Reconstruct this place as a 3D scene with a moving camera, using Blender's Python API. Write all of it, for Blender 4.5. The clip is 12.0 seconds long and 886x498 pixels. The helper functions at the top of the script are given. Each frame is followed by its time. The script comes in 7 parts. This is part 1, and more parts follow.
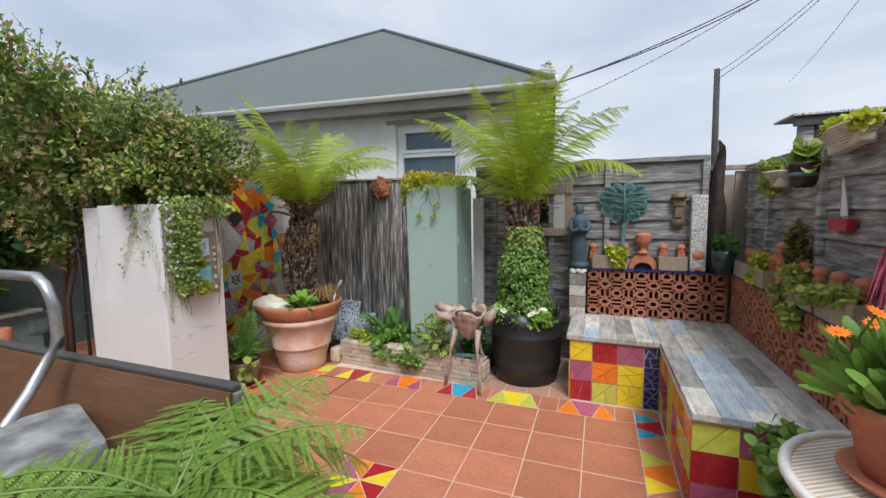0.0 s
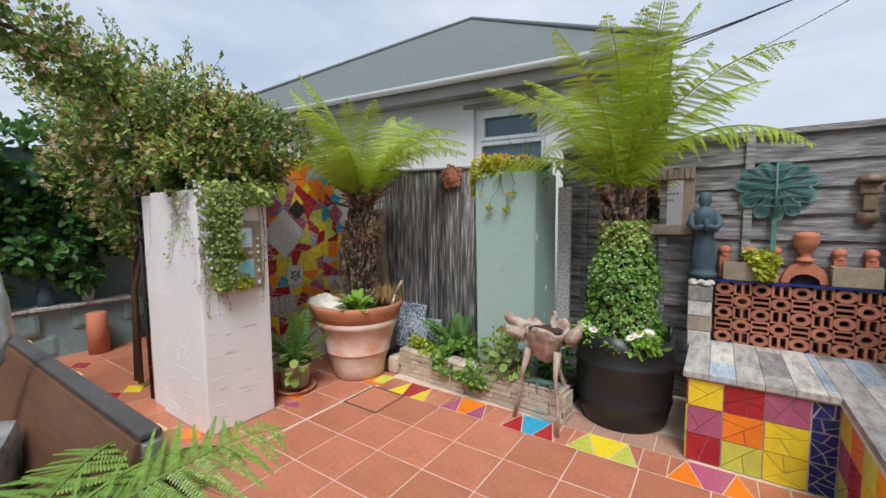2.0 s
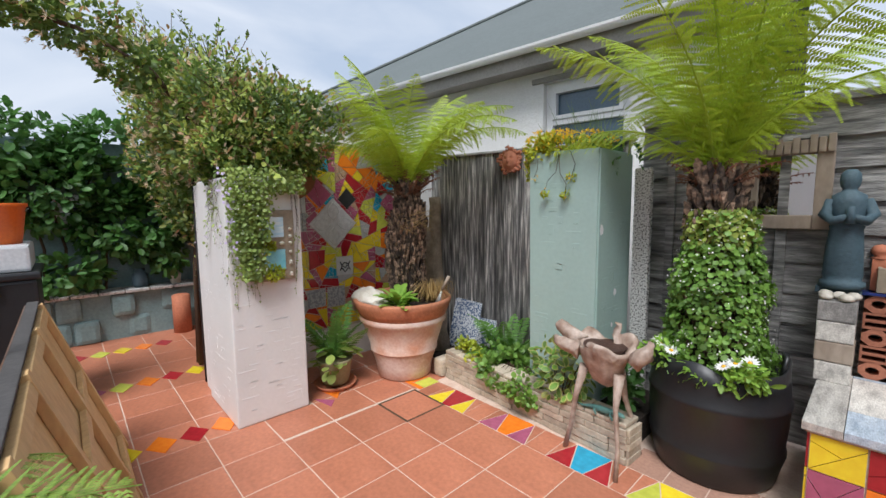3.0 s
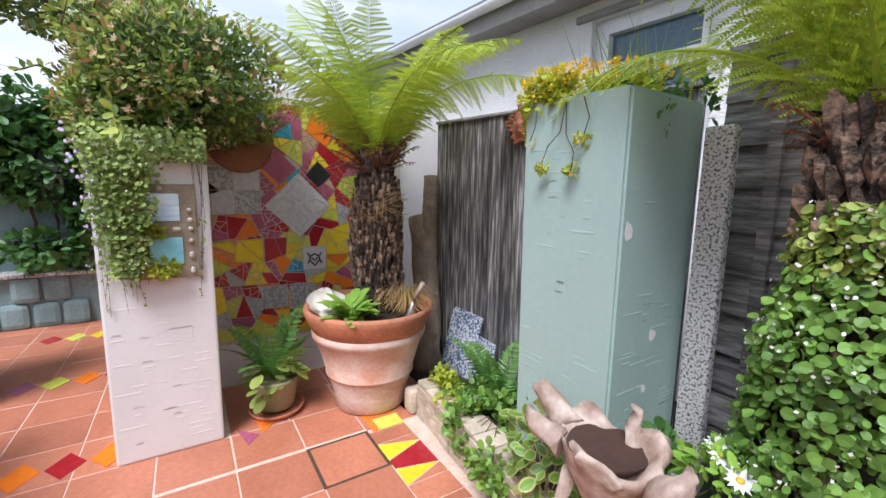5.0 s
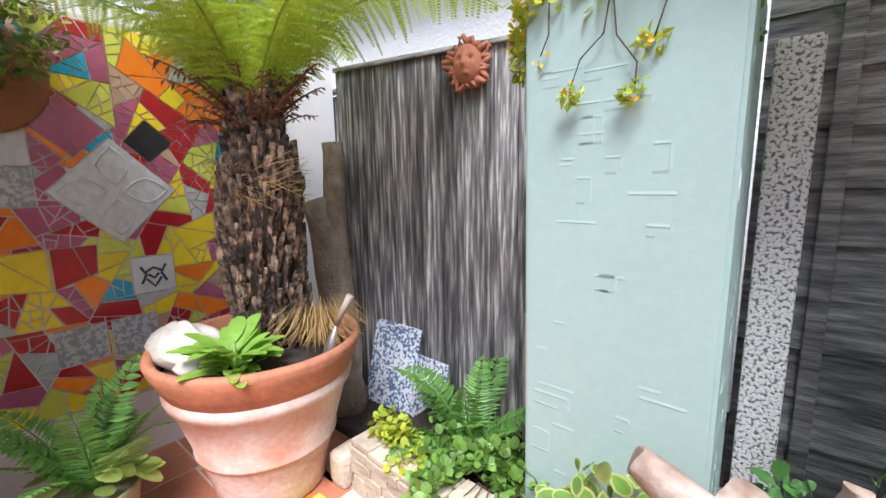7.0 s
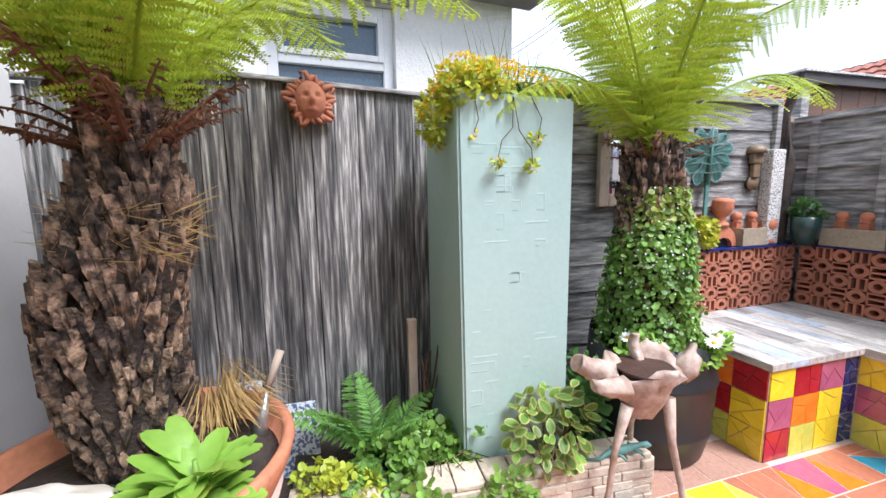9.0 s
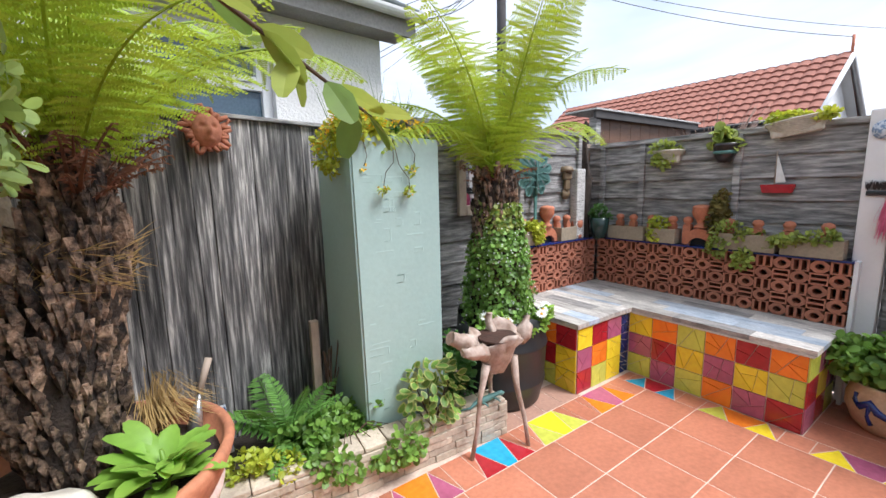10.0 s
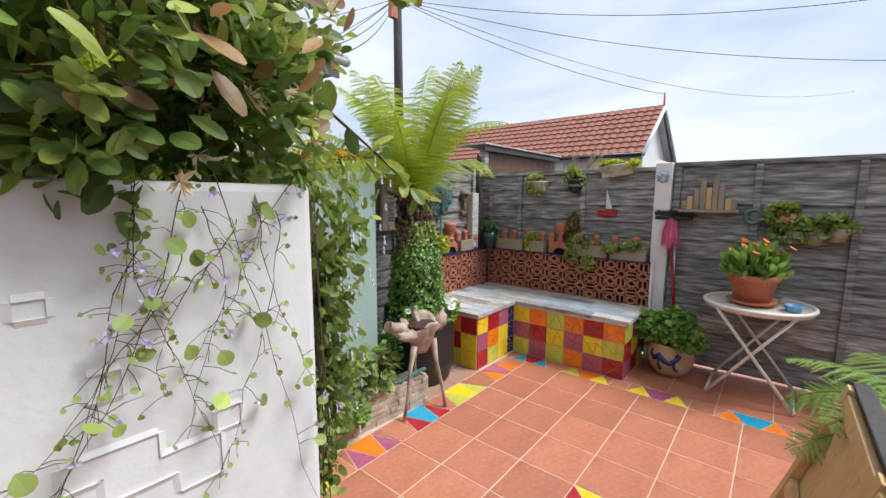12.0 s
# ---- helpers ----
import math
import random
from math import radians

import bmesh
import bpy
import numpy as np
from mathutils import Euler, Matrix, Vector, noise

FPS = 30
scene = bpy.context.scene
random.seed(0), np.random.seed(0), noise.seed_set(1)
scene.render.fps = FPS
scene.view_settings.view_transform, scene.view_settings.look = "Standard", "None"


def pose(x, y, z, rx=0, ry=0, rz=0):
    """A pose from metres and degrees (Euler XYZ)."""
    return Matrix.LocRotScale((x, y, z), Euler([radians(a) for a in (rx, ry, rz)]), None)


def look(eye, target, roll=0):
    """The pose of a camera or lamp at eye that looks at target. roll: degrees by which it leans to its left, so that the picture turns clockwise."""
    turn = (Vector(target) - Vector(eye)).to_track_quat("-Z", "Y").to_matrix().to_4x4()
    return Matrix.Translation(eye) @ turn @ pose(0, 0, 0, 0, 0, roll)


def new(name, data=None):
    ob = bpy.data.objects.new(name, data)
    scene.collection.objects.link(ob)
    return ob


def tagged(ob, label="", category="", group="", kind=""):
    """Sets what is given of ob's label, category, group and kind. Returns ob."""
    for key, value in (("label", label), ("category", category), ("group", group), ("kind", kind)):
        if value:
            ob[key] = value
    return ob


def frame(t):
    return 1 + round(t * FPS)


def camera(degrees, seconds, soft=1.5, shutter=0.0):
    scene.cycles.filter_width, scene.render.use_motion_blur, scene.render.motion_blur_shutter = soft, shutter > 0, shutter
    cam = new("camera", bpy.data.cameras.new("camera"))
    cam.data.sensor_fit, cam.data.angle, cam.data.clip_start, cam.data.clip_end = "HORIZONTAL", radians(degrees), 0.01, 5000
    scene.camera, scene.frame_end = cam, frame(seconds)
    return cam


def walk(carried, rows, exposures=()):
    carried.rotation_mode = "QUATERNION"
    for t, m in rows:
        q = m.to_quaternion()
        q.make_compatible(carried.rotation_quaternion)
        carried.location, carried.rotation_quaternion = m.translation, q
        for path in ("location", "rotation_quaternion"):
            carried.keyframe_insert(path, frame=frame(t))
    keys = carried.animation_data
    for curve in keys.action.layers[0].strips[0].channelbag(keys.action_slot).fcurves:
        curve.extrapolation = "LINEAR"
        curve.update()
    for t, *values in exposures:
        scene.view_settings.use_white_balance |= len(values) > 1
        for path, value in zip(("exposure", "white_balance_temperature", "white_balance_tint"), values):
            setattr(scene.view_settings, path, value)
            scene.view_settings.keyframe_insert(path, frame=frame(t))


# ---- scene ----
cam = camera(94.9, 12.0)
PATH = [
    (0, (0.07, -2.671, 1.499), (-0.646, -0.813, 1.313), -0.9),
    (0.5, (0.043, -2.521, 1.421), (-0.745, -0.69, 1.251), -0.9),
    (1, (0.034, -2.355, 1.394), (-0.886, -0.586, 1.233), -0.8),
    (1.5, (-0.008, -2.225, 1.392), (-1.046, -0.523, 1.231), -0.6),
    (2, (-0.019, -2.037, 1.405), (-1.139, -0.388, 1.238), -0.5),
    (2.5, (0.013, -1.784, 1.377), (-1.265, -0.258, 1.189), -0.6),
    (3, (0.004, -1.531, 1.385), (-1.452, -0.175, 1.178), -0.6),
    (5, (-0.29, -0.465, 1.366), (-1.963, 0.595, 1.082), 1.0),
    (5.5, (-0.373, -0.293, 1.314), (-2.061, 0.742, 1.035), 0.7),
    (6, (-0.508, -0.352, 1.269), (-2.121, 0.807, 1.033), 1.1),
    (6.5, (-0.766, -0.237, 1.25), (-2.225, 1.101, 0.965), 0.1),
    (8.5, (-1.917, -0.599, 1.315), (-1.929, 1.379, 1.015), -1.8),
    (9, (-2.144, -0.728, 1.356), (-1.581, 1.17, 1.072), -0.9),
    (9.5, (-2.307, -0.874, 1.425), (-1.472, 0.915, 1.106), -1.1),
    (10, (-2.406, -1.077, 1.473), (-1.274, 0.543, 1.166), -1.3),
    (10.5, (-2.521, -1.234, 1.5), (-1.168, 0.209, 1.201), -1.4),
    (11, (-2.725, -1.275, 1.497), (-1.25, 0.046, 1.216), -0.8),
    (11.5, (-2.840, -1.363, 1.512), (-1.321, -0.091, 1.229), -0.5),
    (12, (-3.029, -1.412, 1.557), (-1.501, -0.146, 1.301), 0.2),
]
EXPOSURE = [(t, stops, 6200 if t < 4 or t > 10 else 5950, 10 if t < 4 or t > 10 else 16) for t, stops in ((0.0, 0.56), (2.5, 0.60), (5.0, 1.03), (6.5, 1.37), (8.5, 1.64), (9.5, 1.34), (10.5, 1.08), (12.0, 0.84))]
walk(cam, [(t, look(eye, target, roll)) for t, eye, target, roll in PATH], EXPOSURE)

# ---------------------------------------------------------------- sky and sun
world = bpy.data.worlds.new("sky")
scene.world = world
world.use_nodes = True
wn, wl = world.node_tree.nodes, world.node_tree.links
bg = wn["Background"]
sky = wn.new("ShaderNodeTexSky")
sky.sky_type, sky.sun_disc = "NISHITA", False
sky.sun_elevation, sky.sun_rotation = radians(57), radians(147)
sky.air_density, sky.dust_density = 1.0, 4.0
# thin bright cloud cover over the sky, with paler and darker banks
ctc, cmp_, cn, cr, cm = (wn.new("ShaderNode" + k) for k in ("TexCoord", "Mapping", "TexNoise", "ValToRGB", "Mix"))
cmp_.inputs["Scale"].default_value = (1.0, 1.0, 3.2)
cn.inputs["Scale"].default_value, cn.inputs["Detail"].default_value, cn.inputs["Distortion"].default_value = 1.9, 7, 0.5
cr.color_ramp.elements[0].position, cr.color_ramp.elements[0].color = 0.33, (3.5, 4.05, 4.85, 1)
cr.color_ramp.elements[1].position, cr.color_ramp.elements[1].color = 0.62, (5.6, 5.8, 6.1, 1)
cm.data_type = "RGBA"
cm.inputs[0].default_value = 0.88
wl.new(ctc.outputs["Generated"], cmp_.inputs["Vector"])
wl.new(cmp_.outputs[0], cn.inputs["Vector"])
wl.new(cn.outputs["Fac"], cr.inputs[0])
wl.new(sky.outputs[0], cm.inputs[6])
wl.new(cr.outputs[0], cm.inputs[7])
wl.new(cm.outputs[2], bg.inputs["Color"])
bg.inputs["Strength"].default_value = 0.104
sun = new("sun", bpy.data.lights.new("sun", "SUN"))
sun.data.energy, sun.data.angle, sun.data.color = 2.3, radians(24), (1.0, 0.985, 0.96)
sun.matrix_world = look((3.0, -4.6, 8.4), (0, 0, 0))

# ---------------------------------------------------------------- materials
def mat(name, col, col2=None, scale=8.0, rough=0.8, bump=0.2, fine=60.0, spread=0.5, metal=0.0, stretch=(1, 1, 1), third=None, island=0.0, obrand=0.0, trans=0.0, grain=0.3, shift=0.0):
    """A surface with two scales of variation: broad stains and fine grain."""
    m = bpy.data.materials.new(name)
    m.use_nodes = True
    nt = m.node_tree
    N, L = nt.nodes, nt.links
    b = N["Principled BSDF"]
    tc = N.new("ShaderNodeTexCoord")
    mp = N.new("ShaderNodeMapping")
    mp.inputs["Scale"].default_value = stretch
    L.new(tc.outputs["Object"], mp.inputs["Vector"])
    n1, n2 = N.new("ShaderNodeTexNoise"), N.new("ShaderNodeTexNoise")
    n1.inputs["Scale"].default_value, n1.inputs["Detail"].default_value = scale, 5
    n2.inputs["Scale"].default_value, n2.inputs["Detail"].default_value = fine, 4
    L.new(mp.outputs[0], n1.inputs["Vector"])
    L.new(mp.outputs[0], n2.inputs["Vector"])
    ramp = N.new("ShaderNodeValToRGB")
    c2 = col2 or tuple(c * 0.7 for c in col)
    e = ramp.color_ramp.elements
    e[0].position, e[0].color = 0.5 + shift - spread / 2, (*c2, 1)
    e[1].position, e[1].color = 0.5 + shift + spread / 2, (*col, 1)
    if third:
        x = e.new(0.5 + shift)
        x.color = (*third, 1)
    L.new(n1.outputs["Fac"], ramp.inputs[0])
    mix = N.new("ShaderNodeMix")
    mix.data_type, mix.blend_type = "RGBA", "OVERLAY"
    mix.inputs[0].default_value = grain
    L.new(ramp.outputs[0], mix.inputs[6])
    L.new(n2.outputs["Fac"], mix.inputs[7])
    out = mix.outputs[2]
    if island or obrand:
        h = N.new("ShaderNodeHueSaturation")
        src = N.new("ShaderNodeNewGeometry").outputs["Random Per Island"] if island else N.new("ShaderNodeObjectInfo").outputs["Random"]
        r = N.new("ShaderNodeMapRange")
        amt = island or obrand
        r.inputs[3].default_value, r.inputs[4].default_value = 1 - amt, 1 + amt
        L.new(src, r.inputs[0])
        L.new(r.outputs[0], h.inputs["Value"])
        L.new(out, h.inputs["Color"])
        out = h.outputs[0]
    L.new(out, b.inputs["Base Color"])
    b.inputs["Roughness"].default_value, b.inputs["Metallic"].default_value = rough, metal
    if trans:
        b.inputs["Transmission Weight"].default_value = trans
    if bump:
        bp = N.new("ShaderNodeBump")
        bp.inputs["Strength"].default_value, bp.inputs["Distance"].default_value = bump, 0.01
        add = N.new("ShaderNodeMath")
        L.new(n1.outputs["Fac"], add.inputs[0])
        L.new(n2.outputs["Fac"], add.inputs[1])
        L.new(add.outputs[0], bp.inputs["Height"])
        L.new(bp.outputs[0], b.inputs["Normal"])
    return m


def leafmat(name, col, col2, rough=0.5, amt=0.35):
    """Leaves: colour varies leaf by leaf, light passes through a little."""
    m = mat(name, col, col2, 3.0, rough, 0.0, 40.0, 0.4, island=amt)
    nt = m.node_tree
    b = nt.nodes["Principled BSDF"]
    tr = nt.nodes.new("ShaderNodeBsdfTranslucent")
    tr.inputs[0].default_value = (*[min(1, c * 1.5) for c in col], 1)
    ms = nt.nodes.new("ShaderNodeMixShader")
    ms.inputs[0].default_value = 0.27
    nt.links.new(b.outputs[0], ms.inputs[1])
    nt.links.new(tr.outputs[0], ms.inputs[2])
    nt.links.new(ms.outputs[0], nt.nodes["Material Output"].inputs[0])
    return m


M_TERRA = mat("terracotta floor tile", (0.495, 0.19, 0.112), (0.38, 0.138, 0.078), 4, 0.42, 0.08, 40, 0.45, obrand=0.11, third=(0.45, 0.168, 0.096))
M_GROUT = mat("pale grout", (0.66, 0.53, 0.44), (0.54, 0.38, 0.29), 12, 0.9, 0.2)
M_DKGROUT = mat("damp dirty joint", (0.10, 0.06, 0.035), (0.05, 0.035, 0.02), 12, 0.9, 0.2)
M_WHITE = mat("white painted brick", (0.79, 0.775, 0.76), (0.67, 0.655, 0.64), 3, 0.6, 0.1, 50, 0.7, grain=0.1)
M_RENDER = mat("white roughcast render", (0.80, 0.79, 0.77), (0.70, 0.69, 0.67), 2.5, 0.85, 0.9, 55, 0.6)
M_SAGE = mat("pale sage green masonry paint", (0.35, 0.48, 0.44), (0.31, 0.425, 0.39), 1.6, 0.5, 0.08, 40, 0.6, grain=0.08)
M_BLUEWALL = mat("blue green painted wall", (0.25, 0.36, 0.36), (0.15, 0.24, 0.25), 4, 0.7, 0.3, 40, 0.6)
M_FENCE = mat("weathered grey larch board", (0.48, 0.465, 0.445), (0.095, 0.094, 0.093), 5, 0.85, 0.7, 30, 0.40, stretch=(1, 1, 8), obrand=0.25, third=(0.25, 0.243, 0.235), grain=0.4)
M_GATE = mat("black stained worn boards", (0.50, 0.48, 0.45), (0.045, 0.045, 0.047), 10, 0.85, 0.7, 50, 0.36, stretch=(6, 5, 0.36), obrand=0.5, shift=0.015, third=(0.16, 0.155, 0.15), grain=0.5)
M_OLDWOOD = mat("old bleached wood", (0.42, 0.34, 0.27), (0.20, 0.15, 0.11), 6, 0.75, 0.4, 45, 0.5, stretch=(1, 1, 0.4))
M_DRIFT = mat("bleached driftwood", (0.54, 0.44, 0.37), (0.20, 0.115, 0.075), 14, 0.6, 0.4, 40, 0.5)
M_CONC = mat("mottled lichen concrete", (0.62, 0.61, 0.585), (0.13, 0.125, 0.12), 95, 0.9, 0.5, 160, 0.10, shift=-0.05)
M_ROOF = mat("grey green sheet roof", (0.115, 0.135, 0.13), (0.095, 0.112, 0.108), 1.2, 0.7, 0.1, 20, 0.7)
M_UPVC = mat("white plastic", (0.80, 0.80, 0.80), (0.72, 0.72, 0.72), 3, 0.35, 0.0)
M_GUT = mat("grey soffit board", (0.33, 0.31, 0.29), (0.25, 0.24, 0.22), 3, 0.6, 0.05)
M_GLASS = mat("blue grey window glass", (0.10, 0.155, 0.21), (0.075, 0.12, 0.165), 1.0, 0.06, 0.0)
M_POT = mat("old terracotta with lime bloom", (0.55, 0.235, 0.13), (0.70, 0.58, 0.51), 3.2, 0.8, 0.25, 45, 0.35)
M_POTBASE = mat("terracotta under white lime bloom", (0.70, 0.56, 0.49), (0.52, 0.28, 0.19), 5.5, 0.85, 0.25, 45, 0.4, shift=-0.04)
M_POTRIM = mat("orange terracotta rim with stains", (0.56, 0.22, 0.11), (0.30, 0.12, 0.07), 7, 0.75, 0.25, 45, 0.5, shift=-0.08)
M_CLAY = mat("terracotta", (0.52, 0.19, 0.10), (0.42, 0.14, 0.075), 6, 0.75, 0.15, 50, 0.5)
M_BLOCK = mat("red brown clay block", (0.44, 0.17, 0.10), (0.30, 0.11, 0.065), 8, 0.85, 0.3, 60, 0.5, obrand=0.15)
M_BLACK = mat("black plastic", (0.012, 0.0125, 0.014), (0.018, 0.019, 0.021), 4, 0.42, 0.08, 50, 0.6)
# near-black colour standing in for shade in gaps and hollows
M_GAPSHADE = mat("near-black gap shade", (0.02, 0.02, 0.02), None, 8, 0.9, 0.1)
M_POLE = mat("dark weathered pole", (0.075, 0.07, 0.068), (0.05, 0.046, 0.045), 6, 0.9, 0.2)
M_STONE = mat("cream split stone", (0.57, 0.485, 0.375), (0.38, 0.315, 0.24), 9, 0.85, 0.6, 50, 0.5, obrand=0.14)
M_SOIL = mat("dark garden soil", (0.045, 0.032, 0.024), (0.022, 0.016, 0.012), 25, 0.95, 0.9, 90, 0.5)
M_FLOORSLAB = mat("mortar bed", (0.42, 0.24, 0.17), (0.32, 0.18, 0.13), 5, 0.9, 0.3)
M_BENCHTILE = mat("grey wood look tile", (0.58, 0.55, 0.50), (0.30, 0.28, 0.255), 6, 0.6, 0.1, 40, 0.36, stretch=(5, 1.2, 4), obrand=0.2, third=(0.47, 0.44, 0.40), grain=0.6)
M_BENCHBLUE = mat("washed blue wood look tile", (0.46, 0.50, 0.54), (0.24, 0.29, 0.35), 6, 0.6, 0.1, 40, 0.4, stretch=(5, 1.2, 4), obrand=0.15, third=(0.37, 0.42, 0.48), grain=0.6)
M_BENCHDARK = mat("dark wood look tile", (0.36, 0.34, 0.32), (0.15, 0.145, 0.14), 6, 0.6, 0.1, 40, 0.4, stretch=(5, 1.2, 4), obrand=0.15, grain=0.6)
M_TRUNK = mat("dark fibrous tree fern trunk", (0.055, 0.038, 0.028), (0.02, 0.014, 0.011), 18, 0.95, 0.9, 90, 0.5)
M_STUB = mat("dry frond stub", (0.32, 0.215, 0.145), (0.03, 0.02, 0.015), 34, 0.9, 0.8, 110, 0.30, island=0.75, grain=0.5, shift=0.03)
M_BARK = mat("pale grey bark", (0.36, 0.28, 0.21), (0.19, 0.14, 0.10), 14, 0.9, 0.8, 60, 0.5)
M_STEM = mat("brown stem", (0.10, 0.055, 0.03), (0.06, 0.035, 0.02), 12, 0.8, 0.2)
M_VERD = mat("verdigris painted metal", (0.12, 0.26, 0.235), (0.065, 0.165, 0.15), 9, 0.6, 0.2, 60, 0.5)
M_STATUE = mat("slate blue painted stone", (0.075, 0.125, 0.155), (0.045, 0.078, 0.098), 10, 0.7, 0.3, 60, 0.5)
M_METAL = mat("white enamelled metal", (0.80, 0.79, 0.76), (0.66, 0.62, 0.56), 10, 0.45, 0.1, 60, 0.6)
M_RUST = mat("tan wire mesh", (0.62, 0.50, 0.36), (0.50, 0.38, 0.26), 14, 0.7, 0.2, 60, 0.5)
M_STEEL = mat("galvanised steel", (0.55, 0.56, 0.57), (0.45, 0.46, 0.47), 8, 0.35, 0.05, 60, 0.5, metal=0.8)
M_PINE = mat("varnished pine", (0.66, 0.43, 0.20), (0.50, 0.30, 0.13), 5, 0.55, 0.15, 40, 0.5, stretch=(1, 1, 0.3))
M_ROOFTILE = mat("red brown roof tile", (0.36, 0.15, 0.105), (0.25, 0.10, 0.07), 5, 0.85, 0.2, 40, 0.5, obrand=0.18)
M_CABLE = mat("black cable", (0.03, 0.03, 0.032), None, 5, 0.7, 0.0)
M_SHELL = mat("pale pebble and shell", (0.72, 0.68, 0.60), (0.52, 0.46, 0.38), 12, 0.6, 0.3, 60, 0.5)
GLAZE = {}
for key, c in {"yellow": (0.82, 0.62, 0.03), "red": (0.40, 0.022, 0.03), "orange": (0.86, 0.22, 0.02), "mauve": (0.42, 0.11, 0.19), "lime": (0.58, 0.60, 0.09), "navy": (0.015, 0.03, 0.15), "blue": (0.03, 0.36, 0.56), "grey": (0.47, 0.47, 0.46), "white": (0.72, 0.72, 0.70), "black": (0.035, 0.035, 0.035), "pink": (0.60, 0.24, 0.33), "tan": (0.50, 0.33, 0.22)}.items():
    GLAZE[key] = mat("glazed " + key + " tile", c, tuple(x * 0.82 for x in c), 7, 0.16, 0.03, 30, 0.6, obrand=0.08)
M_MGROUT = mat("mosaic grout", (0.66, 0.61, 0.54), (0.50, 0.45, 0.39), 14, 0.9, 0.3)
L_FERN = leafmat("tree fern frond green", (0.38, 0.46, 0.035), (0.22, 0.33, 0.02), amt=0.25)
L_FERNDARK = leafmat("fern frond mid green", (0.15, 0.31, 0.06), (0.08, 0.20, 0.04))
L_IVY = leafmat("ivy green", (0.09, 0.21, 0.045), (0.045, 0.125, 0.03))
L_HONEY = leafmat("honeysuckle leaf", (0.15, 0.235, 0.045), (0.055, 0.10, 0.022), amt=0.5)
L_BRONZE = leafmat("bronze young shoot", (0.34, 0.20, 0.08), (0.22, 0.13, 0.06), amt=0.4)
L_HONEYL = leafmat("young leaf yellow green", (0.34, 0.40, 0.08), (0.20, 0.26, 0.05), amt=0.4)
L_CREEP = leafmat("creeper leaf fresh green", (0.30, 0.38, 0.09), (0.16, 0.24, 0.055), amt=0.5)
L_ROUND = leafmat("small round creeper leaf", (0.20, 0.34, 0.06), (0.10, 0.21, 0.035), amt=0.5)
L_LIME = leafmat("bright lettuce green leaf", (0.27, 0.44, 0.065), (0.17, 0.33, 0.045), amt=0.3)
L_SEDUM = leafmat("yellow green succulent leaf", (0.50, 0.50, 0.04), (0.22, 0.33, 0.04), amt=0.4)
L_BROWN = leafmat("dead brown frond", (0.25, 0.115, 0.065), (0.11, 0.048, 0.03), 0.9)
L_STRAW = leafmat("dry grass", (0.42, 0.29, 0.11), (0.28, 0.18, 0.07), 0.9)
L_VARIEG = leafmat("cream margined leaf", (0.62, 0.60, 0.22), (0.16, 0.26, 0.07), 0.5, 0.3)
L_CREAM = leafmat("cream blossom", (0.82, 0.68, 0.46), (0.70, 0.46, 0.31), 0.8)
L_WHITE = leafmat("white petal", (0.85, 0.84, 0.82), (0.80, 0.78, 0.76), 0.7, 0.1)
L_LILAC = leafmat("lilac petal", (0.70, 0.62, 0.84), (0.58, 0.48, 0.76), 0.7, 0.2)
L_YELLOW = leafmat("yellow petal", (0.86, 0.52, 0.02), (0.78, 0.40, 0.02), 0.7, 0.2)
L_ORANGE = leafmat("orange petal", (0.90, 0.24, 0.015), (0.85, 0.17, 0.01), 0.7, 0.2)

# ---------------------------------------------------------------- shape helpers
rnd = random.Random(7)


def mesh_of(name, verts, faces, material, smooth=False):
    me = bpy.data.meshes.new(name)
    me.from_pydata(verts, [], faces)
    me.update()
    if material:
        me.materials.append(material)
    if smooth:
        me.polygons.foreach_set("use_smooth", [True] * len(me.polygons))
    return me


def part(name, bm, material, parent=None, label=""):
    """Links a bmesh, or a finished mesh, as one object under a thing or a part."""
    if isinstance(bm, bpy.types.Mesh):
        me = bm
    else:
        me = bpy.data.meshes.new(name)
        bm.to_mesh(me)
        bm.free()
        me.materials.append(material)
    ob = new(name, me)
    if parent:
        ob.parent = parent
    if label:
        ob["label"] = label
    return ob


def thing(name, label, category, at=(0, 0, 0), turn=0.0, group="", kind=""):
    e = new(name)
    e.empty_display_size = 0.1
    e.matrix_basis = pose(*at, 0, 0, turn)
    return tagged(e, label, category, group, kind)


def box(bm, x0, x1, y0, y1, z0, z1, bevel=0.0, m=None):
    r = bmesh.ops.create_cube(bm, size=1)
    v = r["verts"]
    bmesh.ops.scale(bm, vec=(x1 - x0, y1 - y0, z1 - z0), verts=v)
    bmesh.ops.translate(bm, vec=((x0 + x1) / 2, (y0 + y1) / 2, (z0 + z1) / 2), verts=v)
    if bevel:
        ed = list({e for a in v for e in a.link_edges})
        r = bmesh.ops.bevel(bm, geom=ed, offset=bevel, segments=2, affect="EDGES", profile=0.6)
        v = list({a for f in r["faces"] for a in f.verts} | {a for a in v if a.is_valid})
    if m is not None:
        bmesh.ops.transform(bm, matrix=m, verts=v)
    return bm


def bx(*a, **k):
    return box(bmesh.new(), *a, **k)


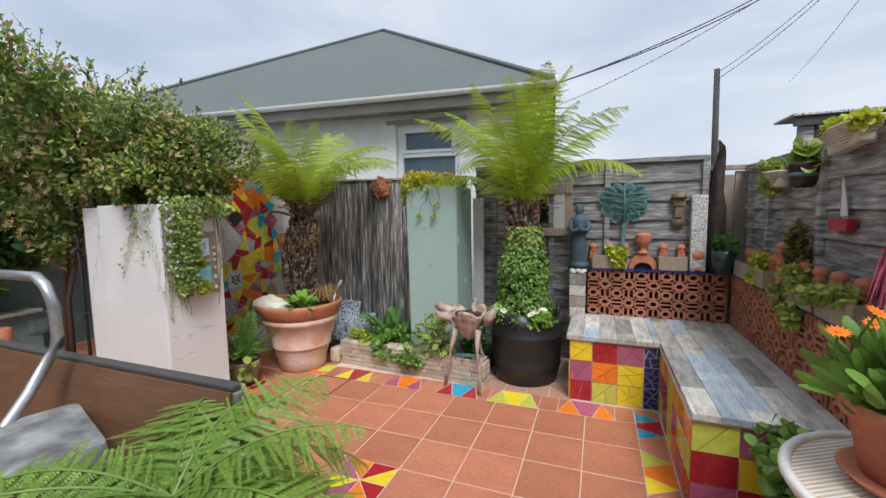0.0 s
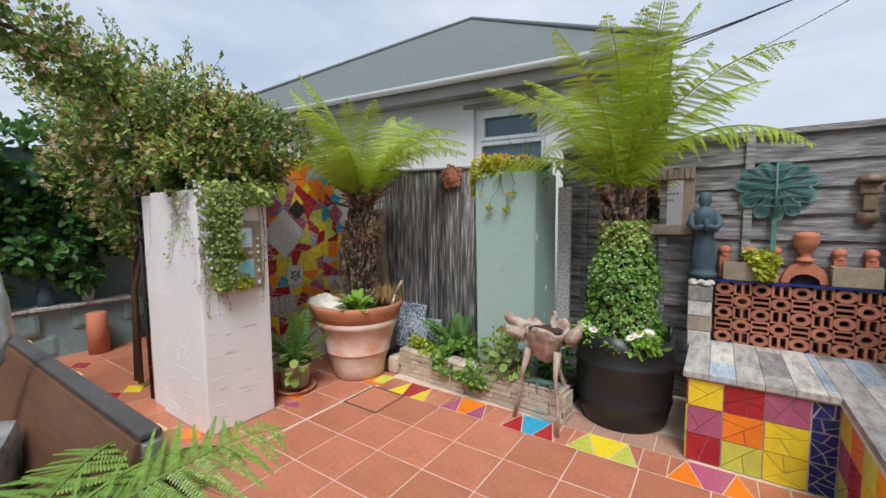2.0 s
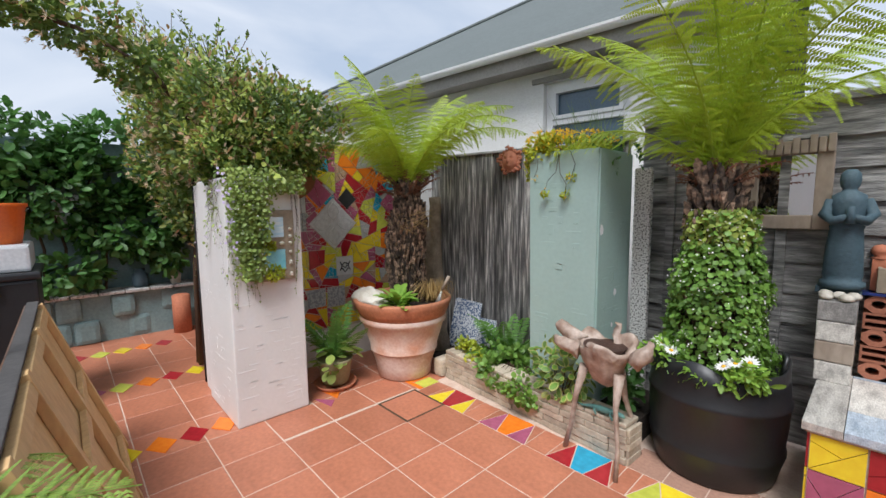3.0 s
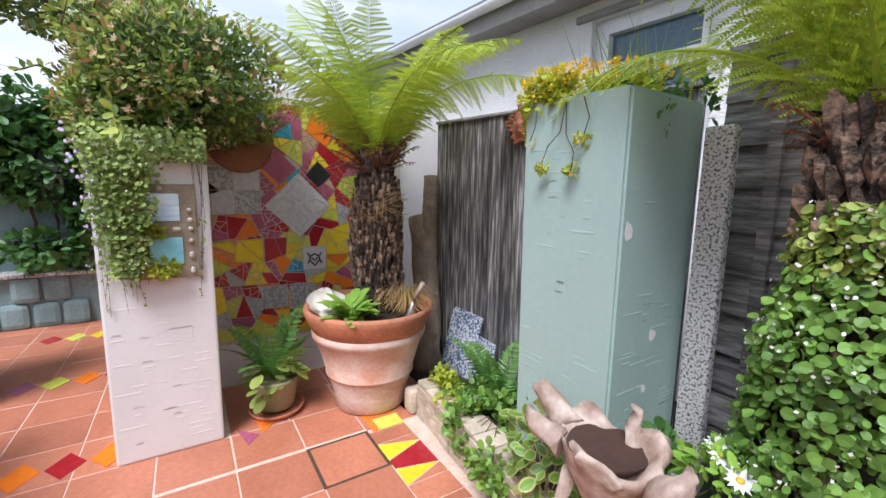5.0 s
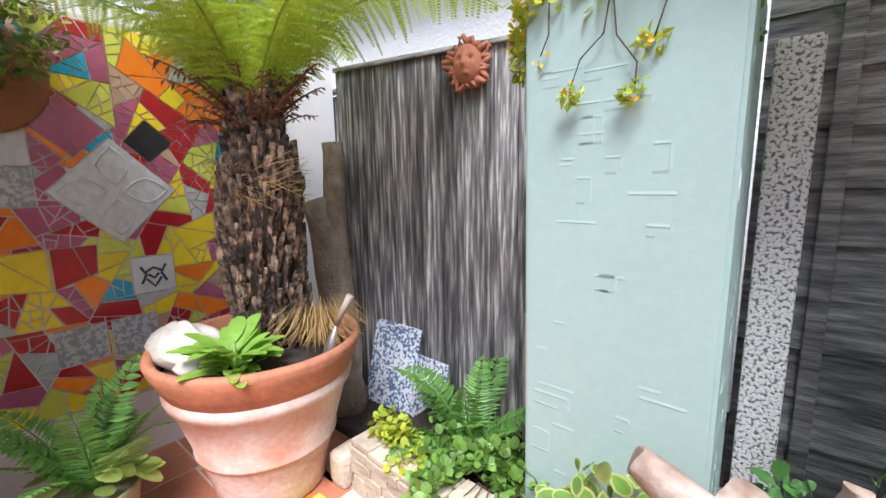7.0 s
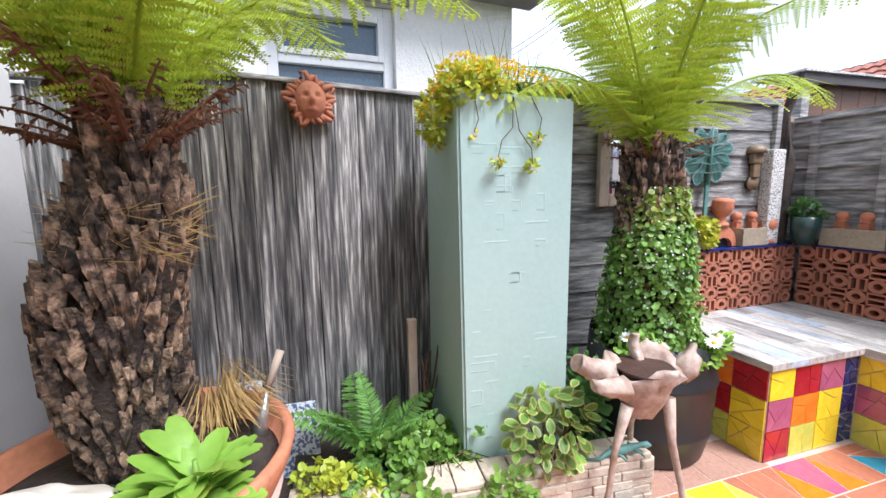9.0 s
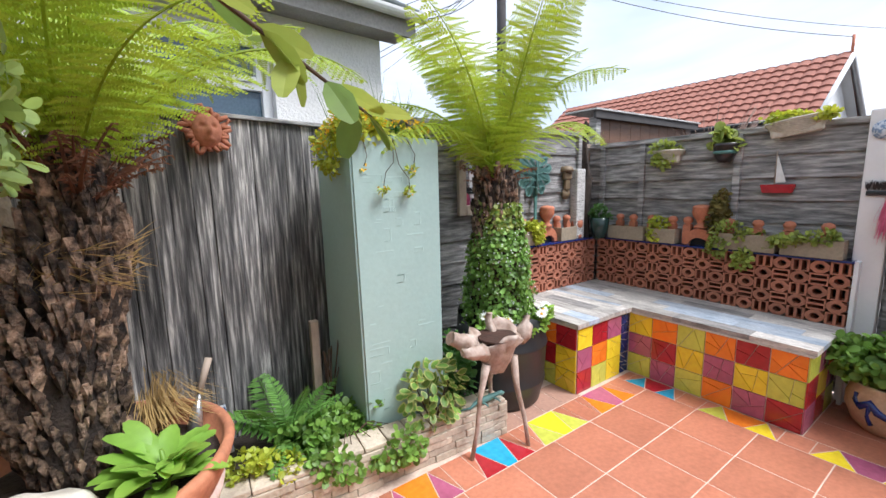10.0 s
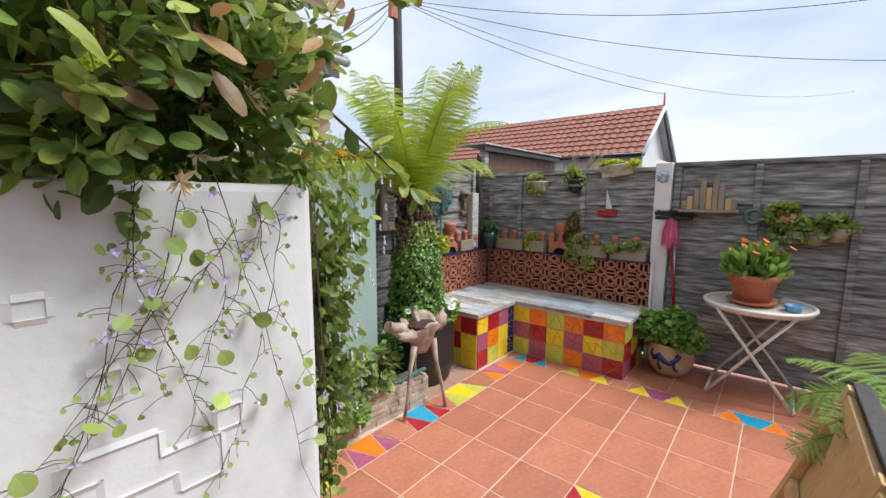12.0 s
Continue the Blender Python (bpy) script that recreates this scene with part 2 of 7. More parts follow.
def lathe(profile, seg=32, bm=None, wob=0.0, m=None):
    """A turned body from (radius, height) pairs."""
    bm = bm or bmesh.new()
    rings = []
    for r, z in profile:
        ring = []
        for i in range(seg):
            a = 2 * math.pi * i / seg
            k = 1 + (noise.noise((math.cos(a) * 1.5, math.sin(a) * 1.5, z * 4)) * wob if wob else 0)
            co = Vector((r * k * math.cos(a), r * k * math.sin(a), z))
            ring.append(bm.verts.new(m @ co if m else co))
        rings.append(ring)
    for a, b in zip(rings, rings[1:]):
        for i in range(seg):
            f = bm.faces.new((a[i], a[(i + 1) % seg], b[(i + 1) % seg], b[i]))
            f.smooth = True
    if profile[0][0] > 1e-4:
        bm.faces.new(list(reversed(rings[0])))
    if profile[-1][0] > 1e-4:
        bm.faces.new(rings[-1])
    return bm


def tube(points, radii, seg=8, bm=None, cap=True):
    """A round bar along points; radii one number or one a point."""
    bm = bm or bmesh.new()
    pts = [Vector(p) for p in points]
    if not isinstance(radii, (list, tuple)):
        radii = [radii] * len(pts)
    rings, up = [], Vector((0.3, 0.2, 1)).normalized()
    for i, p in enumerate(pts):
        d = (pts[min(i + 1, len(pts) - 1)] - pts[max(i - 1, 0)]).normalized()
        s = d.cross(up)
        if s.length < 0.05:
            s = d.cross(Vector((1, 0, 0)))
        s.normalize()
        u = s.cross(d)
        rings.append([bm.verts.new(p + radii[i] * (math.cos(2 * math.pi * k / seg) * s + math.sin(2 * math.pi * k / seg) * u)) for k in range(seg)])
    for a, b in zip(rings, rings[1:]):
        for k in range(seg):
            f = bm.faces.new((a[k], a[(k + 1) % seg], b[(k + 1) % seg], b[k]))
            f.smooth = True
    if cap:
        bm.faces.new(list(reversed(rings[0])))
        bm.faces.new(rings[-1])
    return bm


def prism(bm, poly, z0, z1, m=None):
    """A flat piece: a polygon in the plane, given a thickness."""
    lo = [bm.verts.new((m @ Vector((x, y, z0))) if m else (x, y, z0)) for x, y in poly]
    hi = [bm.verts.new((m @ Vector((x, y, z1))) if m else (x, y, z1)) for x, y in poly]
    n = len(poly)
    bm.faces.new(hi)
    for i in range(n):
        bm.faces.new((lo[i], lo[(i + 1) % n], hi[(i + 1) % n], hi[i]))
    return bm


def split(poly, p, d):
    """Cuts a convex polygon in two along the line through p in direction d."""
    side = lambda q: (q[0] - p[0]) * d[1] - (q[1] - p[1]) * d[0]
    a, b = [], []
    for i, q in enumerate(poly):
        r = poly[(i + 1) % len(poly)]
        s, t = side(q), side(r)
        (a if s >= 0 else b).append(q)
        if s * t < 0:
            k = s / (s - t)
            x = (q[0] + k * (r[0] - q[0]), q[1] + k * (r[1] - q[1]))
            a.append(x)
            b.append(x)
    return [q for q in (a, b) if len(q) > 2]


def area(poly):
    return abs(sum(p[0] * q[1] - p[1] * q[0] for p, q in zip(poly, poly[1:] + poly[:1]))) / 2


def mid(poly):
    return (sum(p[0] for p in poly) / len(poly), sum(p[1] for p in poly) / len(poly))


def crazed(poly, n, r):
    """Breaks a polygon into n shards."""
    out = [poly]
    while len(out) < n:
        out.sort(key=area)
        big = out.pop()
        c = mid(big)
        w = math.sqrt(area(big))
        far = max(((p[0] - q[0]) ** 2 + (p[1] - q[1]) ** 2, i, j) for i, p in enumerate(big) for j, q in enumerate(big) if i < j)
        p_, q_ = big[far[1]], big[far[2]]
        a = math.atan2(q_[1] - p_[1], q_[0] - p_[0]) + math.pi / 2 + r.uniform(-0.65, 0.65)
        got = split(big, (c[0] + r.uniform(-0.15, 0.15) * w, c[1] + r.uniform(-0.15, 0.15) * w), (math.cos(a), math.sin(a)))
        out += got
        if len(got) < 2:
            break
    return out


def inset(poly, g):
    """Moves every side of a convex polygon inwards by g."""
    out = poly
    sgn = 1 if sum(p[0] * q[1] - p[1] * q[0] for p, q in zip(poly, poly[1:] + poly[:1])) > 0 else -1
    for p, q in zip(poly, poly[1:] + poly[:1]):
        dx, dy = q[0] - p[0], q[1] - p[1]
        l = math.hypot(dx, dy)
        if l < 1e-6:
            continue
        nx, ny = -dy / l * sgn, dx / l * sgn
        px, py = p[0] + nx * g, p[1] + ny * g
        keep = []
        n = len(out)
        for i in range(n):
            a, b = out[i], out[(i + 1) % n]
            s = (a[0] - px) * nx + (a[1] - py) * ny
            t = (b[0] - px) * nx + (b[1] - py) * ny
            if s >= 0:
                keep.append(a)
            if s * t < 0:
                k = s / (s - t)
                keep.append((a[0] + k * (b[0] - a[0]), a[1] + k * (b[1] - a[1])))
        out = keep
        if len(out) < 3:
            return []
    if sgn < 0:
        out = out[::-1]
    return out


# ---------------------------------------------------------------- plants
class Leaves:
    """Gathers many small leaves into one mesh."""

    def __init__(self):
        self.v, self.f = [], []

    def leaf(self, p, d, n, length, width, fold=0.25, tipx=0.55):
        d = d.normalized()
        s = d.cross(n)
        if s.length < 1e-4:
            s = d.cross(Vector((1, 0.1, 0)))
        s.normalize()
        n = s.cross(d)
        i = len(self.v)
        c = p + d * length * tipx - n * width * fold * 0.3
        self.v += [p, p + d * length * 0.45 + s * width * 0.5 + n * width * fold, p + d * length - n * width * fold * 0.6, p + d * length * 0.45 - s * width * 0.5 + n * width * fold, c]
        self.f += [(i, i + 4, i + 1), (i + 1, i + 4, i + 2), (i, i + 3, i + 4), (i + 4, i + 3, i + 2)]

    def oval(self, p, d, n, length, width, fold=0.15, curl=0.25):
        """A rounded leaf with a folded midrib and a drooping tip."""
        d = d.normalized()
        s = d.cross(n)
        if s.length < 1e-4:
            s = d.cross(Vector((1, 0.1, 0)))
        s.normalize()
        n = s.cross(d)
        i = len(self.v)
        row = []
        for u, w in ((0.0, 0.04), (0.22, 0.36), (0.5, 0.5), (0.78, 0.40), (0.95, 0.15)):
            c = p + d * length * u - n * length * curl * u * u * 0.5
            row.append((c + s * width * w + n * width * fold * w, c, c - s * width * w + n * width * fold * w))
        for a in row:
            self.v += a
        for k in range(4):
            j = i + 3 * k
            self.f += [(j, j + 3, j + 4, j + 1), (j + 1, j + 4, j + 5, j + 2)]

    def wedge(self, p, o, ln, w, th):
        """A cut frond base: a tapering scale, thick at its upper, sawn end."""
        s = Vector((-o.y, o.x, 0))
        z = Vector((0, 0, 1))
        i = len(self.v)
        t = p + z * ln + o * th
        self.v += [p, p + z * ln * 0.55 + s * w * 0.5, p + z * ln * 0.55 - s * w * 0.5, p + z * ln * 0.5 + o * th * 1.05, t + s * w * 0.24, t - s * w * 0.24, p + z * ln * 0.9]
        self.f += [(i, i + 3, i + 1), (i, i + 2, i + 3), (i + 1, i + 3, i + 4), (i + 3, i + 5, i + 4), (i + 3, i + 2, i + 5), (i + 1, i + 4, i + 6), (i + 2, i + 6, i + 5), (i + 4, i + 5, i + 6)]

    def quad(self, p, d, s, length, width):
        i = len(self.v)
        self.v += [p, p + d * length * 0.5 + s * width * 0.5, p + d * length, p + d * length * 0.5 - s * width * 0.5]
        self.f += [(i, i + 1, i + 2, i + 3)]

    def blade(self, p, d, s, length, width):
        """A blunt leaflet, as wide at its foot as at two thirds of its length."""
        i = len(self.v)
        q = p + d * length * 0.62
        self.v += [p - s * width * 0.5, p + s * width * 0.5, q + s * width * 0.34, p + d * length + s * width * 0.1, q - s * width * 0.34]
        self.f += [(i, i + 1, i + 2, i + 3, i + 4)]

    def put(self, name, material, parent=None, label=""):
        ob = part(name, mesh_of(name, [tuple(a) for a in self.v], self.f, material), None, parent, label)
        ob["kind"] = "stuff"
        return ob


def rv(r):
    while True:
        v = Vector((r.uniform(-1, 1), r.uniform(-1, 1), r.uniform(-1, 1)))
        if 0.05 < v.length < 1:
            return v.normalized()


def bush(L, r, centre, radii, count, size, up=0.3, shell=0.55, width=0.55):
    """Leaves in an uneven cloud: denser towards the outside, with gaps."""
    k = 0
    tries = 0
    while k < count and tries < count * 6:
        tries += 1
        d = rv(r)
        rad = shell + (1 - shell) * r.random() ** 0.6
        p = Vector((centre[0] + d.x * radii[0] * rad, centre[1] + d.y * radii[1] * rad, centre[2] + d.z * radii[2] * rad))
        if noise.noise(p * 5.0) < -0.18:
            continue
        p += d * noise.noise(p * 3.1 + Vector((7, 1, 3))) * 0.35 * min(radii)
        out = (d + rv(r) * 0.8 + Vector((0, 0, up))).normalized()
        s = size * r.uniform(0.6, 1.3)
        (L.oval if size > 0.028 else L.leaf)(p, (out + rv(r) * 0.7).normalized(), (d + Vector((0, 0, 0.8)) + rv(r) * 0.5).normalized(), s, s * width)
        k += 1


def frond_mesh(name, r, length, rise, bend, wide, material, pin=30, step=0.014, droop=0.25, simple=False):
    """One fern frond along +x: a stalk, side branches and leaflets."""
    L = Leaves()
    pts, dirs = [], []
    p, n = Vector((0, 0, 0)), 48
    for i in range(n + 1):
        s = i / n
        a = rise - bend * s ** 1.3
        d = Vector((math.cos(a), 0, math.sin(a)))
        pts.append(p.copy())
        dirs.append(d)
        p = p + d * length / n
    for k in range(pin):
        s = 0.10 + 0.90 * (k / pin) ** 0.95
        j = min(n, int(s * n))
        base, d = pts[j], dirs[j]
        w = wide * (math.sin(math.pi * min(1, s * 0.93 + 0.07)) ** 0.75) * r.uniform(0.88, 1.08)
        if w < 0.01:
            w = 0.01
        nrm = Vector((-d.z, 0, d.x))
        for side in (1, -1):
            pd = (Vector((0, side, 0)) + d * r.uniform(0.25, 0.5) - nrm * droop * r.uniform(0.2, 2.0)).normalized()
            if simple:
                L.leaf(base, pd, nrm, w, length / pin * 1.15, 0.15)
                continue
            q = base.copy()
            m = max(3, int(w / step))
            for t in range(m):
                u = t / m
                q = q + (pd - Vector((0, 0, 0.5 * u * droop))) * (w / m)
                ll = length * 0.9 / pin * 0.56 * (1 - u) ** 0.5 + 0.002
                for sd in (1, -1):
                    dd = (d * sd + pd * 0.45 - nrm * 0.15).normalized()
                    L.blade(q, dd, pd, ll, step * 0.92)
    i0 = len(L.v)
    seg = 4
    for i, (q, d) in enumerate(zip(pts, dirs)):
        rad = length * 0.0065 * (1 - 0.85 * i / n) + 0.001
        nrm = Vector((-d.z, 0, d.x))
        for k in range(seg):
            a = 2 * math.pi * k / seg
            L.v.append(q + (Vector((0, 1, 0)) * math.cos(a) + nrm * math.sin(a)) * rad)
    for i in range(n):
        for k in range(seg):
            L.f.append((i0 + i * seg + k, i0 + i * seg + (k + 1) % seg, i0 + (i + 1) * seg + (k + 1) % seg, i0 + (i + 1) * seg + k))
    return mesh_of(name, [tuple(a) for a in L.v], L.f, material)

# ---------------------------------------------------------------- ground and floor
G = 0.333
part_ground = part("ground", bx(-60, 60, -60, 60, -0.3, -0.06), M_SOIL)
tagged(part_ground, "dark bare earth beyond the patio", "ground", kind="structure")
floor = part("floor", bx(-7.0, 1.35, -4.6, 1.6, -0.06, -0.002), M_GROUT)
tagged(floor, "terracotta tiled patio floor with pale grout", "floor", kind="structure")


def wall_box(name, label, material, *b, category="wall", bevel=0.0):
    w = part(name, bx(*b, bevel=bevel), material)
    return tagged(w, label, category, kind="structure")


# white pillar that ends the mosaic wall
pillar_w = wall_box("pillar_white", "white painted brick pillar under climbing plants", M_WHITE, -3.30, -2.655, -0.825, -0.36, 0, 1.575, category="pillar", bevel=0.012)
panel_w = wall_box("wall_panel", "narrow pale grey rendered panel beside the pillar", M_WHITE, -3.52, -3.30, -0.80, -0.70, 0, 1.56, bevel=0.01)
mosaic_wall = wall_box("wall_mosaic", "garden wall covered in bright broken tile mosaic", M_WHITE, -3.46, -3.31, -0.355, 1.40, 0, 2.02)
sage = bmesh.new()
lo = [(-1.605, 0.79), (-1.125, 0.775), (-1.125, 1.235), (-1.64, 1.235)]
hi = [(-1.63, 0.79), (-1.125, 0.775), (-1.125, 1.235), (-1.64, 1.235)]
vl = [sage.verts.new((x, y, 0)) for x, y in lo]
vh = [sage.verts.new((x, y, 1.735 if x < -1.4 else 1.718)) for x, y in hi]
sage.faces.new(vh)
sage.faces.new(vl[::-1])
for i in range(4):
    sage.faces.new((vl[i], vl[(i + 1) % 4], vh[(i + 1) % 4], vh[i]))
bmesh.ops.bevel(sage, geom=list(sage.edges), offset=0.01, segments=2, affect="EDGES")
sage_pillar = tagged(part("pillar_sage", sage, M_SAGE), "pale sage green painted brick pillar with chipped edges", "pillar", kind="structure")

def lip(bm, p, q, out, m, h=0.0013, run=0.010):
    """A step in the painted face along p-q: flush on the side of `out`, falling sharply on the other."""
    (a, b), (c, d), (u, v) = p, q, out
    co = [(a, b, -0.002), (c, d, -0.002), (c, d, h), (a, b, h), (a + u * run, b + v * run, -0.0005), (c + u * run, d + v * run, -0.0005)]
    vs = [bm.verts.new(m @ Vector(k)) for k in co]
    for f in ((0, 1, 2, 3), (3, 2, 5, 4), (0, 3, 4), (1, 5, 2)):
        bm.faces.new([vs[k] for k in f])


def brick_marks(parent, material, r, n, w, h, m, flat=0.5):
    """Edges of bricks that show through the paint, on a grid of courses."""
    for k in range(n):
        row = r.randint(1, int(h / 0.075) - 2)
        z = row * 0.075
        x = r.randint(0, max(1, int(w / 0.1125)) - 1) * 0.1125 + (0.056 if row % 2 else 0) + r.uniform(0.012, 0.03)
        l = min(r.choice((0.035, 0.05, 0.065, 0.105)), w - x - 0.02)
        if l < 0.03:
            continue
        hh = r.choice((0.02, 0.034, 0.06))
        bm = bmesh.new()
        lip(bm, (x, z + hh), (x + l, z + hh), (0, 1), m)
        if r.random() > flat:
            lip(bm, (x + l, z + hh), (x + l, z), (1, 0), m)
            lip(bm, (x, z), (x + l * r.uniform(0.4, 1), z), (0, -1), m)
        part("brick", bm, material, parent)


rb = random.Random(9)
brick_marks(sage_pillar, M_SAGE, rb, 44, 0.44, 1.7, Matrix(((1, 0, 0, -1.595), (-0.031, 0, -1, 0.7895), (0, 1, 0, 0), (0, 0, 0, 1))))
brick_marks(sage_pillar, M_SAGE, rb, 40, 0.42, 1.7, Matrix(((0, 0, 1, -1.125), (1, 0, 0, 0.81), (0, 1, 0, 0), (0, 0, 0, 1))))
brick_marks(pillar_w, M_WHITE, rb, 64, 0.45, 1.1, Matrix(((0, 0, 1, -2.655), (1, 0, 0, -0.82), (0, 1, 0, 0), (0, 0, 0, 1))), 0.95)
brick_marks(pillar_w, M_WHITE, rb, 30, 0.62, 1.0, Matrix(((1, 0, 0, -3.29), (0, 0, -1, -0.825), (0, 1, 0, 0), (0, 0, 0, 1))))
step = bmesh.new()
FACE = Matrix(((1, 0, 0, 0), (0, 0, -1, -0.825), (0, 1, 0, 0), (0, 0, 0, 1)))
for run_ in ([(-2.98, 1.258), (-2.888, 1.258), (-2.888, 1.225), (-2.815, 1.225), (-2.815, 1.166), (-2.868, 1.166), (-2.87, 1.194), (-2.945, 1.194), (-2.945, 1.226), (-2.98, 1.226)], [(-2.95, 1.354), (-2.919, 1.354), (-2.919, 1.322), (-2.95, 1.322)], [(-2.818, 1.258), (-2.786, 1.258), (-2.786, 1.228), (-2.818, 1.228)], [(-3.0, 1.45), (-2.975, 1.45), (-2.975, 1.43), (-3.0, 1.43)]):
    for p_, q_ in zip(run_, run_[1:] + run_[:1]):
        dx_, dz_ = q_[0] - p_[0], q_[1] - p_[1]
        l_ = math.hypot(dx_, dz_)
        lip(step, p_, q_, (-dz_ / l_, dx_ / l_), FACE, 0.0028, 0.009)
part("brick", step, M_WHITE, pillar_w)
for y_, z_, s_ in ((0.815, 1.24, 0.035), (1.02, 0.83, 0.03), (0.99, 0.62, 0.02)):
    q = [(y_ + s_ * math.cos(6.283 * k / 9) * rb.uniform(0.4, 0.8), z_ + s_ * math.sin(6.283 * k / 9) * rb.uniform(0.6, 1.2)) for k in range(9)]
    part("paint_chip", prism(bmesh.new(), q, 0.0, 0.0012, Matrix(((0, 0, 1, -1.125), (1, 0, 0, 0), (0, 1, 0, 0), (0, 0, 0, 1)))), M_UPVC, sage_pillar, "white patch of chipped paint")

# wooden gate of upright boards
gate = thing("wooden_gate", "tall weathered gate of black stained upright boards", "gate", (-2.96, 1.163, 0), 10.4)
r = random.Random(3)
x = 0.0
while x < 1.72:
    w = r.uniform(0.062, 0.115)
    yo = r.uniform(-0.005, 0.005)
    part("board", bx(x, x + w - 0.003, yo, 0.022 + yo, 0.04 + r.uniform(0, 0.03), 1.845 - 0.006 * x + r.uniform(-0.004, 0.006), bevel=0.003), M_GATE, gate)
    x += w
part("cap_rail", bx(-0.01, 1.73, -0.022, 0.045, 1.846, 1.868, bevel=0.005, m=pose(0, 0, 0, 0, 0.35, 0)), M_FENCE, gate, "grey bleached capping rail")
# added sheet, coloured near-black so the slits between boards look shaded
part("backing", bx(0, 1.72, 0.029, 0.037, 0.05, 1.82), M_GAPSHADE, gate)
part("back_rail", bx(0, 1.72, 0.038, 0.075, 1.2, 1.29, bevel=0.004), M_GATE, gate)
part("back_rail", bx(0, 1.72, 0.038, 0.075, 0.4, 0.49, bevel=0.004), M_GATE, gate)

side_panel = thing("fence_panel", "dark weathered upright boards beside the gate", "fence", (-3.48, 1.425, 0))
for k in range(6):
    part("board", bx(k * 0.1, k * 0.1 + 0.097, r.uniform(-0.004, 0.004), 0.022, 0.03, 1.82 + r.uniform(-0.01, 0.01), bevel=0.003), M_GATE, side_panel)
part("rail", bx(0, 0.6, -0.02, 0.04, 1.835, 1.86, bevel=0.004), M_FENCE, side_panel)
cpost = part("concrete_post", bx(-1.10, -0.995, 1.20, 1.25, 0, 1.62, bevel=0.012), M_CONC)
tagged(cpost, "lichen mottled concrete fence post", "post")


def fence(name, label, length, top, m, nb=11, posts=(), seed=1):
    """Lapped horizontal boards with a top rail and slim uprights, along +x, facing -y."""
    f = thing(name, label, "fence", kind="structure")
    f.matrix_basis = m
    rr = random.Random(seed)
    h = (top - 0.08) / nb
    for k in range(nb):
        z = 0.06 + k * h
        bm = bmesh.new()
        n = 26
        a, b, c = [], [], []
        ph = rr.uniform(0, 9)
        for i in range(n + 1):
            xx = length * i / n
            wv = noise.noise((xx * 2.2 + ph, k * 3.7, 0)) * 0.012
            yy = noise.noise((xx * 1.3 + ph, k * 1.7, 5)) * 0.006
            a.append(bm.verts.new((xx, -0.026 + yy, z - 0.014 + wv)))
            b.append(bm.verts.new((xx, -0.008 + yy, z + h)))
            c.append(bm.verts.new((xx, 0.0, z - 0.014 + wv)))
        for i in range(n):
            bm.faces.new((a[i], a[i + 1], b[i + 1], b[i]))
            bm.faces.new((c[i], c[i + 1], a[i + 1], a[i]))
        part("board", bm, M_FENCE, f)
    part("top_rail", bx(0, length, -0.04, 0.03, top - 0.03, top + 0.01, bevel=0.004), M_FENCE, f)
    part("backing", bx(0, length, 0.004, 0.02, 0.02, top - 0.02), M_FENCE, f)
    for px in posts:
        part("upright", bx(px - 0.024, px + 0.024, -0.048, -0.012, 0.05, top - 0.03, bevel=0.004), M_FENCE, f)
    return f


fence_back = fence("fence_back", "weathered grey lapped board fence", 2.06, 1.93, pose(-1.125, 1.42, 0), 11, (0.19, 0.76, 1.26, 2.03), 2)
fence_side = fence("fence_side", "weathered dark grey lapped board fence", 1.98, 1.83, pose(1.25, 1.50, 0, 0, 0, -90), 11, (0.16, 0.56, 1.3), 5)
fence_near = fence("fence_near", "dark grey lapped board fence behind the garden table", 4.1, 1.86, pose(1.25, -0.63, 0, 0, 0, -90), 11, (0.04, 0.62, 1.22, 1.85, 2.6, 3.3), 8)
wpost = part("concrete_post", bx(1.17, 1.30, -0.625, -0.485, 0, 1.87, bevel=0.01), M_WHITE)
tagged(wpost, "white painted concrete fence post", "post")
stub = part("concrete_post", bx(0.80, 0.92, 1.318, 1.40, 0.95, 1.60, bevel=0.012), M_CONC)
tagged(stub, "short lichen mottled concrete post", "post")
bm = tube([(0.99, 1.40, 0), (1.0, 1.40, 0.8), (0.985, 1.40, 1.5), (1.0, 1.40, 1.85), (0.985, 1.40, 2.05)], [0.07, 0.06, 0.062, 0.04, 0.008], 14)
bmesh.ops.subdivide_edges(bm, edges=list(bm.edges), cuts=2)
for v in bm.verts:
    v.co += Vector((noise.noise(v.co * 9), noise.noise(v.co * 9 + Vector((3, 3, 3))), 0.8 * noise.noise(v.co * 21))) * 0.05
tagged(part("tree_stump", bm, M_TRUNK), "dark rotten upright timber stump in the fence corner", "stump")
corner_panel = thing("fence_panel", "short reddish board panel closing the fence corner", "fence", (0.93, 1.475, 0), 6)
for k in range(3):
    part("board", bx(k * 0.108, k * 0.108 + 0.104, 0, 0.02, 0.03, 1.80 - 0.03 * (k % 2), bevel=0.004), M_OLDWOOD, corner_panel)
part("rail", bx(0, 0.33, -0.02, 0.035, 1.81, 1.85, bevel=0.004), M_OLDWOOD, corner_panel)
# far enclosure out of the view
wall_box("wall_behind", "plain rendered house wall behind the patio", M_RENDER, -7.2, 1.6, -4.75, -4.6, 0, 2.6)

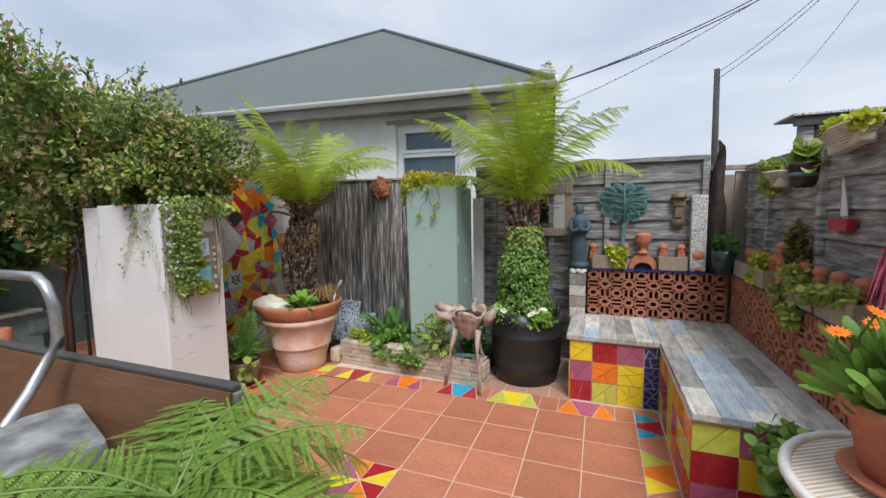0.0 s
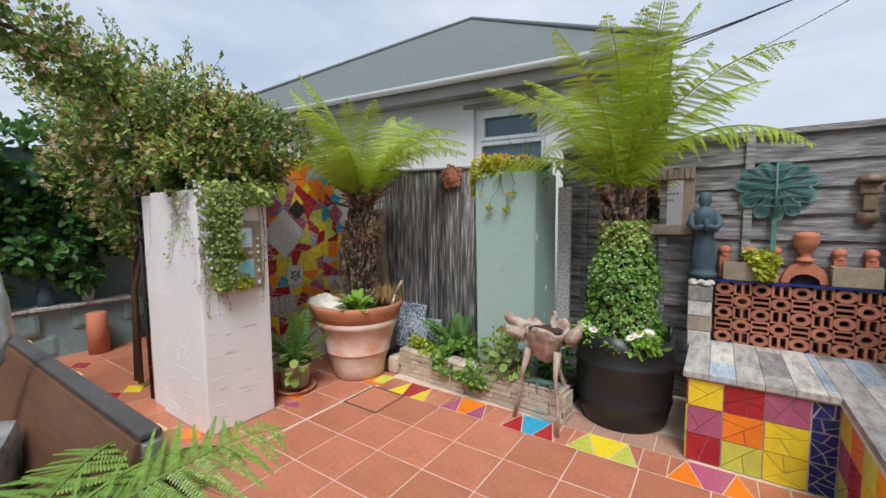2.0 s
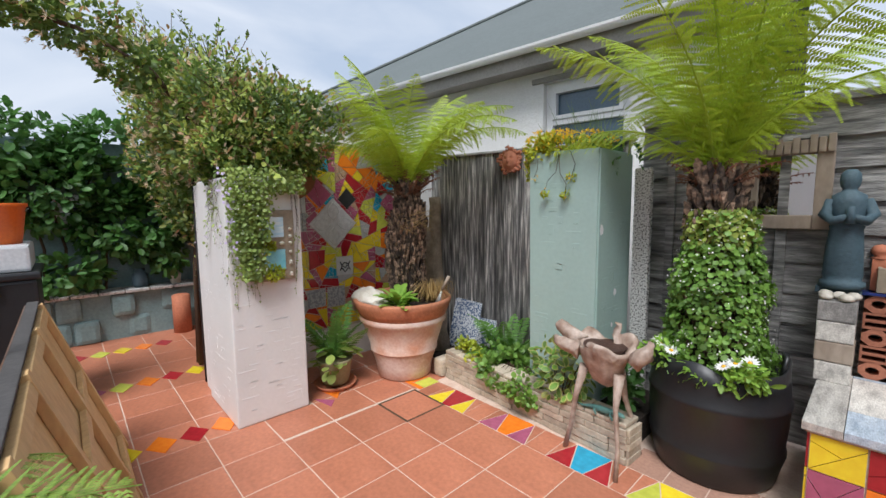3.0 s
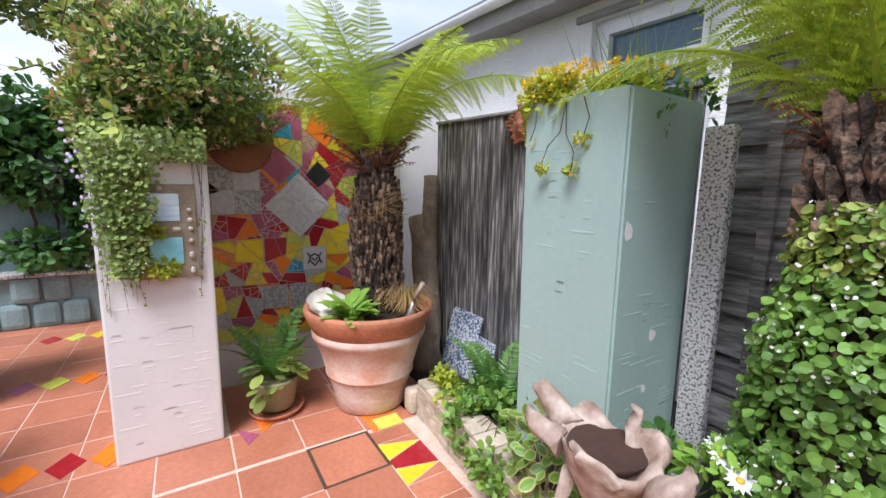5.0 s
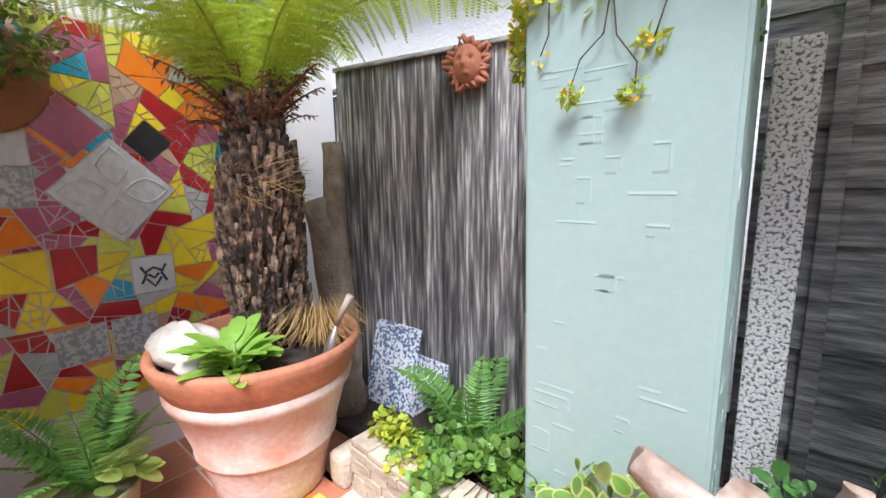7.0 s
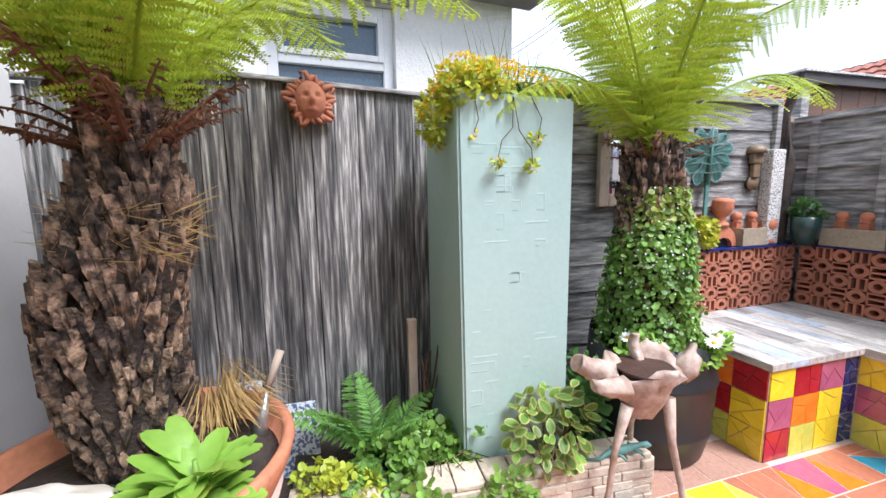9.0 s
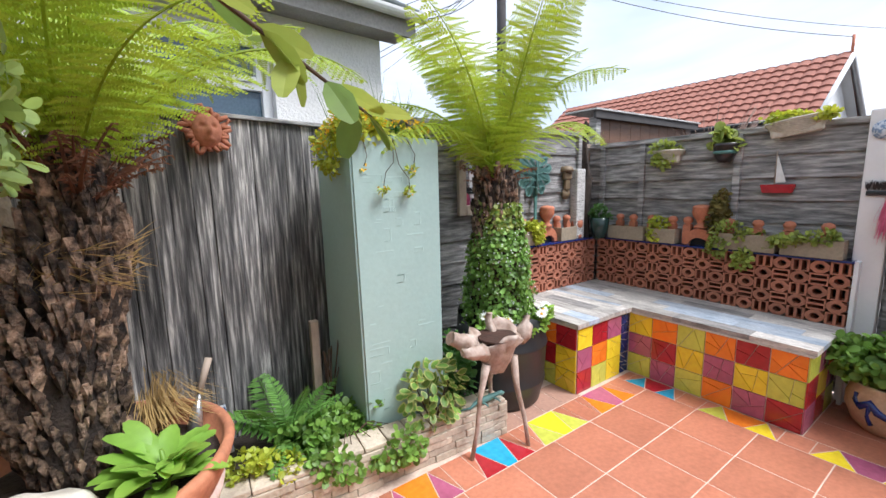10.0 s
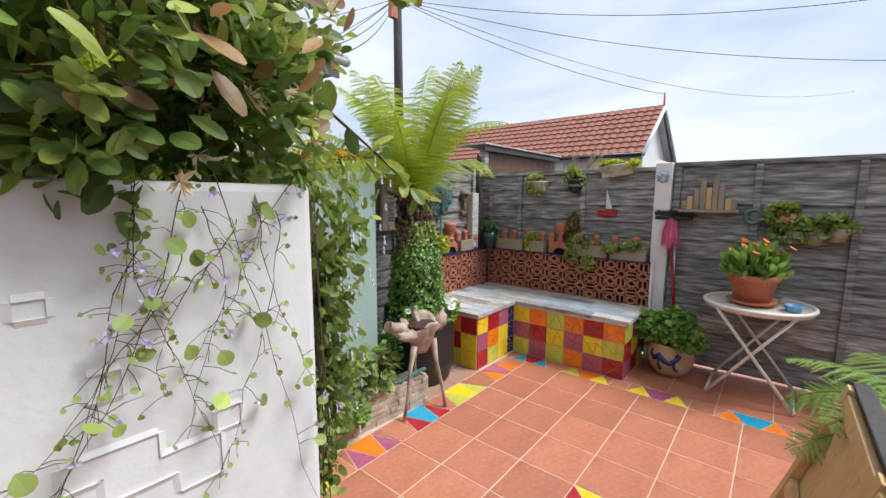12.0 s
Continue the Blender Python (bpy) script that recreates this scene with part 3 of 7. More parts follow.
# ---------------------------------------------------------------- neighbouring house
house = thing("bungalow", "white roughcast bungalow with a grey hipped roof", "house", (0, 0, 0))
hx0, hx1, hy = -9.0, -0.62, 2.30
house.matrix_basis = Matrix.Translation((-0.41, 2.06, 0)) @ pose(0, 0, 0, 0, 0, 6.0) @ Matrix.Translation((0.41, -2.0, 0))
wx0, wx1, wz0, wz1 = -2.40, -1.56, 1.55, 2.62
wl_ = bmesh.new()
box(wl_, hx0, wx0, hy, hy + 0.25, 0, 2.80)
box(wl_, wx1, hx1, hy, hy + 0.25, 0, 2.80)
box(wl_, wx0, wx1, hy, hy + 0.25, 0, wz0)
box(wl_, wx0, wx1, hy, hy + 0.25, wz1, 2.80)
part("front_wall", wl_, M_RENDER, house)
part("side_wall", bx(hx1 - 0.25, hx1, hy + 0.25, 11, 0, 2.80), M_RENDER, house)
win = part("window", bx(wx0 + 0.005, wx1 - 0.005, hy + 0.115, hy + 0.125, wz0 + 0.005, wz1 - 0.005), M_GLASS, house)
fr = bmesh.new()
for b in ((wx0, wx0 + 0.07, wz0, wz1), (wx1 - 0.07, wx1, wz0, wz1), (wx0 + 0.07, wx1 - 0.07, wz1 - 0.07, wz1), (wx0 + 0.07, wx1 - 0.07, 2.20, 2.255), (wx0 + 0.07, wx1 - 0.07, wz0, wz0 + 0.07)):
    box(fr, b[0], b[1], hy + 0.07, hy + 0.13, b[2], b[3], bevel=0.006)
for b in ((wx0 + 0.07, wx0 + 0.11, 2.255, wz1 - 0.07), (wx1 - 0.11, wx1 - 0.07, 2.255, wz1 - 0.07), (wx0 + 0.11, wx1 - 0.11, 2.255, 2.295), (wx0 + 0.11, wx1 - 0.11, wz1 - 0.11, wz1 - 0.07)):
    box(fr, b[0], b[1], hy + 0.055, hy + 0.125, b[2], b[3], bevel=0.005)
part("frame", fr, M_UPVC, win)
part("lintel", bx(wx0 - 0.12, wx1 + 0.1, hy - 0.03, hy + 0.01, wz1, wz1 + 0.05, bevel=0.005), M_GUT, house)
ap = house.matrix_basis.inverted() @ Vector((-4.6, 5.9, 5.6))
roof = bmesh.new()
e = [Vector((hx0 - 0.2, hy - 0.28, 2.90)), Vector((hx1 + 0.22, hy - 0.28, 2.90)), Vector((hx1 + 0.22, 12, 2.90)), Vector((hx0 - 0.2, 12, 2.90))]
ev = [roof.verts.new(v) for v in e]
a1, a2 = roof.verts.new(ap), roof.verts.new(ap + Vector((0, 4, 0)))
roof.faces.new((ev[0], ev[1], a1))
roof.faces.new((ev[1], ev[2], a2, a1))
roof.faces.new((ev[2], ev[3], a2))
roof.faces.new((ev[3], ev[0], a1, a2))
roof.faces.new(ev[::-1])
part("roof", roof, M_ROOF, house)
for q in (e[0], e[1]):
    part("hip_ridge", tube([q + Vector((0, 0, 0.02)), ap + Vector((0, 0, 0.02))], 0.035, 6), M_ROOF, house)
part("soffit", bx(hx0 - 0.15, hx1 + 0.16, hy - 0.25, hy - 0.002, 2.74, 2.78), M_GUT, house)
part("fascia", bx(hx0 - 0.17, hx1 + 0.19, hy - 0.275, hy - 0.252, 2.72, 2.89), M_GUT, house)
g = bmesh.new()
for i in range(9):
    a = math.pi + math.pi * i / 8
    g.verts.new((hx0 - 0.2, hy - 0.335 + 0.055 * math.cos(a), 2.885 + 0.055 * math.sin(a)))
g.verts.ensure_lookup_table()
es = [g.edges.new((g.verts[i], g.verts[i + 1])) for i in range(8)]
ret = bmesh.ops.extrude_edge_only(g, edges=es)
bmesh.ops.translate(g, vec=(hx1 - hx0 + 0.42, 0, 0), verts=[v for v in ret["geom"] if isinstance(v, bmesh.types.BMVert)])
part("gutter", g, M_UPVC, house)
part("gutter_end", lathe([(0.0, 0), (0.06, 0), (0.06, 0.03), (0, 0.03)], 16, m=pose(hx1 + 0.21, hy - 0.335, 2.885, 0, 90, 0)), M_UPVC, house)

# red tiled house beyond the side fence
cott = thing("tiled_house", "house with a red brown tiled gable roof and white walls", "house", (0, 0, 0))
rx0, rx1 = 9.2, 13.5
ry0, ry1, rz0, rz1 = 1.65, 9.8, 2.75, 3.85
part("wall", bx(rx0 + 0.25, rx1 - 0.25, ry0 + 0.05, ry1, 0, rz0), M_RENDER, cott)
gb = bmesh.new()
prism(gb, [(rx0 + 0.25, rz0), (rx1 - 0.25, rz0), ((rx0 + rx1) / 2, rz1 + 0.4)], 0, 0.2, Matrix(((1, 0, 0, 0), (0, 0, 1, ry0 + 0.05), (0, 1, 0, 0), (0, 0, 0, 1))))
part("gable", gb, M_RENDER, cott)
slope = math.atan2(rz1 + 0.5 - rz0, (rx1 - rx0) / 2)
span = math.hypot(rz1 + 0.5 - rz0, (rx1 - rx0) / 2)
for sgn in (0, 1):
    rt = bmesh.new()
    rows, cols = 9, 34
    for i in range(rows):
        for j in range(cols):
            u0, y0 = i * span / rows, ry0 + j * (ry1 - ry0) / cols
            du, dy = span / rows * 1.12, (ry1 - ry0) / cols
            pr = []
            for k in range(5):
                pr.append((y0 + dy * k / 4, 0.035 * math.sin(math.pi * k / 4) + 0.0))
            lo_ = [rt.verts.new((u0, a, b + 0.045)) for a, b in pr]
            hi_ = [rt.verts.new((u0 + du, a, b)) for a, b in pr]
            for k in range(4):
                rt.faces.new((lo_[k], hi_[k], hi_[k + 1], lo_[k + 1]))
            lw = [rt.verts.new((u0, a, 0.0)) for a, b in pr]
            for k in range(4):
                rt.faces.new((lw[k], lo_[k], lo_[k + 1], lw[k + 1]))
    m = pose(rx0, 0, rz0, 0, -math.degrees(slope), 0) if not sgn else Matrix.Translation((rx1, 0, rz0)) @ Matrix.Diagonal((-1, 1, 1, 1)) @ pose(0, 0, 0, 0, -math.degrees(slope), 0)
    bmesh.ops.transform(rt, matrix=m, verts=rt.verts)
    part("roof_slope", rt, M_ROOFTILE, cott)["kind"] = "stuff"
part("barge_board", tube([(rx0, ry0 - 0.02, rz0 - 0.03), ((rx0 + rx1) / 2, ry0 - 0.02, rz1 + 0.45), (rx1, ry0 - 0.02, rz0 - 0.03)], 0.07, 4), M_UPVC, cott)
part("gutter", tube([(rx0 - 0.06, ry0, rz0 - 0.02), (rx0 - 0.06, ry1, rz0 - 0.02)], 0.06, 8), M_BLACK, cott)
part("finial", tube([((rx0 + rx1) / 2, ry0, rz1 + 0.4), ((rx0 + rx1) / 2, ry0, rz1 + 0.9)], 0.03, 6), M_CLAY, cott)

# utility poles and wires
def utility_pole(at, h, bar):
    p = thing("utility_pole", "tall dark wooden utility pole carrying wires" if bar else "distant dark wooden utility pole", "pole", at)
    part("post", tube([(0, 0, 0), (-0.06, 0, h)], [0.15, 0.11] if bar else [0.10, 0.075], 12), M_POLE, p)
    if bar:
        part("crossbar", bx(-0.5, 0.4, -0.05, 0.05, bar, bar + 0.1, bevel=0.01), M_POLE, p)
        part("junction_box", bx(-0.42, -0.16, -0.14, -0.02, bar - 0.55, bar - 0.05, bevel=0.02), M_CLAY, p, "faded red junction box")
        for k in (-0.4, -0.15, 0.3):
            part("insulator", lathe([(0, 0), (0.05, 0), (0.06, 0.05), (0.03, 0.08), (0.04, 0.12), (0, 0.14)], 10, m=pose(k, 0, bar + 0.1)), M_UPVC, p)
    return p


utility_pole((5.6, 7.4, 0), 9.2, 7.0)
utility_pole((3.1, 11.0, 0), 5.3, 0)


def wire(a, b, sag, rad=0.008):
    a, b = Vector(a), Vector(b)
    pts = [a.lerp(b, i / 20) - Vector((0, 0, sag * 4 * (i / 20) * (1 - i / 20))) for i in range(21)]
    return tagged(part("overhead_wire", tube(pts, rad, 5), M_CABLE), "thin black overhead wire slung from the pole", "wire", "wires from the pole")


for b, sag in (((12, -6, 6.2), 0.7), ((14, -8, 4.8), 0.9), ((30, -4, 7.5), 1.2), ((11.35, 1.65, 4.7), 0.3), ((-0.5, 2.4, 2.95), 0.35), ((-0.5, 2.9, 3.1), 0.3), ((-3.0, 12, 4.6), 0.5), ((3.05, 11.0, 5.2), 0.2), ((3.0, 11.0, 5.0), 0.25), ((9, 24, 7.8), 0.3)):
    wire((5.5, 7.4, 7.05), b, sag)
for dx in (0.0, 0.25):
    wire((-9 + dx, 2.4, 3.4), (-3.4, -14, 6.2 + dx), 0.3, 0.008)

# ---------------------------------------------------------------- tiled corner bench
TOP = 0.52
bench = thing("corner_bench", "L shaped built-in bench with crazed coloured tile fronts", "bench", (0, 0, 0), kind="structure")
core = bmesh.new()
box(core, -0.128, 1.10, 0.592, 1.40, 0, 0.475)
box(core, 0.512, 1.10, -0.483, 0.591, 0, 0.475)
part("masonry_core", core, M_MGROUT, bench)


def tile_face(parent, r, org, ux, uz, nrm, grid, ws, hs, shards=(3, 5)):
    """Rows of coloured squares, each broken into shards and set proud of the wall."""
    m = Matrix(((ux[0], uz[0], nrm[0], org[0]), (ux[1], uz[1], nrm[1], org[1]), (ux[2], uz[2], nrm[2], org[2]), (0, 0, 0, 1)))
    z = sum(hs)
    for row, h in zip(grid, hs):
        z -= h
        x = 0.0
        for c, w in zip(row, ws):
            sq = [(x, z), (x + w, z), (x + w, z + h), (x, z + h)]
            n = 7 if c == "navy" else r.randint(*shards)
            for sh in crazed(inset(sq, 0.0015), n, r):
                q = inset(sh, 0.0017 if c != "navy" else 0.004)
                if len(q) > 2:
                    part("tile", prism(bmesh.new(), q, 0.0, 0.008, m), GLAZE[c], parent)
            x += w


rt_ = random.Random(21)
H3 = (0.155, 0.16, 0.16)
tile_face(bench, rt_, (-0.128, 0.592, 0), (1, 0, 0), (0, 0, 1), (0, -1, 0), (("yellow", "red", "mauve", "navy"), ("mauve", "orange", "yellow", "navy"), ("red", "lime", "yellow", "navy")), (0.165, 0.18, 0.18, 0.107), H3)
tile_face(bench, rt_, (0.512, 0.584, 0), (0, -1, 0), (0, 0, 1), (-1, 0, 0), (("yellow", "orange", "lime", "orange", "red", "orange"), ("mauve", "red", "yellow", "mauve", "yellow", "lime"), ("lime", "mauve", "lime", "orange", "mauve", "red")), (0.178,) * 6, H3)
tile_face(bench, rt_, (0.504, -0.483, 0), (1, 0, 0), (0, 0, 1), (0, -1, 0), (("lime", "mauve", "orange"), ("red", "yellow", "mauve"), ("mauve", "red", "lime")), (0.2, 0.2, 0.19), H3, (2, 3))
tile_face(bench, rt_, (-0.128, 1.30, 0), (0, -1, 0), (0, 0, 1), (-1, 0, 0), (("mauve", "red", "orange", "red"), ("lime", "orange", "red", "yellow"), ("red", "mauve", "lime", "yellow")), (0.177,) * 4, H3)


def plank_tops(x0, x1, y0, y1, r, parent):
    x = x0
    while x < x1 - 0.01:
        w = min(0.122, x1 - x)
        y = y0 - r.uniform(0, 0.5)
        while y < y1:
            l = 0.46
            a, b = max(y, y0), min(y + l, y1)
            if b - a > 0.01:
                k = r.random()
                mt = M_BENCHBLUE if k < 0.2 else M_BENCHDARK if k < 0.34 else M_BENCHTILE
                part("plank_tile", bx(x + 0.001, x + w - 0.001, a + 0.001, b - 0.001, 0.487, TOP, bevel=0.002), mt, parent)
            y += l
        x += w


benchtop = thing("bench_top", "bench seat of grey and blue wood-look plank tiles", "bench seat", (0, 0, 0), kind="structure")
bed = bmesh.new()
box(bed, -0.14, 1.10, 0.578, 1.31, 0.476, 0.486)
box(bed, 0.495, 1.10, -0.505, 0.577, 0.476, 0.486)
part("mortar_bed", bed, M_MGROUT, benchtop)
plank_tops(-0.155, 0.50, 0.565, 1.305, rt_, benchtop)
plank_tops(0.50, 1.105, -0.515, 1.305, rt_, benchtop)


# ---------------------------------------------------------------- pierced clay block walls
def block_mesh(kind):
    """A pierced clay block 0.10 wide, 0.083 high: round-cornered holes in a frame, real depth."""
    bm = bmesh.new()
    w, h, d = 0.098, 0.081, 0.09
    if kind == 0:
        hole = [(0.24 + 0.26 * (1 + math.cos(a)), 0.24 + 0.26 * (1 + math.sin(a))) for a in [2 * math.pi * (i + 0.5) / 8 for i in range(8)]]
        holes = [[(w * x, h * z) for x, z in hole]]
    else:
        holes = [[(w * x, h * z) for x, z in ((0.09, 0.14), (0.91, 0.14), (0.91, 0.42), (0.09, 0.42))], [(w * x, h * z) for x, z in ((0.09, 0.58), (0.91, 0.58), (0.91, 0.86), (0.09, 0.86))]]
    if kind == 0:
        rim = [(w * x, h * z) for x, z in ((1, 0.7), (0.7, 1), (0.3, 1), (0, 0.7), (0, 0.3), (0.3, 0), (0.7, 0), (1, 0.3))]
        inn = holes[0]
        for y, flip in ((0, False), (d, True)):
            o = [bm.verts.new((x, y, z)) for x, z in rim]
            q = [bm.verts.new((x, y, z)) for x, z in inn]
            if y == 0:
                o0, q0 = o, q
            for i in range(8):
                f = (o[i], o[(i + 1) % 8], q[(i + 1) % 8], q[i])
                bm.faces.new(f if not flip else f[::-1])
        for i in range(8):
            bm.faces.new((q0[i], q0[(i + 1) % 8], q[(i + 1) % 8], q[i]))
            bm.faces.new((o0[(i + 1) % 8], o0[i], o[i], o[(i + 1) % 8]))
    else:
        for a, b, c, e_ in ((0, 0.09, 0, 1), (0.91, 1, 0, 1), (0.09, 0.91, 0, 0.14), (0.09, 0.91, 0.42, 0.58), (0.09, 0.91, 0.86, 1)):
            box(bm, w * a, w * b, 0, d, h * c, h * e_)
    me = bpy.data.meshes.new("clay_block")
    bm.to_mesh(me)
    bm.free()
    me.materials.append(M_BLOCK)
    return me


BLK = (block_mesh(0), block_mesh(1))


def block_wall(name, label, m, n, rows):
    t = thing(name, label, "block wall", kind="structure")
    t.matrix_basis = m
    for j in range(rows):
        for i in range(n):
            k = 0 if (i + j) % 2 == 0 else 1
            ob = part("clay_block", BLK[k], None, t)
            if k == 1 and i % 2:
                ob.matrix_basis = pose(i * 0.1 + 0.098, 0, j * 0.083, 0, 0, 0) @ Matrix(((0, 0, -1.21, 0), (0, 1, 0, 0), (0.826, 0, 0, 0), (0, 0, 0, 1)))
            else:
                ob.matrix_basis = pose(i * 0.1, 0, j * 0.083)
    part("coping", bx(-0.02, n * 0.1 + 0.01, -0.012, 0.14, rows * 0.083, rows * 0.083 + 0.014, bevel=0.003), GLAZE["navy"], t, "dark blue tiled coping")
    # black sheet that paints the pierced holes as deep shade
    part("mortar_back", bx(0, n * 0.1, 0.091, 0.098, 0, rows * 0.083), M_GAPSHADE, t)
    return t


block_wall("block_wall_back", "low wall of pierced red clay blocks with a dark coping", pose(-0.02, 1.305, TOP), 11, 5)
block_wall("block_wall_side", "long low wall of pierced red clay blocks", pose(1.105, 1.295, TOP, 0, 0, -90), 18, 5)
bm = bx(1.10, 1.21, -0.535, -0.512, 0, 0.95, bevel=0.004)
tagged(part("end_post", bm, M_WHITE), "pale plastered end of the block wall", "post", kind="structure")

# ---------------------------------------------------------------- loose and built-in things of the patio
def pot_mesh(profile, material, name, parent, wob=0.0, seg=40):
    return part(name, lathe(profile, seg, wob=wob), material, parent)


# big terracotta pot
pot = thing("terracotta_pot", "large old terracotta pot with lime bloom, on the tiled floor", "plant pot", (-2.66, 0.49, 0))
pot_mesh([(0.0, 0.0), (0.205, 0.0), (0.222, 0.012), (0.232, 0.10), (0.268, 0.215), (0.2705, 0.222)], M_POTBASE, "base", pot, 0.012, 48)
pot_mesh([(0.2, 0.221), (0.278, 0.223), (0.28, 0.236), (0.273, 0.243), (0.335, 0.455), (0.352, 0.465), (0.360, 0.492), (0.352, 0.508), (0.35, 0.512), (0.3, 0.513)], M_POT, "body", pot, 0.012, 48)
pot_mesh([(0.3, 0.5125), (0.352, 0.5145), (0.375, 0.56), (0.392, 0.60), (0.402, 0.635), (0.396, 0.652), (0.378, 0.655), (0.366, 0.64), (0.352, 0.57), (0.0, 0.565)], M_POTRIM, "rim", pot, 0.012, 48)
part("soil", lathe([(0.356, 0.568), (0.30, 0.592), (0.15, 0.605), (0.0, 0.61)], 28, wob=0.05), M_SOIL, pot)

# black barrel
barrel = thing("black_barrel", "black plastic barrel planter with a roughly cut rim", "planter", (-0.53, 0.93, 0))
bm = lathe([(0.0, 0.0), (0.255, 0.0), (0.272, 0.02), (0.29, 0.10), (0.306, 0.16), (0.306, 0.175), (0.299, 0.185), (0.308, 0.30), (0.312, 0.40), (0.318, 0.41), (0.318, 0.425), (0.311, 0.435), (0.303, 0.52), (0.296, 0.60), (0.288, 0.60), (0.288, 0.50), (0.0, 0.49)], 48)
for v in bm.verts:
    if v.co.z > 0.55:
        a = math.atan2(v.co.y, v.co.x)
        v.co.z += 0.025 * math.sin(a * 3 + 1) + 0.012 * math.sin(a * 7)
part("shell", bm, M_BLACK, barrel)
part("soil", lathe([(0.285, 0.50), (0.2, 0.53), (0.0, 0.55)], 24, wob=0.05), M_SOIL, barrel)
part("handle", tube([(0.27, -0.05, 0.58), (0.285, -0.03, 0.66), (0.27, 0.03, 0.665), (0.26, 0.06, 0.58)], 0.012, 8), M_BLACK, barrel)


# ---------------------------------------------------------------- tree ferns
rf = random.Random(11)
FRONDS = [frond_mesh("frond", rf, 1.05, radians(rise), radians(bend), 0.20, L_FERN, 46, 0.0105, 0.35) for rise, bend in ((84, 40), (78, 62), (72, 88), (62, 105))]


def stalk_mesh(r, length, a0, bend):
    """A dead frond stalk: a curved brown bar with shrivelled leaflets along its upper half."""
    L = Leaves()
    p, n = Vector((0, 0, 0)), 14
    ring = None
    for i in range(n + 1):
        a = a0 - bend * (i / n) ** 1.6
        d = Vector((math.cos(a), 0, math.sin(a)))
        nrm = Vector((-d.z, 0, d.x))
        rad = 0.0105 * (1 - 0.75 * i / n)
        k0 = len(L.v)
        L.v += [p + (Vector((0, 1, 0)) * math.cos(t) + nrm * math.sin(t)) * rad for t in (0.5, 2.1, 3.7, 5.2)]
        if ring is not None:
            L.f += [(ring + k, ring + (k + 1) % 4, k0 + (k + 1) % 4, k0 + k) for k in range(4)]
        ring = k0
        if i > n * 0.3:
            for side in (1, -1):
                for k in range(1 + i % 2):
                    L.leaf(p, (Vector((0, side, 0)) + d * r.uniform(0, 0.6) + rv(r) * 0.5 - nrm * r.uniform(0, 0.9)).normalized(), nrm, r.uniform(0.012, 0.05), 0.010, 0.4)
        p = p + d * length / n + Vector((0, r.uniform(-1, 1), 0)) * length * 0.008
    return mesh_of("dead_frond", [tuple(a) for a in L.v], L.f, L_BROWN)


DEAD = [stalk_mesh(rf, ln, radians(a), radians(b)) for ln, a, b in ((0.34, 66, 15), (0.30, 55, 28), (0.40, 60, 50), (0.22, 72, 8), (0.36, 48, 35))]
SHORT = [frond_mesh("frond", rf, 0.42, radians(80), radians(b), 0.082, L_FERNDARK, 30, 0.007, 0.08, simple=True) for b in (22, 48, 80)]


def trunk_body(pts, radii, r, parent, stubs=420, stubmat=None, hair=True):
    bm = tube(pts, radii, 20)
    bmesh.ops.subdivide_edges(bm, edges=[e for e in bm.edges], cuts=1)
    for v in bm.verts:
        v.co += Vector((noise.noise(v.co * 14), noise.noise(v.co * 14 + Vector((5, 5, 5))), 0)) * 0.02
    part("trunk", bm, M_TRUNK, parent)
    # leaf-base stubs set round the trunk in rising rows
    L = Leaves()
    P = [Vector(p) for p in pts]
    seglen = [(b - a).length for a, b in zip(P, P[1:])]
    tot = sum(seglen)
    for k in range(stubs):
        u = (k + r.random() * 0.6) / stubs
        s = u * tot
        i = 0
        while i < len(seglen) - 1 and s > seglen[i]:
            s -= seglen[i]
            i += 1
        f = min(1, s / seglen[i])
        c = P[i].lerp(P[i + 1], f)
        rad = radii[i] + (radii[i + 1] - radii[i]) * f
        a = k * 2.39996 + r.uniform(-0.2, 0.2)
        o = Vector((math.cos(a), math.sin(a), 0))
        ln = r.uniform(0.06, 0.105) * (0.75 + 0.45 * u)
        L.wedge(c + o * rad * 1.04, (o + rv(r) * 0.15).normalized(), ln, ln * r.uniform(0.32, 0.46), ln * r.uniform(0.2, 0.36))
    L.put("stub_cover", stubmat or M_STUB, parent)["kind"] = "stuff"
    if hair:
        H = Leaves()
        for k in range(240):
            c = P[-3].lerp(P[-4], r.uniform(-0.2, 1.0))
            a = r.uniform(0, 6.28)
            o = Vector((math.cos(a), math.sin(a), 0))
            p = c + o * radii[-3] * 1.25
            d = (Vector((-o.y, o.x, r.uniform(-0.6, 0.6))) + o * 0.3).normalized()
            H.quad(p, d, Vector((0, 0, 1)), r.uniform(0.05, 0.16), 0.003)
        H.put("root_fibre", L_STRAW, parent)


def crown(parent, at, specs, r, meshes, name="frond", scale=1.0):
    for az, k, tilt, sc in specs:
        ob = part(name, meshes[k], None, parent)
        ob.matrix_basis = Matrix.Translation(at) @ pose(0, 0, 0, 0, 0, az) @ pose(0, 0, 0, r.uniform(-14, 14), -tilt, 0) @ Matrix.Diagonal((sc * scale, sc * scale, sc * scale, 1))


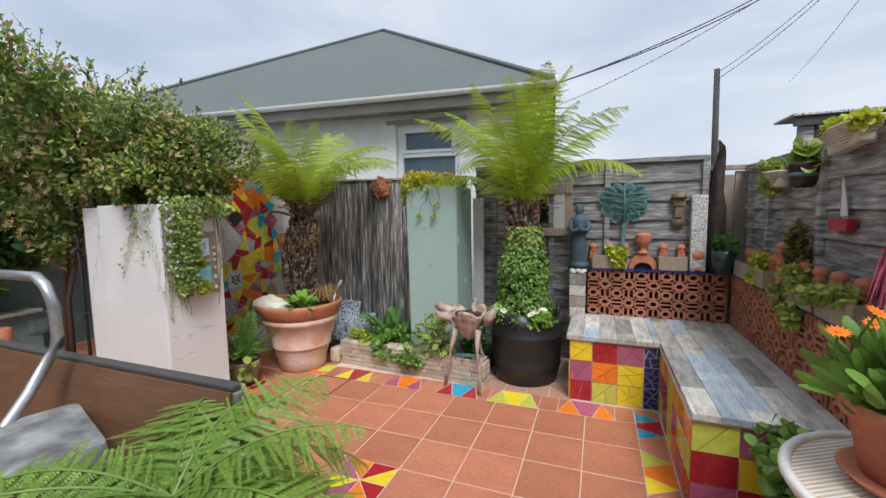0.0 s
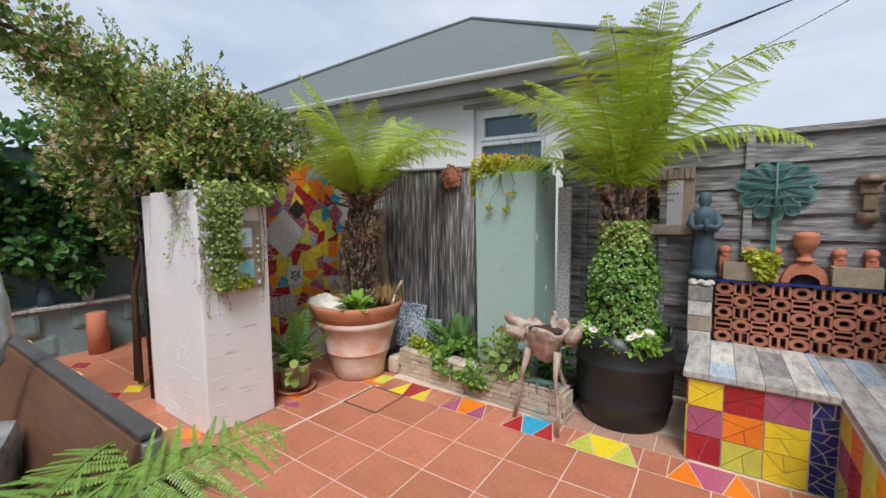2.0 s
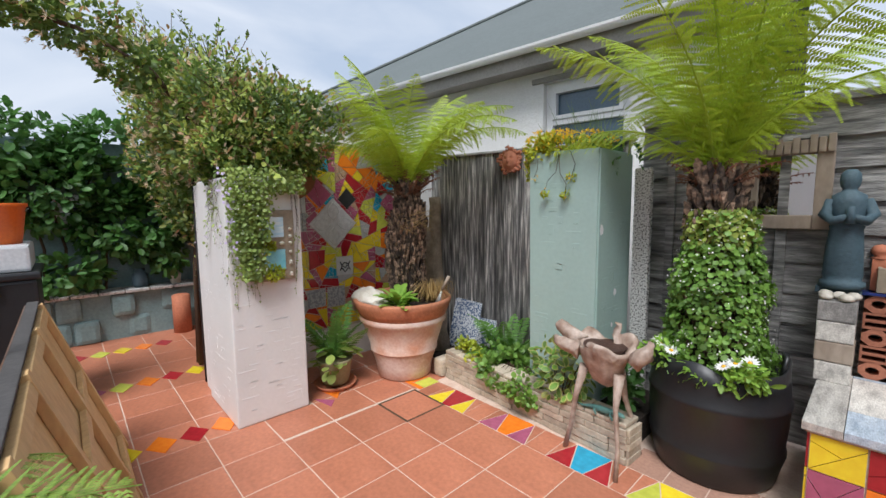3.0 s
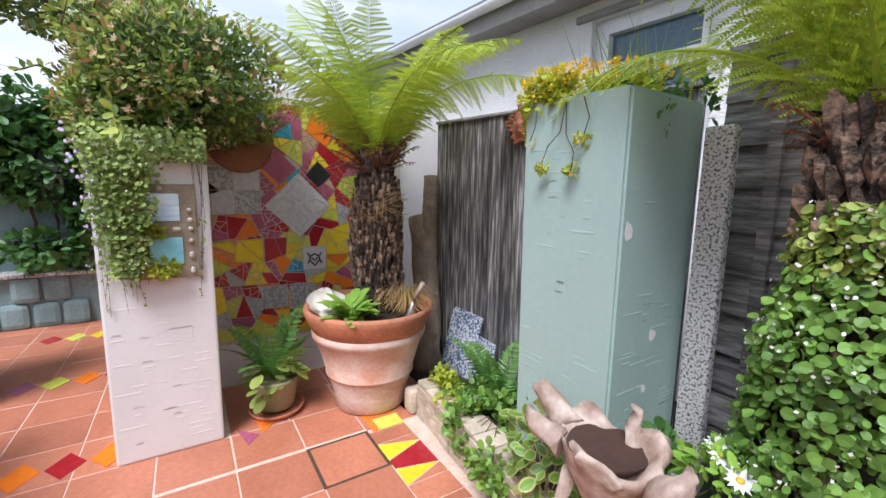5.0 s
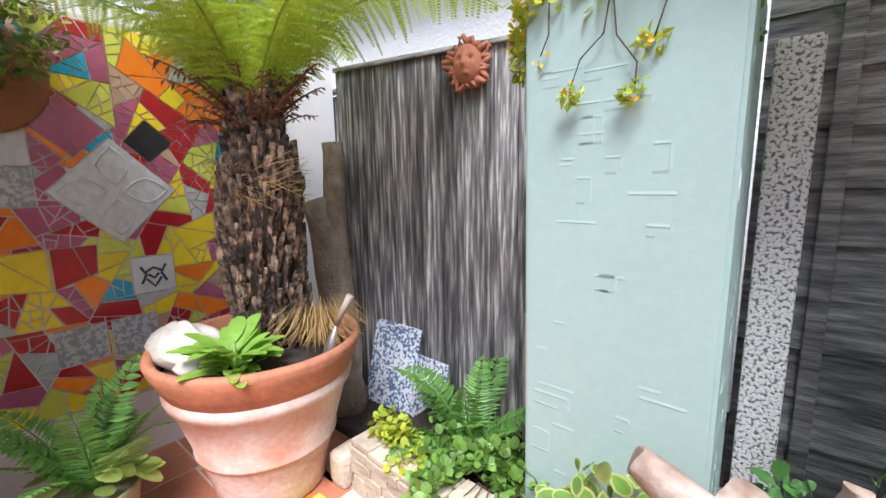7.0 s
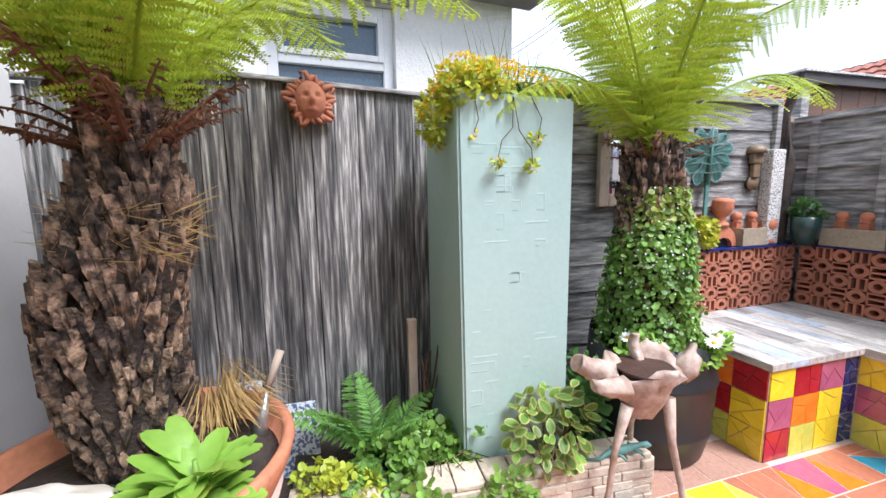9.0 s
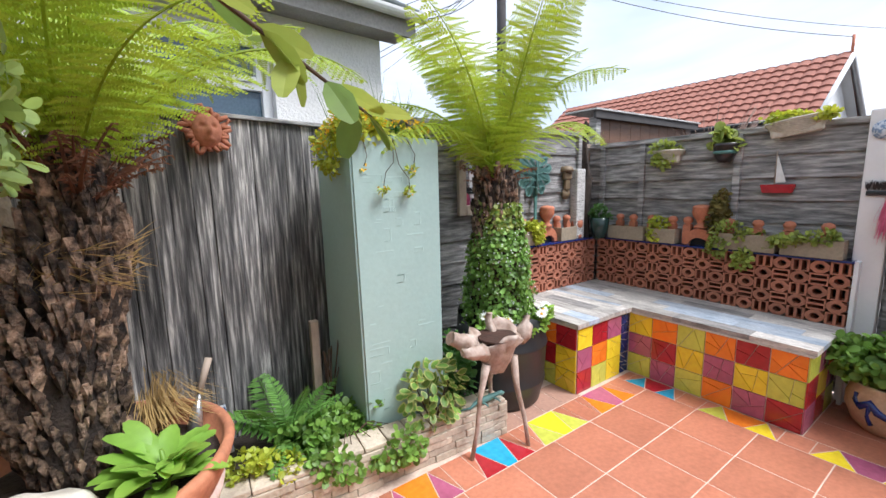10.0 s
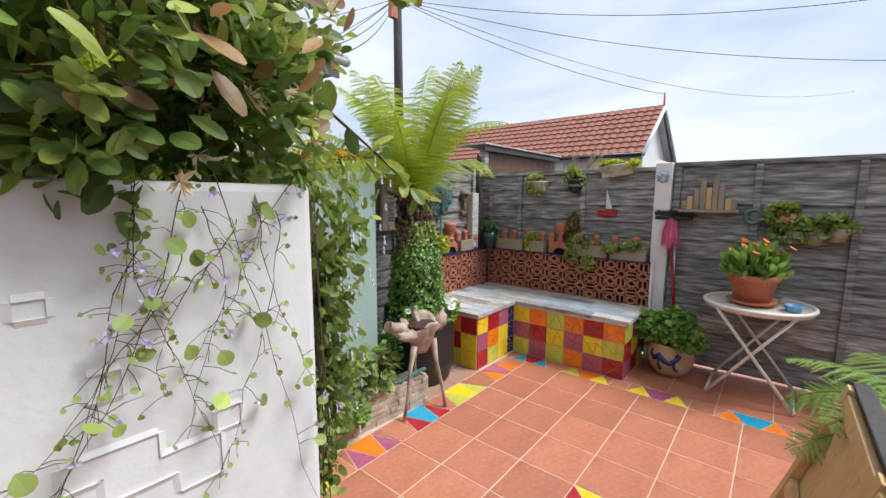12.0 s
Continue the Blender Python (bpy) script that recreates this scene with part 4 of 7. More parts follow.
fern1 = thing("tree_fern", "tree fern with dark shaggy trunk and fresh fronds in a pot", "tree fern", (-2.675, 0.575, 0.58))
trunk_body([(0.01, 0, 0), (-0.02, -0.01, 0.15), (-0.03, -0.02, 0.32), (-0.005, -0.03, 0.48), (0.04, -0.042, 0.62), (0.07, -0.052, 0.73), (0.075, -0.06, 0.82), (0.09, -0.07, 0.94)], [0.125, 0.138, 0.14, 0.138, 0.13, 0.10, 0.068, 0.065], rf, fern1, 820)
specs = [(i * 360 / 20 + rf.uniform(-9, 9), rf.choice((0, 1, 1, 2, 2, 2)), rf.uniform(-14, 6), rf.uniform(0.85, 1.2)) for i in range(20)]
crown(fern1, (0.09, -0.07, 0.92), specs, rf, FRONDS, scale=1.0)
crown(fern1, (0.085, -0.065, 0.83), [(i * 360 / 62 + rf.uniform(-8, 8), rf.randint(0, 4), rf.uniform(-20, 16), rf.uniform(0.6, 1.1)) for i in range(62)], rf, DEAD, "dead_frond")

fern2 = thing("tree_fern", "tree fern with its trunk wrapped in creeper, in the black barrel", "tree fern", (-0.56, 0.95, 0.52))
trunk_body([(0, 0, 0), (0, 0, 0.4), (-0.01, -0.01, 0.8), (-0.02, -0.02, 1.0)], [0.14, 0.13, 0.12, 0.09], rf, fern2, 300, hair=False)
specs = [(i * 360 / 18 + rf.uniform(-9, 9), rf.choice((0, 0, 1, 1, 2, 3)), rf.uniform(-14, 6), rf.uniform(0.95, 1.3)) for i in range(18)]
crown(fern2, (-0.02, -0.02, 0.98), specs, rf, FRONDS)
crown(fern2, (-0.02, -0.02, 0.90), [(i * 360 / 30 + rf.uniform(-8, 8), rf.randint(0, 4), rf.uniform(-22, 14), rf.uniform(0.5, 0.9)) for i in range(30)], rf, DEAD, "dead_frond")

# creeper round the second trunk
creeper = thing("creeper", "small round-leaved creeper with tiny white flowers round the fern trunk", "climbing plant", (-0.55, 0.93, 0.50))
L, W, Y = Leaves(), Leaves(), Leaves()
for k in range(7000):
    u = rf.random() ** 0.85
    z = u * 0.86
    rad = (0.262 - 0.125 * u) * (1 + 0.16 * noise.noise((rf.random(), z * 5, 2)))
    a = rf.uniform(0, 6.283)
    rad *= 1 + 0.18 * noise.noise((math.cos(a) * 2, math.sin(a) * 2, z * 5))
    o = Vector((math.cos(a), math.sin(a), 0))
    p = o * rad * rf.uniform(0.88, 1.05) + Vector((0, 0, z))
    s = rf.uniform(0.013, 0.034)
    (Y if z > 0.68 and rf.random() < 0.7 else L).oval(p, (rv(rf) * 0.9 + Vector((0, 0, -0.25))).normalized(), (o + Vector((0, 0, 0.5)) + rv(rf) * 0.4).normalized(), s, s * 0.95, 0.12)
    if rf.random() < 0.06:
        W.leaf(p + o * 0.02, rv(rf), o, 0.012, 0.010, 0.1)
L.put("leaves", L_ROUND, creeper)
Y.put("young_leaves", L_HONEYL, creeper)
W.put("flowers", L_WHITE, creeper)


def daisy(at, r, size=0.035, petal=L_WHITE, eye=L_YELLOW, label="white daisy with a yellow eye"):
    t = thing("daisy", label, "flower", at, group="daisies in the barrel" if petal is L_WHITE else "orange flowers on the table")
    P = Leaves()
    n = 14
    tilt = Vector((r.uniform(-0.5, 0.5), r.uniform(-0.9, -0.2), 1)).normalized()
    s = tilt.orthogonal().normalized()
    q = tilt.cross(s)
    for k in range(n):
        a = 6.283 * k / n
        d = s * math.cos(a) + q * math.sin(a)
        P.leaf(d * size * 0.2, d + tilt * 0.15, tilt, size, size * 0.4, 0.05)
    P.put("petals", petal, t)
    part("eye", lathe([(size * 0.28, 0), (size * 0.22, size * 0.12), (0, size * 0.16)], 10, m=tilt.to_track_quat("Z", "Y").to_matrix().to_4x4()), eye, t)
    part("stalk", tube([(0, 0, 0), -tilt * 0.06 - Vector((0, 0, 0.02)), -tilt * 0.06 - Vector((0, 0, 0.10))], 0.003, 5), L_IVY, t)


clump = thing("daisy_leaves", "bright green daisy foliage at the barrel rim", "plant", (-0.53, 0.93, 0.55))
L = Leaves()
for cx, cy in ((0.12, -0.22), (0.2, -0.14), (-0.2, -0.16), (0.02, -0.24)):
    bush(L, rf, (cx, cy, 0.05), (0.11, 0.08, 0.08), 150, 0.05, 0.5, 0.4, 0.4)
L.put("leaves", L_LIME, clump)
for x, y, z in ((-0.74, 0.74, 0.66), (-0.68, 0.70, 0.64), (-0.40, 0.66, 0.66), (-0.35, 0.68, 0.67), (-0.44, 0.64, 0.64), (-0.78, 0.80, 0.65)):
    daisy((x, y, z), rf)

# ---------------------------------------------------------------- raised bed along the gate
bed_ = thing("stone_planter", "low planter edged in cream split stone", "planter", (0, 0, 0), kind="structure")
a0, a1_ = Vector((-2.33, 0.665, 0)), Vector((-0.83, 0.565, 0))
dirw = (a1_ - a0).normalized()
part("core", bx(0.01, (a1_ - a0).length - 0.01, 0.012, 0.13, 0, 0.195, m=Matrix.Translation(a0) @ pose(0, 0, 0, 0, 0, math.degrees(math.atan2(dirw.y, dirw.x)))), M_STONE, bed_)
mw = Matrix.Translation(a0) @ pose(0, 0, 0, 0, 0, math.degrees(math.atan2(dirw.y, dirw.x)))
for row in range(5):
    x = -rf.uniform(0, 0.1)
    while x < 1.5:
        l = rf.uniform(0.07, 0.2)
        xa, xb = max(0, x), min(1.503, x + l - 0.003)
        if xb - xa > 0.02:
            part("stone", bx(xa, xb, -0.004 - rf.uniform(0, 0.014), 0.10, row * 0.04 + 0.001, row * 0.04 + 0.038, bevel=0.004, m=mw), M_STONE, bed_)
        x += l
for k in range(12):
    part("stone", bx(k * 0.125 + 0.002, k * 0.125 + rf.uniform(0.119, 0.124), rf.uniform(-0.012, 0.0), 0.14, 0.201, 0.222 + rf.uniform(0, 0.008), bevel=0.006, m=mw), M_STONE, bed_)
for row in range(5):
    part("stone", bx(1.500, 1.512 + rf.uniform(0, 0.006), 0.0, 0.14, row * 0.04 + 0.001, row * 0.04 + 0.038, bevel=0.003, m=mw), M_STONE, bed_)
part("soil", bx(-2.32, -0.86, 0.70, 1.24, 0.0, 0.15), M_SOIL, bed_)
soil2 = part("soil_bed", bx(-3.28, -2.33, 0.86, 1.24, 0.0, 0.05, bevel=0.02), M_SOIL)
tagged(soil2, "bare soil at the foot of the gate", "soil", kind="structure")
tagged(part("edging_stone", bx(-2.44, -2.335, 0.62, 0.76, 0, 0.15, bevel=0.03), M_STONE), "rounded cream edging stone", "stone")


def small_fern(name, label, at, n, sc, r, lo=-10, hi=25):
    t = thing(name, label, "fern", at)
    for i in range(n):
        ob = part("frond", SHORT[i % 3], None, t)
        k = sc * r.uniform(0.75, 1.15)
        ob.matrix_basis = pose(0, 0, 0, 0, 0, i * 360 / n + r.uniform(-15, 15)) @ pose(0, 0, 0, r.uniform(-15, 15), r.uniform(lo, hi), 0) @ Matrix.Diagonal((k, k, k, 1))
    return t


small_fern("fern", "upright green fern in the stone planter", (-1.97, 1.0, 0.14), 11, 1.15, rf, -5, 40)
ivy = thing("ivy", "mound of dark green ivy spilling over the stone planter", "plant", (-1.72, 0.82, 0.16))
L = Leaves()
for c in ((0, 0, 0.09), (0.15, -0.05, 0.08), (-0.18, 0.02, 0.07), (0.25, 0.1, 0.1), (-0.05, -0.13, 0.04), (0.2, -0.17, 0.02)):
    bush(L, rf, c, (0.21, 0.14, 0.12), 420, 0.036, 0.3, 0.4, 0.85)
L.put("leaves", L_ROUND, ivy)
for k in range(9):
    a = rf.uniform(0, 6.28)
    part("stem", tube([(0, 0, 0), (0.12 * math.cos(a), 0.08 * math.sin(a), 0.10), (0.24 * math.cos(a), 0.14 * math.sin(a), 0.06)], [0.004, 0.003, 0.002], 5), M_STEM, ivy)
gold = thing("golden_creeper", "yellow green creeper at the edge of the planter", "plant", (-2.12, 0.72, 0.17))
L = Leaves()
bush(L, rf, (0, 0, 0.06), (0.14, 0.09, 0.09), 300, 0.03, 0.3, 0.4, 0.85)
bush(L, rf, (-0.10, 0.06, 0.08), (0.10, 0.09, 0.09), 150, 0.03, 0.3, 0.4, 0.85)
L.put("leaves", L_SEDUM, gold)
var = thing("variegated_shrub", "cream edged variegated shrub beside the sage pillar", "shrub", (-1.28, 0.66, 0.16))
L, K = Leaves(), Leaves()
for k in range(170):
    d = rv(rf)
    p = Vector((d.x * 0.17, d.y * 0.10, 0.20 + d.z * 0.19)) * rf.uniform(0.75, 1.1)
    s = rf.uniform(0.045, 0.078)
    dd = (d * 0.5 + Vector((0, -0.2, -0.25)) + rv(rf) * 0.9).normalized()
    n = (d * 0.5 + Vector((0, -0.5, 0.6)) + rv(rf) * 0.6).normalized()
    K.oval(p, dd, n, s, s * 0.62, 0.12)
    L.oval(p + n * 0.0025 + dd * s * 0.12, dd, n, s * 0.82, s * 0.42, 0.12)
K.put("leaf_margin", L_VARIEG, var)
L.put("leaf_centre", L_ROUND, var)
bm = bmesh.new()
for k in range(7):
    a = rf.uniform(0, 6.28)
    tube([(0, 0, 0), (0.05 * math.cos(a), 0.03 * math.sin(a), 0.12), (0.11 * math.cos(a), 0.06 * math.sin(a), 0.26)], [0.005, 0.004, 0.002], 5, bm)
part("stems", bm, M_STEM, var)
stake = thing("wooden_stakes", "reddish old wooden stakes stuck in the planter", "stake", (-1.76, 1.12, 0.13))
part("stake", bx(-0.022, 0.022, -0.02, 0.02, 0, 0.62, bevel=0.004), M_OLDWOOD, stake)
for k in range(9):
    part("cane", tube([(rf.uniform(0.03, 0.14), rf.uniform(-0.03, 0.03), 0), (rf.uniform(0.03, 0.16), rf.uniform(-0.05, 0.02), rf.uniform(0.3, 0.5))], 0.005, 5), M_STEM, stake)
dark_ivy = thing("shade_plant", "dark leaves between the pillar and the barrel", "plant", (-0.98, 0.86, 0.0))
L = Leaves()
bush(L, rf, (0, 0, 0.28), (0.09, 0.12, 0.30), 330, 0.055, 0.3, 0.3, 0.7)
L.put("leaves", L_IVY, dark_ivy)

# green toy lizard on the planter
liz = thing("lizard_ornament", "turquoise green lizard ornament lying on the stone edge", "ornament", (-0.98, 0.58, 0.235))
bm = tube([(-0.17, 0.02, 0.0), (-0.11, -0.005, 0.006), (-0.06, 0.01, 0.014), (0.0, 0.0, 0.02), (0.05, 0.0, 0.022), (0.085, -0.008, 0.03), (0.12, -0.015, 0.03), (0.135, -0.018, 0.026)], [0.003, 0.007, 0.012, 0.019, 0.017, 0.012, 0.014, 0.005], 10)
part("body", bm, M_VERD, liz)
for sx, sy in ((0.05, 1), (0.05, -1), (-0.04, 1), (-0.04, -1)):
    part("leg", tube([(sx, 0.01 * sy, 0.02), (sx + 0.015, 0.035 * sy, 0.018), (sx + 0.03, 0.045 * sy, 0.0)], [0.007, 0.006, 0.005], 6), M_VERD, liz)

# leaning trunks by the gate
for nm, lab, pts, rad in (("log", "thick sawn tree trunk with rough bark leaning by the gate", [(-2.80, 1.0, 0.03), (-2.82, 1.01, 0.3), (-2.86, 1.02, 0.7), (-2.92, 1.03, 1.0), (-2.98, 1.02, 1.17)], [0.115, 0.10, 0.095, 0.09, 0.085]), ("log", "paler sawn branch rising from the leaning trunk", [(-2.87, 1.03, 0.80), (-2.88, 1.05, 1.0), (-2.89, 1.07, 1.25), (-2.91, 1.09, 1.47)], [0.07, 0.066, 0.056, 0.052])):
    bm = tube(pts, rad, 16)
    bmesh.ops.subdivide_edges(bm, edges=list(bm.edges), cuts=2)
    for v in bm.verts:
        v.co += Vector((noise.noise(v.co * 16), noise.noise(v.co * 16 + Vector((9, 0, 0))), 0)) * 0.022
    tagged(part(nm, bm, M_BARK), lab, "log")

# ---------------------------------------------------------------- driftwood bowl on legs
sc = thing("driftwood_stool", "gnarled bleached driftwood bowl standing on three branch legs", "garden sculpture", (-0.94, 0.52, 0))
bm = bmesh.new()
SEG = 40
prof = [(0.015, 0.42), (0.055, 0.45), (0.09, 0.52), (0.12, 0.585), (0.15, 0.645), (0.14, 0.662), (0.115, 0.64), (0.09, 0.59), (0.0, 0.575)]
lathe(prof, SEG, bm)
for v in bm.verts:
    a = math.atan2(v.co.y, v.co.x)
    k = (v.co.z - 0.40) / 0.26
    lobe = 0.32 * max(0, math.cos(a - 2.9)) ** 6 + 0.16 * max(0, math.cos(a - 0.2)) ** 4 + 0.12 * max(0, math.cos(a + 1.3)) ** 6 + 0.10 * max(0, math.cos(a - 1.6)) ** 8
    rr = math.hypot(v.co.x, v.co.y)
    if rr > 0.01:
        f = 1 + k * lobe * (2.2 if rr > 0.15 else 1.0)
        v.co.x *= f
        v.co.y *= f * 0.85
    v.co.z += 0.05 * k * max(0, math.cos(a - 1.0)) ** 8 + 0.03 * k * math.sin(a * 3)
    v.co += noise.noise_vector(v.co * 13) * 0.026
part("bowl", bm, M_DRIFT, sc)
part("bowl_inside", lathe([(0.0, 0.594), (0.085, 0.606), (0.122, 0.650)], 24, wob=0.1), mat("rust stained hollow", (0.07, 0.03, 0.02), (0.035, 0.018, 0.013), 14, 0.6, 0.3), sc, "dark rusty water stained hollow")
for nm, pts, rad in (("knob", [(0.03, 0.06, 0.58), (0.035, 0.09, 0.66), (0.02, 0.10, 0.72), (0.03, 0.10, 0.765)], [0.045, 0.03, 0.024, 0.014]), ("knob", [(-0.16, 0.02, 0.62), (-0.25, 0.03, 0.665), (-0.33, 0.02, 0.69)], [0.045, 0.04, 0.03]), ("knob", [(-0.14, -0.05, 0.6), (-0.24, -0.06, 0.615), (-0.31, -0.05, 0.63)], [0.045, 0.035, 0.024]), ("knob", [(0.17, -0.02, 0.6), (0.24, -0.02, 0.66), (0.255, 0.0, 0.71)], [0.05, 0.04, 0.026])):
    b2 = tube(pts, rad, 12)
    bmesh.ops.subdivide_edges(b2, edges=list(b2.edges), cuts=1)
    for v in b2.verts:
        v.co += noise.noise_vector(v.co * 17) * 0.022
    part(nm, b2, M_DRIFT, sc)
for top, foot in (((-0.11, -0.03, 0.52), (-0.235, -0.03, 0.0)), ((0.10, -0.04, 0.52), (0.14, -0.135, 0.0)), ((0.05, 0.09, 0.50), (0.13, 0.22, 0.0))):
    t_, f_ = Vector(top), Vector(foot)
    b2 = tube([f_, f_.lerp(t_, 0.3) + Vector((0.008, 0, 0)), f_.lerp(t_, 0.65) - Vector((0.012, 0, 0)), t_], [0.014, 0.013, 0.016, 0.028], 10)
    for v in b2.verts:
        v.co += noise.noise_vector(v.co * 13) * 0.008
    part("leg", b2, M_DRIFT, sc)

sc.matrix_basis = pose(-0.94, 0.52, 0) @ Matrix.Diagonal((0.9, 0.92, 1.0, 1))

# small pot with fern and broad leaves
sp = thing("small_pot", "small mossy green pot standing in a clay saucer", "plant pot", (-2.83, -0.06, 0))
part("body", lathe([(0.0, 0.03), (0.095, 0.03), (0.105, 0.05), (0.13, 0.20), (0.14, 0.225), (0.13, 0.225), (0.12, 0.2), (0, 0.195)], 28), mat("mossy pot", (0.26, 0.29, 0.14), (0.33, 0.25, 0.16), 8, 0.8, 0.2), sp)
part("saucer", lathe([(0.0, 0.0), (0.14, 0.0), (0.165, 0.035), (0.155, 0.037), (0.135, 0.012), (0, 0.012)], 28), M_CLAY, sp)
small_fern("fern", "green fern growing in the small pot", (-2.83, -0.06, 0.2), 13, 1.05, rf, -15, 30)
bl = thing("broadleaf_plant", "broad leaved green plant in the small pot", "plant", (-2.80, -0.08, 0.18))
L = Leaves()
for k in range(38):
    a = rf.uniform(0, 6.28)
    o = Vector((math.cos(a), math.sin(a), 0))
    s = rf.uniform(0.08, 0.12)
    L.oval(o * rf.uniform(0.03, 0.13) + Vector((0, 0, rf.uniform(-0.03, 0.18))), (o + Vector((0, 0, rf.uniform(-0.6, 0.5)))).normalized(), Vector((0, 0, 1)), s, s * 0.6, 0.15)
L.put("leaves", L_CREEP, bl)

# contents of the big pot
let = thing("leafy_plant", "bright green rosette of soft leaves in the terracotta pot", "plant", (-2.47, 0.30, 0.615))
for k in range(52):
    L = Leaves()
    a = k * 2.4
    o = Vector((math.cos(a), math.sin(a), 0))
    s = rf.uniform(0.075, 0.125)
    lift = rf.uniform(0.3, 1.6)
    p = o * rf.uniform(0.01, 0.06) + Vector((0, 0, rf.uniform(0.0, 0.10)))
    L.oval(p, (o + Vector((0, 0, lift))).normalized(), (Vector((0, 0, 1)) - o * 0.6).normalized(), s * 1.2, s * 0.55, 0.3, 0.7)
    part("leaf", mesh_of("leaf", [tuple(q) for q in L.v], L.f, L_LIME, True), None, let)
part("stem", tube([(0, 0, -0.03), (0.005, 0, 0.05), (0, 0.005, 0.11)], [0.012, 0.01, 0.006], 7), L_LIME, let)
gr = thing("dry_grass", "tuft of dry straw coloured grass in the terracotta pot", "plant", (-2.50, 0.66, 0.60))
L = Leaves()
for k in range(260):
    a = rf.uniform(-2.2, 1.6)
    o = Vector((math.cos(a), math.sin(a), 0))
    p = Vector((rf.uniform(-0.03, 0.03), rf.uniform(-0.03, 0.03), 0))
    h = rf.uniform(0.08, 0.22)
    w = rf.uniform(0.08, 0.26)
    q = p + o * w * 0.5 + Vector((0, 0, h))
    s_ = Vector((-o.y, o.x, 0))
    L.quad(p, (q - p).normalized(), s_, (q - p).length, 0.005)
    L.quad(q, (o * w * 0.6 + Vector((0, 0, -h * 0.5))).normalized(), s_, 0.12, 0.004)
L.put("blades", L_STRAW, gr)
bm = bmesh.new()
bmesh.ops.create_uvsphere(bm, u_segments=40, v_segments=28, radius=1)
for v in bm.verts:
    x, y, z = v.co
    up = max(0.0, z)
    k = math.exp(-((x + 0.05) / 0.42) ** 2 - (y / 0.16) ** 2) * 0.38 - 0.30 * (math.exp(-((x - 0.30) / 0.2) ** 2 - ((y - 0.36) / 0.2) ** 2) + math.exp(-((x - 0.30) / 0.2) ** 2 - ((y + 0.36) / 0.2) ** 2)) + 0.16 * math.exp(-((x + 0.55) / 0.09) ** 2 - (y / 0.26) ** 2)
    v.co = Vector((x * 0.19, y * 0.125, (z + k * up) * 0.075)) + noise.noise_vector(v.co * 3) * 0.008
for f in bm.faces:
    f.smooth = True
tagged(part("stone_mask", bm, M_SHELL), "worn cream stone mask lying on the pot soil", "ornament").matrix_basis = pose(-2.80, 0.27, 0.640, 0, 6, 10)
bm = lathe([(0, 0), (0.045, 0.01), (0.055, 0.035), (0.03, 0.06), (0, 0.065)], 16, wob=0.2)
tagged(part("pebble", bm, M_SHELL), "rounded cream pebble beside the shell", "stone").matrix_basis = pose(-2.60, 0.21, 0.605)
tr = thing("garden_trowel", "weathered trowel stuck in the pot soil", "trowel", (-2.37, 0.62, 0.60), 40)
part("handle", tube([(0.03, 0, 0.12), (0.09, 0, 0.235)], [0.011, 0.014], 10), M_OLDWOOD, tr)
part("blade", tube([(-0.01, 0, -0.02), (0.005, 0, 0.04), (0.03, 0, 0.12)], [0.028, 0.022, 0.005], 8), M_STEEL, tr)

# patterned tiles leaning behind the planter
M_SPECK = mat("blue and white speckled tile", (0.62, 0.65, 0.68), (0.08, 0.13, 0.24), 70, 0.35, 0.05, 150, 0.06, grain=0.1)
for px, ry, w, h in ((-2.62, 8, 0.30, 0.46), (-2.36, -12, 0.32, 0.33)):
    tl = tagged(part("patterned_tile", bx(-w / 2, w / 2, -0.008, 0.008, 0, h, bevel=0.003), M_SPECK), "blue and white patterned tile slab leaning on the gate", "tile", "leaning tiles")
    tl.matrix_basis = pose(px, 1.13, 0.05, -12, ry * 0.5, ry)

# ---------------------------------------------------------------- things on the fences
def face_plaque():
    t = thing("face_plaque", "terracotta sun face plaque with curling rays on the gate", "wall plaque", (-2.165, 1.283, 1.768), 10.4)
    bm = bmesh.new()
    bmesh.ops.create_uvsphere(bm, u_segments=48, v_segments=36, radius=1)
    for v in bm.verts:
        x, y, z = v.co
        f = max(0, -y)
        nose_ = math.exp(-((x / 0.16) ** 2 + ((z + 0.05) / 0.3) ** 2)) * 0.5
        eyes = -0.34 * (math.exp(-(((x - 0.36) / 0.17) ** 2 + ((z - 0.18) / 0.1) ** 2)) + math.exp(-(((x + 0.36) / 0.17) ** 2 + ((z - 0.18) / 0.1) ** 2)))
        lips = 0.26 * math.exp(-((x / 0.25) ** 2 + ((z + 0.5) / 0.08) ** 2))
        v.co = Vector((x * 0.072, (y - (nose_ + eyes + lips) * f) * 0.055, z * 0.09))
    for f in bm.faces:
        f.smooth = True
    part("face", bm, M_BLOCK, t)
    for k in range(30):
        a = 6.283 * k / 30
        o = Vector((math.cos(a), 0, math.sin(a)))
        s = Vector((-math.sin(a), 0, math.cos(a)))
        w_ = (0.78, 1.0, 0.88)[k % 3]
        g_ = 1 if k % 2 else -0.8
        pts = [o * 0.06, o * 0.09 * w_ + s * 0.014 * g_ + Vector((0, -0.012, 0)), o * 0.115 * w_ + s * 0.03 * g_ + Vector((0, -0.02, 0)), o * 0.112 * w_ + s * 0.05 * g_ + Vector((0, -0.004, 0))]
        part("ray", tube(pts, [0.014, 0.014, 0.011, 0.004], 8), M_BLOCK, t)


face_plaque()

